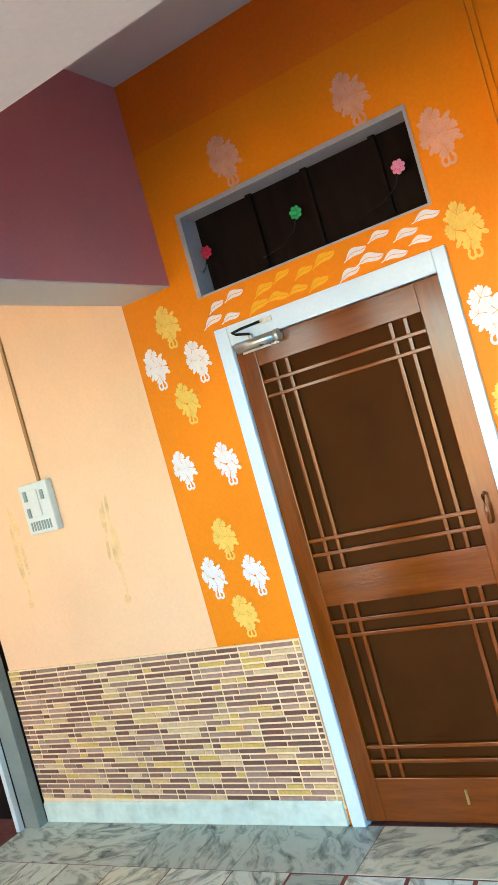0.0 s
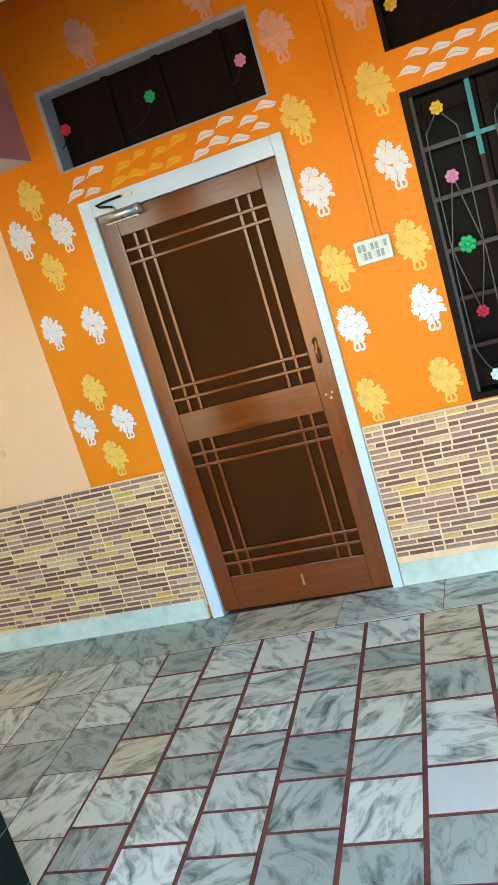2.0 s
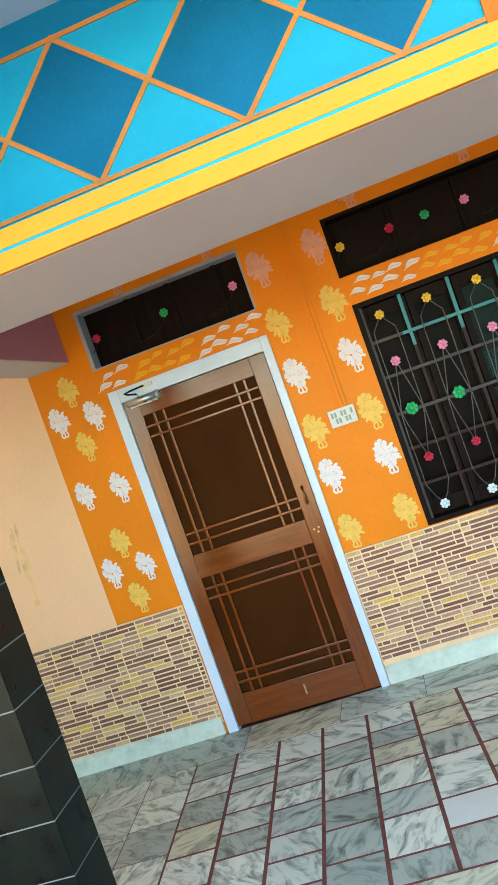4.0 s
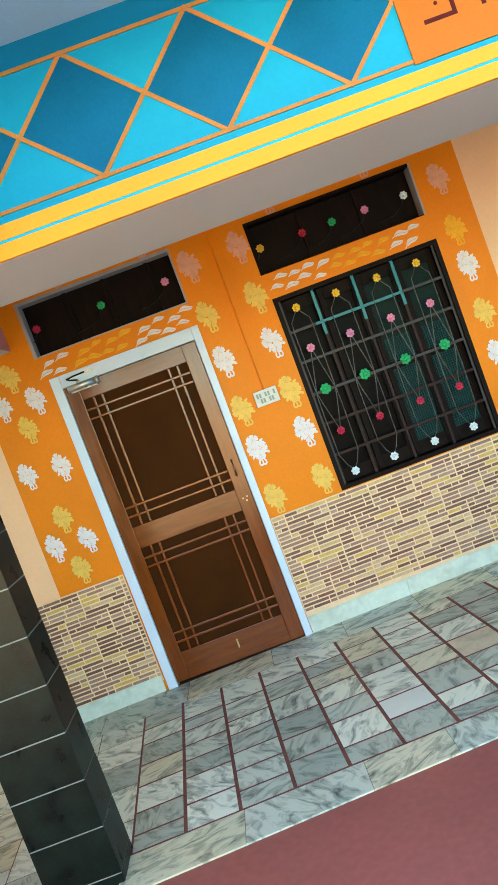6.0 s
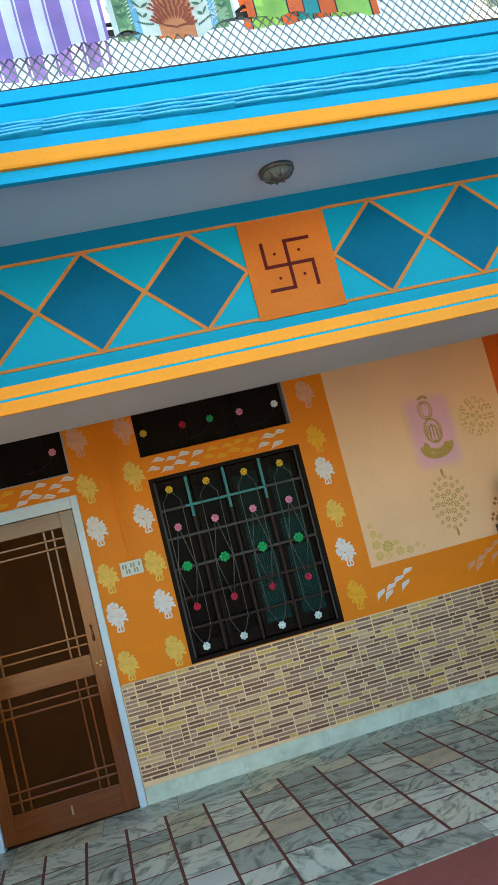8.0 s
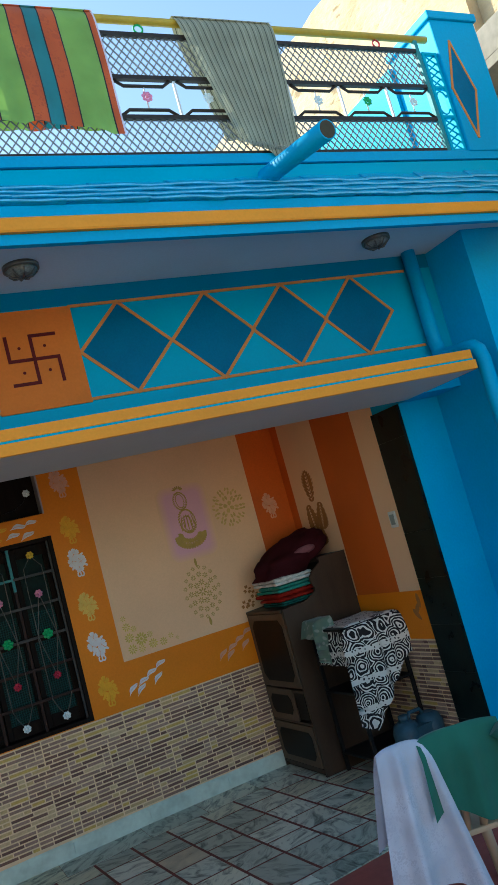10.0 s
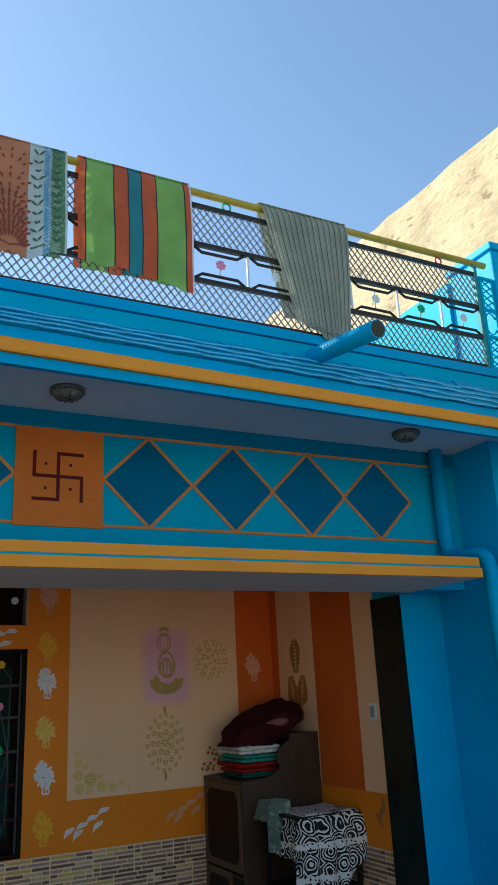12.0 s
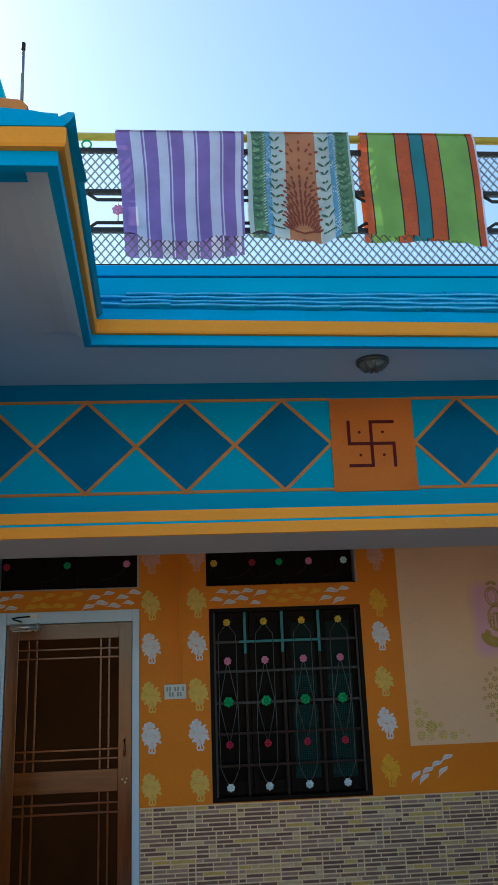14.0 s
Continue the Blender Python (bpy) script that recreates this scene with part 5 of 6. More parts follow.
def towel(label, x0, x1, zf, zb, stripes, seed, lean=0.0, narrow=0.0, sag=0.02, ragged=0.012, zslope=0.0, prints=()):
    """A cloth folded over the top pipe: long fall in front, shorter one behind. stripes: (share of the width, material)."""
    r = random.Random(seed)
    tw = thing("towel", label, "towel", "cloths drying on the railing")
    mats, cols = [], []
    total = sum(s for s, _ in stripes)
    for s, m in stripes:
        if m not in mats:
            mats.append(m)
        cols.append((s / total, mats.index(m)))
    us, mi = [0.0], []
    for s, i in cols:
        k = max(1, round(s * 44))
        for j in range(k):
            us.append(us[-1] + s / k)
            mi.append(i)
    ph = [r.uniform(0, 6.28) for _ in range(4)]

    def point(u, v, back):
        bottom = zb if back else zf + zslope * (u - 0.5) + ragged * math.sin(7 * u + ph[3]) + 0.5 * ragged * math.sin(17 * u + ph[0])
        z = 4.232 + (bottom - 4.232) * v
        amp = 0.002 + 0.012 * v
        wav = amp * (math.sin(9 * u + ph[0]) + 0.6 * math.sin(19 * u + ph[1] + 1.2 * v))
        x = x0 + (x1 - x0) * (u + (lean + narrow * (0.5 - u)) * v) + 0.003 * math.sin(6 * v + ph[2] + 3 * u)
        bulge = 0.023 * min(1.0, v * 14)
        y = RY + (bulge + 0.012 + abs(wav) if back else -bulge - 0.010 - abs(wav) * 0.9)
        return (x, y, z - sag * math.sin(math.pi * u) * v)
    for back in (False, True):
        bm = bmesh.new()
        nv = 18 if not back else 8
        vs = [[bm.verts.new(point(u, j / nv, back)) for u in us] for j in range(nv + 1)]
        for j in range(nv):
            for i in range(len(us) - 1):
                f = bm.faces.new((vs[j][i], vs[j][i + 1], vs[j + 1][i + 1], vs[j + 1][i]))
                f.material_index, f.smooth = mi[i], True
        part("back_fall" if back else "front_fall", bm, mats, tw)
    bm = bmesh.new()
    rows = []
    for k in range(7):
        a = math.pi * k / 6
        rows.append([bm.verts.new((x0 + (x1 - x0) * u, RY - 0.024 * math.cos(a), 4.226 + 0.010 * math.sin(a))) for u in us])
    for j in range(6):
        for i in range(len(us) - 1):
            f = bm.faces.new((rows[j][i], rows[j][i + 1], rows[j + 1][i + 1], rows[j + 1][i]))
            f.material_index, f.smooth = mi[i], True
    part("fold", bm, mats, tw)
    for name, mat, shapes_ in prints:
        bm = bmesh.new()
        for u, v, a, ln, w in shapes_:
            pts = []
            for q, t in ((0, 0.0), (0.3, 0.42), (0.62, 0.5), (0.9, 0.25), (1, 0), (0.9, -0.25), (0.62, -0.5), (0.3, -0.42)):
                du = (q * ln * math.cos(a) - t * w * math.sin(a)) / (x1 - x0)
                dv = (q * ln * math.sin(a) + t * w * math.cos(a)) / (4.232 - zf)
                p = point(min(1.0, max(0.0, u + du)), min(0.99, max(0.01, v - dv)), False)
                pts.append(bm.verts.new((p[0], p[1] - 0.0022, p[2])))
            bm.faces.new(pts)
        tagged(part(name, bm, mat, tw), kind="stuff")
    return tw


PUR, LILAC = cloth_mat("purple_cloth", (0.25, 0.15, 0.43)), cloth_mat("lilac_white_cloth", (0.62, 0.60, 0.76))
LIME, REDO, TEALC, INK = cloth_mat("lime_green_cloth", (0.22, 0.42, 0.10)), cloth_mat("orange_red_cloth", (0.55, 0.10, 0.03), (0.45, 0.08, 0.03), 90), cloth_mat("teal_cloth", (0.02, 0.22, 0.26)), cloth_mat("black_thread", (0.02, 0.02, 0.03))
PGREEN, PBLUE, PPALE, PORANGE = cloth_mat("green_print_cloth", (0.10, 0.22, 0.12), (0.25, 0.38, 0.25), 60), cloth_mat("blue_print_cloth", (0.12, 0.32, 0.5), (0.5, 0.6, 0.65), 120), cloth_mat("pale_print_cloth", (0.50, 0.56, 0.55)), cloth_mat("rust_print_cloth", (0.50, 0.19, 0.09))
GREYC, GREYD, GREYL = cloth_mat("grey_olive_cloth", (0.27, 0.29, 0.22)), cloth_mat("dark_grey_thread", (0.06, 0.07, 0.06)), cloth_mat("pale_grey_thread", (0.36, 0.38, 0.32))
towel("purple and white striped cotton towel drying on the railing", -0.64, -0.03, 3.655, 3.60,
      [(3, PUR)] + [(2.2, LILAC), (0.4, PUR), (0.3, LILAC), (2.6, PUR)] * 4 + [(1.2, LILAC), (0.6, PUR)], 1, ragged=0.009, lean=0.03, narrow=0.10)
PRINT_RED, PRINT_GREEN, PRINT_BLUE = cloth_mat("dark_red_print", (0.27, 0.06, 0.035)), cloth_mat("dark_green_print", (0.06, 0.14, 0.09)), cloth_mat("white_blue_print", (0.55, 0.64, 0.70))
red_shapes, green_shapes, pale_shapes = [], [], []
for v0, k0, ln in ((0.93, 13, 0.06), (0.84, 11, 0.05), (0.75, 11, 0.045), (0.66, 9, 0.04), (0.57, 7, 0.04), (0.42, 5, 0.03), (0.25, 5, 0.03)):
    for k in range(k0):
        a = 0.35 + (math.pi - 0.7) * k / (k0 - 1)
        red_shapes.append((0.49 + 0.10 * math.cos(a), v0 - 0.04 * math.sin(a), a, ln * (0.55 + 0.45 * math.sin(a)), 0.012))
        red_shapes.append((0.49 + 0.16 * math.cos(a), v0 - 0.11 * math.sin(a), a, 0.022, 0.012))
for k in range(26):
    red_shapes.append((0.345 + 0.0112 * k, 0.955 - 0.06 * abs(k - 12.5) / 12.5, 0.0, 0.009, 0.009))
for uc in (0.255, 0.735):
    for k in range(11):
        v = 0.12 + 0.075 * k
        for sg in (-1, 1):
            green_shapes.append((uc, v, math.pi / 2 + sg * (0.7 + 0.2 * (k % 2)), 0.042 - 0.012 * (k % 3), 0.011))
    for k in range(8):
        green_shapes.append((uc - 0.055 + 0.0155 * k, 0.915, 0.0, 0.008, 0.010))
for uc in (0.09, 0.905):
    for k in range(13):
        for sg in (-1, 1):
            green_shapes.append((uc + 0.012 * sg, 0.06 + 0.07 * k, math.pi / 2 + sg * 0.9, 0.034, 0.013))
for uc in (0.155, 0.845):
    for k in range(34):
        pale_shapes.append((uc - 0.016, 0.03 + 0.028 * k, 0.8, 0.022, 0.004))
towel("green, blue and rust printed towel drying on the railing", -0.015, 0.485, 3.66, 3.70,
      [(0.6, PPALE), (2, PGREEN), (0.8, PBLUE), (2.1, PPALE), (4.4, PORANGE), (2.1, PPALE), (0.9, PBLUE), (2.0, PGREEN), (0.3, PPALE)], 2, ragged=0.02, prints=(("red_print", PRINT_RED, red_shapes), ("green_print", PRINT_GREEN, green_shapes), ("pale_print", PRINT_BLUE, pale_shapes)))
towel("lime green and orange striped towel drying on the railing", 0.535, 1.105, 3.635, 3.665,
      [(0.8, REDO), (0.15, INK), (3.2, LIME), (0.15, INK), (1.6, REDO), (0.15, INK), (1.5, TEALC), (0.15, INK), (1.7, REDO), (0.15, INK), (3.5, LIME), (0.15, INK), (0.6, REDO), (0.2, LILAC)], 3, zslope=-0.07, sag=-0.01, ragged=0.005)
gs = []
for k in range(15):
    gs += [(1.0, GREYC), (0.28, GREYD), (0.55, GREYC), (0.28, GREYL)]
grey = towel("grey striped woven cloth with frayed ends on the railing", 1.50, 2.05, 3.535, 3.62, gs, 4, lean=0.10, narrow=0.36, zslope=-0.05, ragged=0.02)
bm = bmesh.new()
rf = random.Random(9)
for k in range(60):
    u = k / 59
    x = 1.50 + 0.55 * (u + 0.10 + 0.36 * (0.5 - u))
    z = 3.535 - 0.05 * (u - 0.5) + rf.uniform(-0.005, 0.012)
    tube(bm, [(x, RY - 0.052, z), (x + rf.uniform(-0.008, 0.008), RY - 0.052, z - rf.uniform(0.012, 0.032))], 0.0016, 4)
tagged(part("fringe", bm, GREYL, grey, "frayed fringe"), kind="stuff")

# ---- soffit lamps ----
LAMP_BODY = surface("grey_lamp_metal", (0.15, 0.16, 0.15), 0.4, 0.2, 20, 90, 0.05, metal=0.5)
LAMP_GLASS = surface("cut_lamp_glass", (0.24, 0.27, 0.25), 0.15, 0.5, 40, 90, 0.6)


def soffit_lamp(x, y):
    lp = thing("ceiling_lamp", "round unlit glass lamp under the roof soffit", "lamp", "soffit lamps", at=(x, y, 3.185))
    bm = bmesh.new()
    tube(bm, [(0, 0, 0), (0, 0, -0.02)], 0.082, 24)
    part("base", bm, LAMP_BODY, lp)
    bm = bmesh.new()
    tube(bm, [(0, 0, -0.02), (0, 0, -0.032), (0, 0, -0.045), (0, 0, -0.052)], [0.073, 0.068, 0.05, 0.02], 24)
    part("glass", bm, LAMP_GLASS, lp)
    for k in range(8):
        a = k * math.pi / 4
        bm = bmesh.new()
        tube(bm, [(0.07 * math.cos(a), 0.07 * math.sin(a), -0.03), (0.045 * math.cos(a), 0.045 * math.sin(a), -0.052), (0.01 * math.cos(a), 0.01 * math.sin(a), -0.058)], 0.004, 5)
        part("rib", bm, LAMP_BODY, lp)
    return lp


l1 = soffit_lamp(0.60, 0.70)
copy_thing(l1, pose(2.61, 0.71, 3.185))

# ---- cabinet in the corner, with folded cloths on it ----
CAB = surface("brown_laminate", (0.052, 0.032, 0.020), 0.45, 0.25, 4, 50, 0.06, stretch=(3, 3, 0.7), spec=0.3)
CAB_TRIM = surface("worn_brown_edging", (0.125, 0.082, 0.052), 0.5, 0.25, 6, 50, 0.06)
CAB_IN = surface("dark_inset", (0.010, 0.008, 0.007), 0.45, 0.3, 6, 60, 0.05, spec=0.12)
CX0, CX1, CY0, CY1 = 2.262, 2.89, 2.40, 3.03
cab = thing("cabinet", "dark brown laminate dresser cabinet in the veranda corner", "cabinet")
for y0, y1 in ((CY0, CY0 + 0.022), (CY1 - 0.022, CY1)):
    bm = bmesh.new()
    pts = [(CX0, 0.004), (CX1, 0.004), (CX1, 1.47), (2.66, 1.47)]
    for k in range(9):
        s = k / 8
        pts.append((2.655 - 0.20 * s - 0.05 * math.sin(s * math.pi * 2), 1.43 - 0.235 * s - 0.02 * math.sin(s * math.pi)))
    pts.append((CX0, 1.185))
    prism(bm, pts, "y", y0, y1)
    part("side_panel", bm, CAB, cab)
part("top_board", B((CX0 - 0.015, 2.62, CY0 + 0.023, CY1 - 0.023, 1.165, 1.187), bevel=0.004), CAB, cab)
part("upper_top", B((2.655, CX1, CY0 + 0.023, CY1 - 0.023, 1.445, 1.468), bevel=0.004), CAB, cab)
part("back_board", B((CX1 - 0.02, CX1 - 0.004, CY0 + 0.023, CY1 - 0.023, 0.01, 1.44)), CAB, cab)
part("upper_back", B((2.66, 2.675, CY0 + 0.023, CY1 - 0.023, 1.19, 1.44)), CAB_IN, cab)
for z in (0.05, 0.37, 0.60):
    part("shelf", B((CX0 + 0.004, CX1 - 0.022, CY0 + 0.023, CY1 - 0.023, z - 0.018, z)), CAB, cab)
part("plinth", B((CX0 + 0.02, CX0 + 0.035, CY0 + 0.023, CY1 - 0.023, 0.004, 0.032)), CAB, cab)
fy0, fy1 = CY0 + 0.023, CY1 - 0.023


def cab_door(name, y0, y1, z0, z1, cut=0.045):
    """A framed front with an octagonal dark inset."""
    d = part(name, B((CX0 - 0.006, CX0 + 0.006, y0, y1, z0, z1), bevel=0.002), CAB_TRIM, cab)
    m, ma = 0.045, 0.045
    a, b, c, e = y0 + m, y1 - m, z0 + ma, z1 - ma
    bm = bmesh.new()
    prism(bm, [(a + cut, c), (b - cut, c), (b, c + cut), (b, e - cut), (b - cut, e), (a + cut, e), (a, e - cut), (a, c + cut)], "x", CX0 - 0.009, CX0 - 0.0062)
    part("inset", bm, CAB_IN, d)
    return d


cab_door("tv_front", fy0, fy1, 0.62, 1.16, 0.05)
cab_door("drawer_front", fy0 + 0.17, fy1, 0.375, 0.605, 0.035)
# flat dark plate paints the shade of an open cubbyhole; no recess is cut
part("cubby", B((CX0 + 0.002, CX0 + 0.006, fy0 + 0.012, fy0 + 0.155, 0.39, 0.58)), CAB_IN, cab, "dark plate standing for the shade in an open cubbyhole")
cab_door("lower_drawer", fy0, fy1, 0.06, 0.35, 0.035)


def folded_cloth(name, label, x, y, z, lx, ly, h, mat, seed, rz=0.0):
    """A folded cloth: rounded layers, slightly out of line."""
    r = random.Random(seed)
    fc = thing(name, label, "cloth", at=(x, y, z), rz=rz)
    n = 2
    for i in range(n):
        bm = bmesh.new()
        hh = h / n
        g = []
        nx, ny = 12, 10
        ph = r.uniform(0, 6)
        dx, dy = r.uniform(-0.012, 0.012), r.uniform(-0.012, 0.012)
        for k, side in enumerate((1, 0)):
            for a in range(nx + 1):
                for b in range(ny + 1):
                    u, v = a / nx * 2 - 1, b / ny * 2 - 1
                    u, v = math.sin(u * math.pi / 2), math.sin(v * math.pi / 2)
                    edge = 1 - math.sqrt(max(0.0, 1 - max(abs(u), abs(v)) ** 10))
                    wob = 0.006 * math.sin(7 * v + ph) + 0.004 * math.sin(13 * u + 2 * ph)
                    zz = hh * (i + 0.5) + (hh * 0.52 * (1 - edge) + wob * 0.5 * (1 - edge)) * (1 if side else -1) + wob * edge * 0.6
                    g.append(bm.verts.new((dx + u * (lx / 2 + wob), dy + v * (ly / 2 + wob), max(0.001, zz))))
        m = (nx + 1) * (ny + 1)
        for k in range(2):
            for a in range(nx):
                for b in range(ny):
                    q = [g[k * m + a * (ny + 1) + b], g[k * m + (a + 1) * (ny + 1) + b], g[k * m + (a + 1) * (ny + 1) + b + 1], g[k * m + a * (ny + 1) + b + 1]]
                    bm.faces.new(q if k == 0 else q[::-1]).smooth = True
        bmesh.ops.remove_doubles(bm, verts=bm.verts, dist=0.0005)
        part("layer", bm, mat, fc)
    return fc


WHITEC = surface("white_print_cloth", (0.72, 0.72, 0.70), 0.9, 0.35, 26, 160, 0.3, dirt=(0.38, 0.40, 0.42), spec=0.05)
GREENC = surface("sea_green_cloth", (0.03, 0.27, 0.22), 0.9, 0.3, 22, 160, 0.3, dirt=(0.12, 0.40, 0.34), spec=0.05)
REDC = surface("red_cloth", (0.30, 0.018, 0.012), 0.9, 0.25, 8, 160, 0.3, spec=0.05)
DGREENC = surface("dark_teal_cloth", (0.02, 0.14, 0.12), 0.9, 0.25, 8, 160, 0.3, spec=0.05)
WINE = surface("wine_cloth", (0.050, 0.009, 0.013), 0.9, 0.3, 7, 160, 0.3, spec=0.05)
sx, sy = 2.48, 2.69
folded_cloth("folded_cloth", "folded dark teal cloth at the bottom of the pile", sx, sy, 1.188, 0.27, 0.32, 0.035, DGREENC, 1)
folded_cloth("folded_cloth", "folded red cloth in the pile on the cabinet", sx - 0.02, sy, 1.223, 0.31, 0.38, 0.065, REDC, 2)
folded_cloth("folded_cloth", "folded sea-green cloth in the pile on the cabinet", sx, sy, 1.288, 0.31, 0.37, 0.055, GREENC, 3)
folded_cloth("folded_cloth", "folded white printed cloth on top of the pile", sx, sy, 1.343, 0.31, 0.38, 0.055, WHITEC, 4)
bun = thing("bundle", "wine-red padded quilt bundle lying over the cabinet top", "bundle", at=(2.60, 2.70, 1.395))
bm = bmesh.new()
bmesh.ops.create_uvsphere(bm, u_segments=40, v_segments=24, radius=1.0)
for v in bm.verts:
    p = v.co.copy()
    n = noise.noise(p * 2.2) * 0.22 + noise.noise(p * 5.0) * 0.06
    k = 1 + n
    slope = 0.10 * p.x
    v.co = Vector((p.x * 0.31 * k, p.y * 0.26 * k, max(0.0, 0.12 + p.z * 0.15 * k + slope) if p.x < 0.05 else max(0.072, 0.12 + p.z * 0.15 * k + slope)))
for f in bm.faces:
    f.smooth = True
part("quilt", bm, WINE, bun)
bm = bmesh.new()
bmesh.ops.create_uvsphere(bm, u_segments=20, v_segments=12, radius=1.0)
for v in bm.verts:
    k = 1 + 0.2 * noise.noise(v.co * 3)
    v.co = Vector((v.co.x * 0.09 * k, -0.235 + v.co.y * 0.03, 0.15 + v.co.z * 0.03 * k + 0.1 * v.co.x * 0.09))
for f in bm.faces:
    f.smooth = True
part("pink_end", bm, surface("dusty_pink_cloth", (0.26, 0.10, 0.12), 0.9, 0.3, 14, 160, 0.3), bun, "dusty pink folded end")

# ---- shelf stand with clothes, water can ----
stand = thing("shelf_stand", "dark metal shelf stand hung with clothes", "stand")
SX0, SX1, SY0, SY1 = 2.42, 2.86, 1.95, 2.36
for x in (SX0, SX1):
    for y in (SY0, SY1):
        part("leg", B((x - 0.012, x + 0.012, y - 0.012, y + 0.012, 0.004, 1.0), bevel=0.003), BLACK_IRON, stand)
for z in (0.12, 0.55, 0.98):
    part("shelf", B((SX0 - 0.012, SX1 + 0.012, SY0 - 0.012, SY1 + 0.012, z, z + 0.018), bevel=0.003), BLACK_IRON, stand)


def drape(name, label, x0, x1, y0, y1, zt, front, left, mat, seed, corner=0.12, right=0.0, slant=0.0):
    """A cloth over a box top: falls at the front (-y) and the left (-x), with folds and a dipped corner."""
    r = random.Random(seed)
    th = thing(name, label, "cloth")
    ph = [r.uniform(0, 6.28) for _ in range(4)]
    bm = bmesh.new()
    nu, nv = 34, 34
    lu, lv = left + (x1 - x0) + right, front + (y1 - y0)
    g = []
    for i in range(nu + 1):
        row = []
        for j in range(nv + 1):
            a = -left + lu * i / nu
            b = -front + lv * j / nv
            ox, oy = max(0.0, -a), max(0.0, -b) * (1 - slant * min(1.0, max(0.0, a / (x1 - x0))))
            rx = max(0.0, a - (x1 - x0))
            x = x0 + min(max(a, 0.0), x1 - x0)
            y = y0 + max(b, 0.0)
            hang = max(ox, oy, rx) if not (ox and oy) else math.hypot(ox, oy) * 0.92
            fold = 0.018 * math.sin(18 * x + ph[0]) + 0.012 * math.sin(37 * x + ph[1])
            foldy = 0.018 * math.sin(17 * y + ph[2])
            k = min(1.0, hang / 0.12)
            out = 0.012 + 0.03 * k
            if oy:
                y = y0 - out - abs(fold) * k * (1 + 1.5 * hang)
            if ox:
                x = x0 - out - abs(foldy) * k * (1 + 1.5 * hang) - (0.03 if oy else 0)
            if rx:
                x = x1 + out + abs(foldy) * k
            z = zt + 0.006 - hang * (1.0 - 0.06 * math.sin(9 * x + ph[3]))
            row.append(bm.verts.new((x, y, z + 0.004 * math.sin(20 * a) * math.cos(17 * b) * (1 - k))))
        g.append(row)
    for i in range(nu):
        for j in range(nv):
            bm.faces.new((g[i][j], g[i + 1][j], g[i + 1][j + 1], g[i][j + 1])).smooth = True
    part("sheet", bm, mat, th)
    return th


BATIK, ns, ls, bs = nodes_of("black_white_batik")
co = ns.new("ShaderNodeTexCoord")
vo = ns.new("ShaderNodeTexVoronoi")
vo.inputs["Scale"].default_value, vo.inputs["Randomness"].default_value = 9.0, 0.6
warp = ns.new("ShaderNodeTexNoise")
warp.inputs["Scale"].default_value = 9.0
ls.new(co.outputs["Object"], warp.inputs["Vector"])
mixv = ns.new("ShaderNodeMixRGB")
mixv.inputs[0].default_value = 0.05
ls.new(co.outputs["Object"], mixv.inputs[1])
ls.new(warp.outputs["Color"], mixv.inputs[2])
ls.new(mixv.outputs[0], vo.inputs["Vector"])
ring_ = ns.new("ShaderNodeMath")
ring_.operation = "MULTIPLY"
ring_.inputs[1].default_value = 44.0
ls.new(vo.outputs["Distance"], ring_.inputs[0])
sn = ns.new("ShaderNodeMath")
sn.operation = "SINE"
ls.new(ring_.outputs[0], sn.inputs[0])
fine_ = ns.new("ShaderNodeTexVoronoi")
fine_.inputs["Scale"].default_value = 42.0
ls.new(mixv.outputs[0], fine_.inputs["Vector"])
addf = ns.new("ShaderNodeMath")
addf.operation = "MULTIPLY_ADD"
addf.inputs[1].default_value = 1.25
ls.new(fine_.outputs["Distance"], addf.inputs[0])
ls.new(sn.outputs[0], addf.inputs[2])
bd = ns.new("ShaderNodeTexWave")
bd.wave_type, bd.bands_direction = "BANDS", "Z"
bd.inputs["Scale"].default_value, bd.inputs["Distortion"].default_value = 1.7, 0.6
ls.new(co.outputs["Object"], bd.inputs["Vector"])
r1 = ramp(ns, [(0.96, (0.006, 0.006, 0.008)), (1.0, (0.66, 0.66, 0.62))])
ls.new(addf.outputs[0], r1.inputs[0])
r2 = ramp(ns, [(0.90, (0, 0, 0)), (0.92, (1, 1, 1))])
ls.new(bd.outputs["Fac"], r2.inputs[0])
tick = ramp(ns, [(0.26, (0.012, 0.012, 0.014)), (0.32, (0.66, 0.66, 0.62))])
ls.new(fine_.outputs["Distance"], tick.inputs[0])
mx = ns.new("ShaderNodeMixRGB")
ls.new(r2.outputs[0], mx.inputs[0])
ls.new(r1.outputs[0], mx.inputs[1])
ls.new(tick.outputs[0], mx.inputs[2])
ls.new(mx.outputs[0], bs.inputs["Base Color"])
bs.inputs["Roughness"].default_value = 0.9
drape("printed_cloth", "black and white batik cloth hanging over the stand", SX0 + 0.04, SX1 + 0.01, SY0, SY1 - 0.05, 0.998, 0.66, 0.24, BATIK, 6, right=0.05, slant=0.55)
drape("green_garment", "crumpled pale green printed garment hung beside the cabinet", SX0 - 0.02, SX0 + 0.10, SY1 - 0.14, SY1 + 0.05, 1.06, 0.30, 0.12, cloth_mat("pale_green_print", (0.16, 0.26, 0.20), (0.35, 0.40, 0.34), 30), 7)
can = thing("water_can", "blue plastic water can on the floor under the stand", "can", at=(2.70, 1.80, 0.0))
can.scale = (1.35, 1.35, 1.35)
BLUEP = surface("blue_grey_plastic", (0.03, 0.085, 0.12), 0.4, 0.2, 12)
bm = bmesh.new()
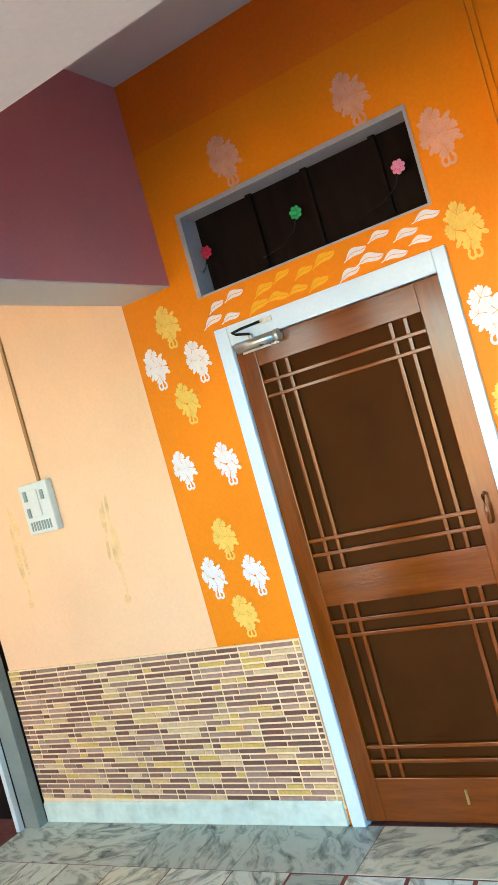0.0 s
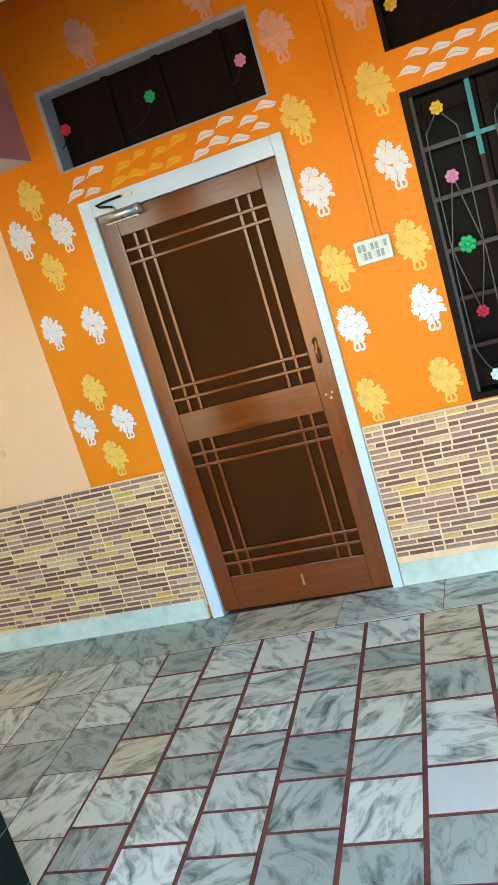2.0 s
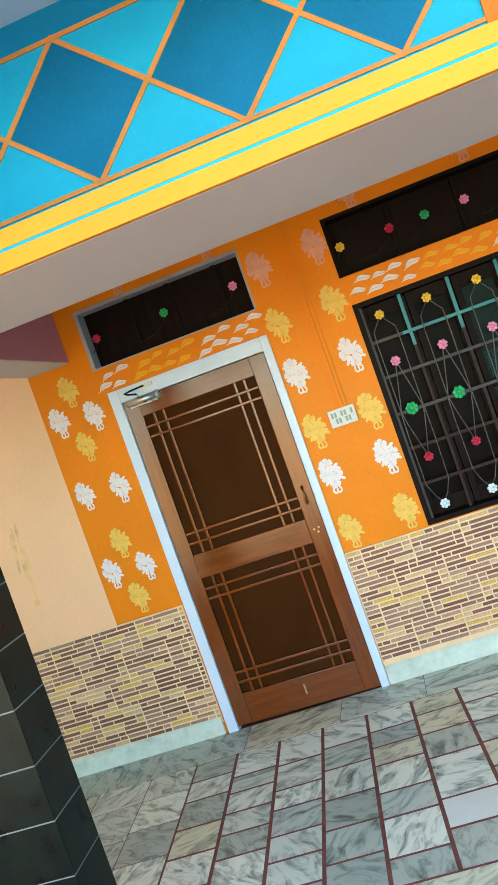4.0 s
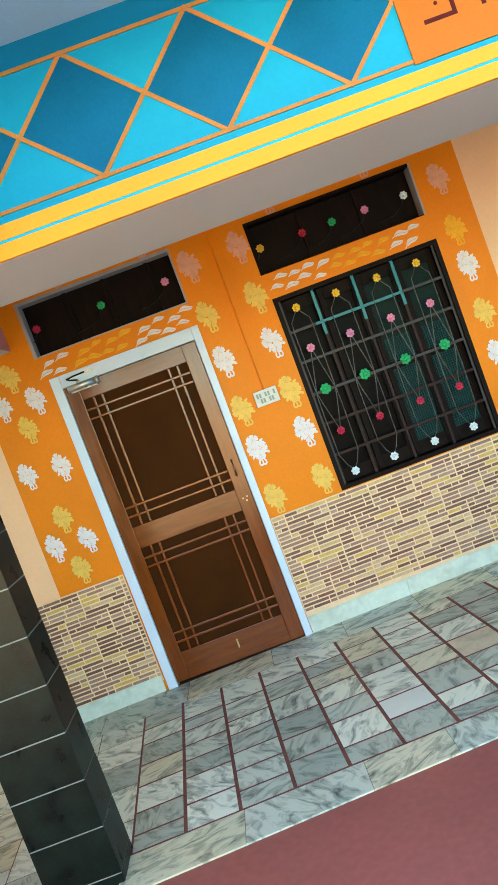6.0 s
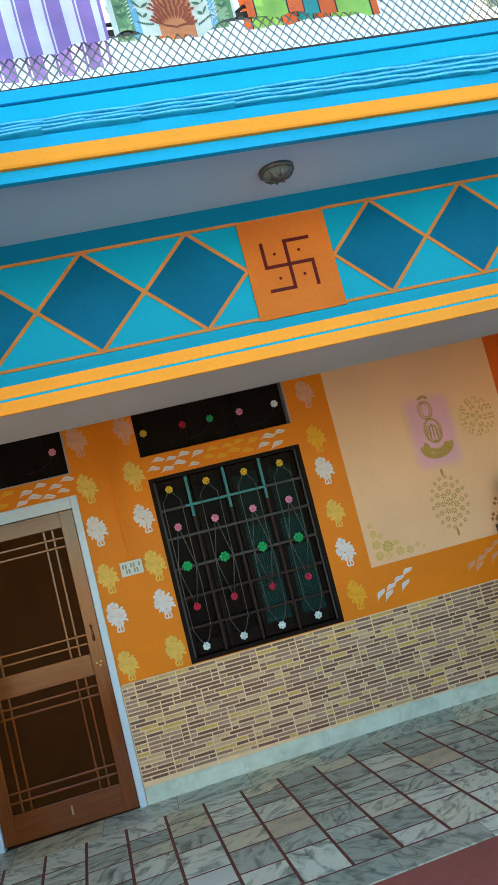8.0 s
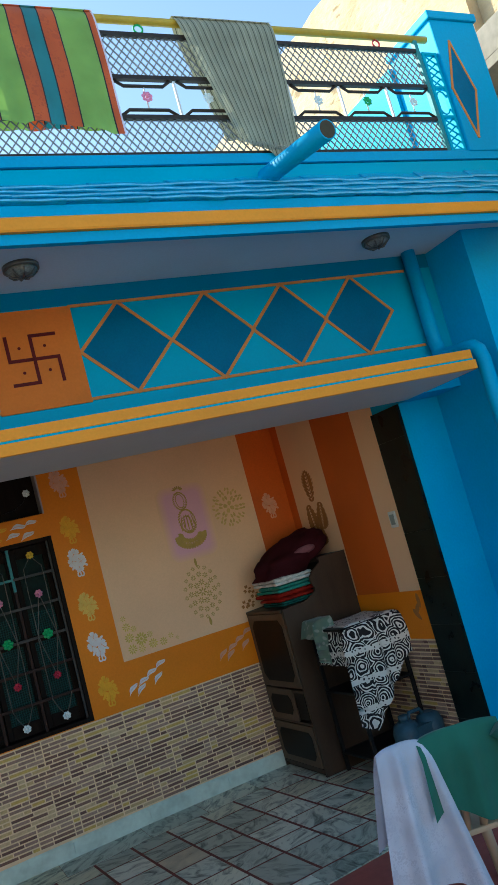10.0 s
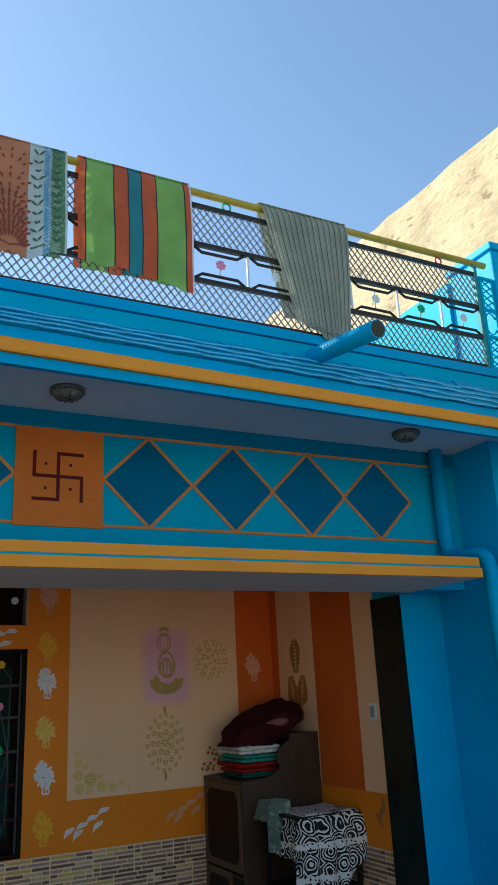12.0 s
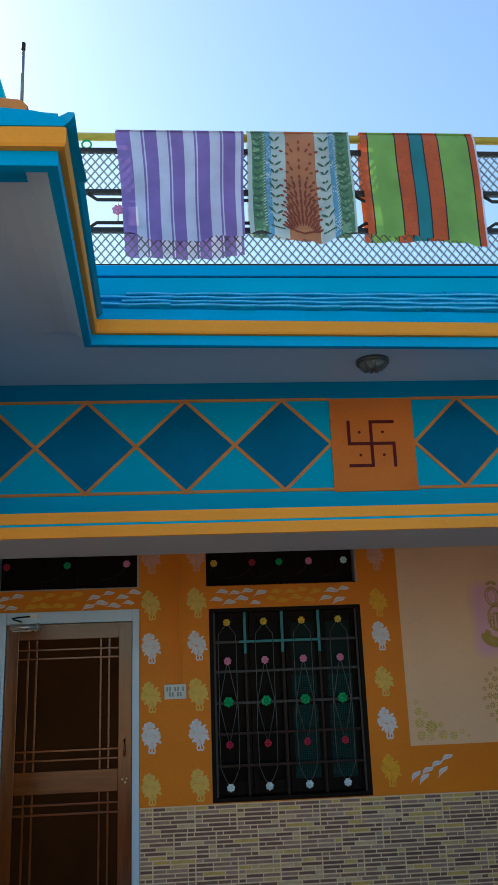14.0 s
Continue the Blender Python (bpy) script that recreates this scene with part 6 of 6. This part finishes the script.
for dx, dy in ((-0.07, 0), (0.07, 0)):
    tube(bm, [(dx, dy, 0.004), (dx, dy, 0.02), (dx, dy, 0.20), (dx, dy, 0.235), (dx, dy, 0.25)], [0.06, 0.068, 0.068, 0.055, 0.03], 18)
box(bm, -0.07, 0.07, -0.06, 0.06, 0.01, 0.215)
part("body", bm, BLUEP, can)
bm = bmesh.new()
tube(bm, [(-0.07, 0, 0.25), (-0.07, 0, 0.275)], 0.025, 12)
part("cap", bm, BLUEP, can)
part("sticker", B((-0.03, 0.03, -0.0625, -0.0605, 0.12, 0.17)), PLATE, can, "white sticker")
bm = bmesh.new()
tube(bm, [(-0.05, 0, 0.235), (-0.03, 0, 0.275), (0.03, 0, 0.275), (0.05, 0, 0.235)], 0.01, 8)
part("handle", bm, BLUEP, can)

# ---- plastic chair with clothes over its back ----
CHAIR = surface("beige_plastic", (0.52, 0.42, 0.30), 0.4, 0.08, 8)
chair = thing("plastic_chair", "beige plastic chair in the courtyard with clothes over it", "chair", at=(1.62, 0.02, -0.006), rz=-18)
for sx_ in (-1, 1):
    for y0, y1 in ((-0.02, -0.10), (0.42, 0.46)):
        bm = bmesh.new()
        tube(bm, [(sx_ * 0.19, y0, 0.42), (sx_ * 0.235, y1, 0.0)], [0.028, 0.022], 8)
        part("leg", bm, CHAIR, chair)
    bm = bmesh.new()
    tube(bm, [(sx_ * 0.22, 0.0, 0.42), (sx_ * 0.235, -0.04, 0.62), (sx_ * 0.225, -0.08, 0.755)], [0.026, 0.024, 0.022], 8)
    part("back_post", bm, CHAIR, chair)
part("seat", B((-0.22, 0.22, -0.02, 0.44, 0.405, 0.43), bevel=0.01), CHAIR, chair)
bm = bmesh.new()
tube(bm, [(-0.225, -0.08, 0.755), (-0.12, -0.10, 0.765), (0.12, -0.10, 0.765), (0.225, -0.08, 0.755)], 0.024, 8)
part("back_top", bm, CHAIR, chair)
for k in range(5):
    x = -0.14 + k * 0.07
    bm = bmesh.new()
    tube(bm, [(x, 0.0, 0.43), (x, -0.055, 0.62), (x, -0.098, 0.758)], [0.018, 0.016, 0.016], 6)
    part("back_slat", bm, CHAIR, chair)


def hung_garment(name, label, x0, x1, front, back, mat, seed, flare=0.0, slant=0.0, cuffs=True):
    """A garment thrown over the chair's back; it hangs on both sides."""
    r = random.Random(seed)
    g = thing(name, label, "clothes", at=(1.62, 0.02, -0.006), rz=-18)
    ph = [r.uniform(0, 6.28) for _ in range(3)]
    bm = bmesh.new()
    nu, nv = 26, 30
    rows = []
    for j in range(nv + 1):
        s = -front + (front + back) * j / nv
        row = []
        for i in range(nu + 1):
            u = i / nu
            k = min(1.0, abs(s) / 0.10)
            low = abs(s) * (1 + 0.10 * math.sin(6 * u + ph[0]) + slant * (u - 0.5))
            fold = k * (0.010 + 0.05 * abs(s)) * (math.sin(11 * u + ph[1]) + 0.5 * math.sin(23 * u + ph[2]))
            side = -1 if s < 0 else 1
            x = x0 + (x1 - x0) * u + flare * (u - 0.5) * abs(s)
            rise = -0.018 * abs(2 * u - 1) ** 3
            row.append(bm.verts.new((x, -0.10 + side * (0.034 * k + 0.06 * abs(s)) + fold * 0.7 + (0.05 * abs(s) if s < 0 else 0.2 * abs(s)), 0.850 + rise - max(0.0, low - 0.02))))
        rows.append(row)
    for j in range(nv):
        for i in range(nu):
            bm.faces.new((rows[j][i], rows[j][i + 1], rows[j + 1][i + 1], rows[j + 1][i])).smooth = True
    part("cloth", bm, mat, g)
    if cuffs:
        bm = bmesh.new()
        tube(bm, [(x1 - 0.03, -0.13, 0.80), (x1 + 0.035, -0.15, 0.72), (x1 + 0.07, -0.16, 0.58), (x1 + 0.085, -0.15, 0.46)], [0.030, 0.042, 0.045, 0.038], 12)
        part("sleeve", bm, mat, g)
    return g


hung_garment("white_garment", "white fine-dotted cotton garment over the chair back", -0.30, -0.11, 0.62, 0.35, cloth_mat("white_dotted_cloth", (0.55, 0.62, 0.74), (0.48, 0.55, 0.68), 160), 4, 0.35, -0.2, False)
hung_garment("green_garment", "dark green sweater lying over the chair back", -0.14, 0.20, 0.34, 0.30, cloth_mat("dark_green_knit", (0.012, 0.15, 0.105)), 5, 0.10, 0.1)

# ---- neighbouring building ----
nb = thing("house", "weathered beige plastered two-storey house beyond the boundary wall", "house")
rj = random.Random(31)
ridge = [(0.842 + 0.22 * k, 5.955 + 0.006 * k + rj.uniform(-0.018, 0.018)) for k in range(60)]
bm = bmesh.new()
prism(bm, [(0.84, -0.3)] + ridge + [(13.9, -0.3)], "x", 4.04, 4.40)
part("wall", bm, BEIGE, nb, "scarred plaster wall with an uneven top")
part("front_wall", B((4.14, 4.28, 0.262, 0.55, -0.3, 5.90), (4.14, 4.28, 0.715, 0.8395, -0.3, 5.925), (4.14, 4.28, 0.5505, 0.7145, -0.3, 5.00), (4.14, 4.28, 0.5505, 0.7145, 5.55, 5.91)), BEIGE, nb)
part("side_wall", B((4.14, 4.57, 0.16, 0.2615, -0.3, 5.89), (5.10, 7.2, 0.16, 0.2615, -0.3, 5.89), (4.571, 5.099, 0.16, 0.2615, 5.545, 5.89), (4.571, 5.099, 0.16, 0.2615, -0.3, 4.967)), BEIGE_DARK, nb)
part("window_ledge", B((4.55, 5.12, 0.10, 0.1595, 4.93, 4.966), bevel=0.005), BEIGE_DARK, nb)
for z in (5.08, 5.20, 5.32, 5.44):
    bm = bmesh.new()
    tube(bm, [(4.571, 0.21, z), (5.099, 0.21, z)], 0.008, 6)
    part("window_bar", bm, BLACK_IRON, nb)
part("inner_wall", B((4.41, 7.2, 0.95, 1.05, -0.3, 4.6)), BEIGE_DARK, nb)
part("sunshade", B((3.72, 4.0395, -0.16, 1.06, 4.147, 4.21), (3.72, 3.77, -0.16, 1.06, 4.2105, 4.41), (4.0405, 4.1395, -0.16, 0.8395, 4.147, 4.21), bevel=0.005), CONCRETE, nb, "grey concrete sunshade slab")
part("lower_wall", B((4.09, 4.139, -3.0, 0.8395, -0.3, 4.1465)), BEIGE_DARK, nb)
for y0, y1, z0, z1 in ((0.026, 0.342, 3.365, 3.68), (-0.263, 0.342, 2.393, 2.839)):
    w_ = part("window", B((4.075, 4.0885, y0, y1, z0, z1)), DARK_GLASS, nb, "small dark window")
    part("frame", B((4.065, 4.0745, y0 - 0.022, y0, z0, z1), (4.065, 4.0745, y1, y1 + 0.022, z0, z1), (4.065, 4.0745, y0 - 0.022, y1 + 0.022, z1, z1 + 0.022), (4.065, 4.0745, y0 - 0.022, y1 + 0.022, z0 - 0.022, z0)), BEIGE, w_)
nb.location = (0.0, -0.05, 0.02)

# ---- pieces of floor and wall ----
rng = random.Random(21)
fl = floor_sheet(-3.8, XR, lambda x: front(x) + 0.02, lambda x: W, -0.0138, -0.0022)
floor = structure("floor", fl, GROUT, "veranda floor of green-white marble slabs in red grout", "floor")
FX, FY = -0.352, 2.73


def skew(u, v):
    """From the floor's own grid to the place."""
    return (FX + u - 0.066 * v, FY + 0.018 * u + v)


def slab(corners, mat, name, z=-0.013, edge=MARBLE):
    """One slab with slightly eased edges, grouted where edge says so; its own origin, so that its veins differ."""
    bm = bmesh.new()
    cx_, cy_ = sum(p[0] for p in corners) / 4, sum(p[1] for p in corners) / 4
    zt = rng.uniform(-0.0003, 0.0003) - z
    loc = [Vector((p[0] - cx_, p[1] - cy_, 0)) for p in corners]
    drop = [Vector((0, 0, sunk(p[0]))) for p in corners]
    lo = [bm.verts.new(p + d) for p, d in zip(loc, drop)]
    hi = [bm.verts.new(p + d + Vector((0, 0, zt - 0.0012))) for p, d in zip(loc, drop)]
    tp = [bm.verts.new(p * (1 - 0.0012 / max(p.length, 0.01)) + d + Vector((0, 0, zt))) for p, d in zip(loc, drop)]
    for a, b in ((lo, hi), (hi, tp)):
        for i in range(4):
            bm.faces.new((a[i], a[(i + 1) % 4], b[(i + 1) % 4], b[i])).material_index = 1
    bm.faces.new(tp)
    me = bpy.data.meshes.new(name)
    bm.to_mesh(me)
    bm.free()
    me.materials.append(mat)
    me.materials.append(edge)
    ob = new(name, me)
    ob.matrix_world = pose(cx_, cy_, z)
    ob.parent = floor
    return ob


def grid_slab(u0, u1, v0, v1, mat=MARBLE, name="slab"):
    return slab([skew(u0, v0), skew(u1, v0), skew(u1, v1), skew(u0, v1)], mat, name, edge=GROUT)


pitch, END = 0.2535, -1.52
JOINTS = {-6: (-0.21, -0.42, -0.68, -0.92, -1.18, -1.38), -5: (-0.29, -0.46, -0.655, -0.84, -1.03, -1.29), -4: (-0.31, -0.57, -0.75, -0.97, -1.16, -1.36),
          -3: (-0.27, -0.51, -0.795, -1.04, -1.28), -2: (-0.24, -0.42, -0.61, -0.865, -1.07, -1.35), -1: (-0.20, -0.43, -0.68, -1.04, -1.26), 0: (-0.22, -0.45, -0.67, -0.90, -1.20, -1.39)}
for k in range(-6, 13):
    a = pitch * k
    b = min(pitch * (k + 1), XR - FX - 0.10) if k == 12 else pitch * (k + 1)
    joints = JOINTS.get(k)
    if not joints:
        joints, v = [], 0.0
        while v > END + 0.42:
            v -= rng.choice((0.195, 0.215, 0.25, 0.27))
            joints.append(v)
    vs = [0.0, *joints, END]
    for i, (v1, v0) in enumerate(zip(vs, vs[1:])):
        mat = MARBLE_WHITE if (k, i) == (-1, 4) else MARBLE_BEIGE if (k, i) in ((1, 3), (5, 2)) else MARBLE
        grid_slab(a + 0.0080, b - 0.0080, v0 + 0.0062, v1 - 0.0062, mat)
# plain slabs without red joints beyond the columns
u = -6 * pitch
while u > -3.3:
    w_ = rng.choice((0.28, 0.30, 0.33))
    v = 0.0
    while v > -1.45:
        ln = rng.choice((0.26, 0.30, 0.36))
        v0 = v - ln if v - ln > -1.4 else END
        grid_slab(u - w_ + 0.0015, u - 0.0015, v0 + 0.0015, v - 0.0015)
        v = v0
    u -= w_


def foot(x):
    """The back line of the slab grid at x."""
    return FY + (x - FX) * 0.018


# borders along the wall and the front edge
x = -3.75
while x < XR - 0.05:
    x1 = min(x + rng.choice((0.42, 0.5, 0.58)), XR - 0.003)
    ca, cb = min(foot(x) + 0.004, W - 0.1), min(foot(x1) + 0.004, W - 0.1)
    slab([(x + 0.0015, ca), (x1 - 0.0015, cb), (x1 - 0.0015, W - 0.012), (x + 0.0015, W - 0.012)], MARBLE, "border_slab")
    x = x1
x = -1.80
while x < XR + 0.03:
    x1 = min(x + rng.choice((0.38, 0.46, 0.55)), XR + 0.045)
    slab([(x + 0.001, front(x)), (x1 - 0.001, front(x1)), (x1 - 0.001, foot(x1) + END - 0.008), (x + 0.001, foot(x) + END - 0.008)], MARBLE, "border_slab", -0.03)
    x = x1

# marble skirting
skirt = thing("baseboard", "pale green-white marble skirting", "skirting", kind="structure")


def skirting(x0, x1, along="x"):
    x = x0
    while x < x1 - 0.02:
        b = min(x + rng.choice((0.55, 0.62, 0.7)), x1)
        bm = bmesh.new()
        if along == "x":
            prism(bm, [(W - 0.001, 0.002), (W - 0.022, 0.002), (W - 0.022, 0.100), (W - 0.014, 0.112), (W - 0.001, 0.113)], "x", x + 0.0008, b - 0.0008)
        else:
            prism(bm, [(XR - 0.001, 0.002), (XR - 0.022, 0.002), (XR - 0.022, 0.100), (XR - 0.014, 0.112), (XR - 0.001, 0.113)], "y", x + 0.0008, b - 0.0008)
        part("skirting_piece", fall(bm), SKIRT, skirt)
        x = b


skirting(XL, DX0 - 0.02)
skirting(DX1 + 0.004, XR - 0.024)
skirting(1.62, W - 0.024, "y")

# strip tiles of the dado
DADO0, DADO1 = 0.118, 0.785
part("tile_joint", B((XL, DX0 - 0.012, W - 0.010, W - 0.0006, 0.03, DADO1 + 0.004)), BRICK_JOINT, wall_north)
part("tile_joint", B((DX1 + 0.003, XR - 0.0115, W - 0.010, W - 0.0006, 0.03, DADO1 + 0.004)), BRICK_JOINT, wall_north)
part("tile_joint", B((XR - 0.010, XR - 0.0006, 1.605, W - 0.0105, 0.114, DADO1 + 0.004)), BRICK_JOINT, wall_east)
ROWS_N = 24
rh = (DADO1 - DADO0) / ROWS_N
SPLITS = ((0.15, 0.09, 0.05), (0.05, 0.15, 0.09), (0.09, 0.05, 0.15), (0.12, 0.12, 0.05), (0.05, 0.12, 0.12), (0.09, 0.15, 0.05), (0.17, 0.12), (0.12, 0.17), (0.05, 0.19, 0.05))
lengths = sorted({v for s in SPLITS for v in s})
strip_mesh = {}
for ln in lengths:
    bm = bmesh.new()
    l2, h2, e = ln / 2 - 0.0034, rh / 2 - 0.0046, 0.0012
    bk = [bm.verts.new((sx * l2, 0, sz * h2)) for sx, sz in ((-1, -1), (1, -1), (1, 1), (-1, 1))]
    fr = [bm.verts.new((sx * (l2 - e), -0.0042, sz * (h2 - e))) for sx, sz in ((-1, -1), (1, -1), (1, 1), (-1, 1))]
    for i in range(4):
        bm.faces.new((bk[i], bk[(i + 1) % 4], fr[(i + 1) % 4], fr[i]))
    bm.faces.new(fr)
    bmesh.ops.recalc_face_normals(bm, faces=bm.faces)
    me = bpy.data.meshes.new("brick")
    bm.to_mesh(me)
    bm.free()
    me.materials.append(BRICK)
    strip_mesh[ln] = me
rest, count = bmesh.new(), 0
rest_east = bmesh.new()


def add_strip(bm, ln, x, z, east=False):
    l2, h2, e = ln / 2 - 0.0034, rh / 2 - 0.0046, 0.0012
    def at(px, d, pz):
        return (XR - 0.0102 - d, x - px, z + pz) if east else (x + px, W - 0.0102 - d, z + pz)
    bk = [bm.verts.new(at(sx * l2, 0, sz * h2)) for sx, sz in ((-1, -1), (1, -1), (1, 1), (-1, 1))]
    fr = [bm.verts.new(at(sx * (l2 - e), 0.0042, sz * (h2 - e))) for sx, sz in ((-1, -1), (1, -1), (1, 1), (-1, 1))]
    for i in range(4):
        bm.faces.new((bk[i], bk[(i + 1) % 4], fr[(i + 1) % 4], fr[i]))
    bm.faces.new(fr)


for r_ in range(-2, ROWS_N):
    z = DADO0 + (r_ + 0.5) * rh
    for a, b, kind in ((XL, DX0 - 0.014, "n"),) if r_ < 0 else ((XL, DX0 - 0.014, "n"), (DX1 + 0.005, XR - 0.016, "n"), (1.607, W - 0.016, "e")):
        x = a - (0.145 if (r_ // 6) % 2 else 0.0) - 0.06
        while x < b - 0.02:
            x += 0.0022
            for ln in rng.choice(SPLITS):
                if x < a:
                    short = x + ln - a
                    if short > 0.02:
                        add_strip(rest_east if kind == "e" else rest, short, a + short / 2, z, kind == "e")
                    x += ln
                    continue
                hi = min(x + ln, b)
                if hi - x > 0.02:
                    cut = hi - x < ln - 0.001
                    if kind == "e":
                        add_strip(rest_east, hi - x, (x + hi) / 2, z, True)
                    elif -0.68 < x < 0.62 and not cut and count < 300:
                        ob = new("brick", strip_mesh[ln])
                        ob.matrix_world = pose((x + hi) / 2, W - 0.0102, z)
                        ob.parent = wall_north
                        count += 1
                    else:
                        add_strip(rest, hi - x, (x + hi) / 2, z)
                x += ln
tagged(part("brick_rest", rest, BRICK, wall_north), kind="stuff")
tagged(part("brick_rest", rest_east, BRICK, wall_east), kind="stuff")
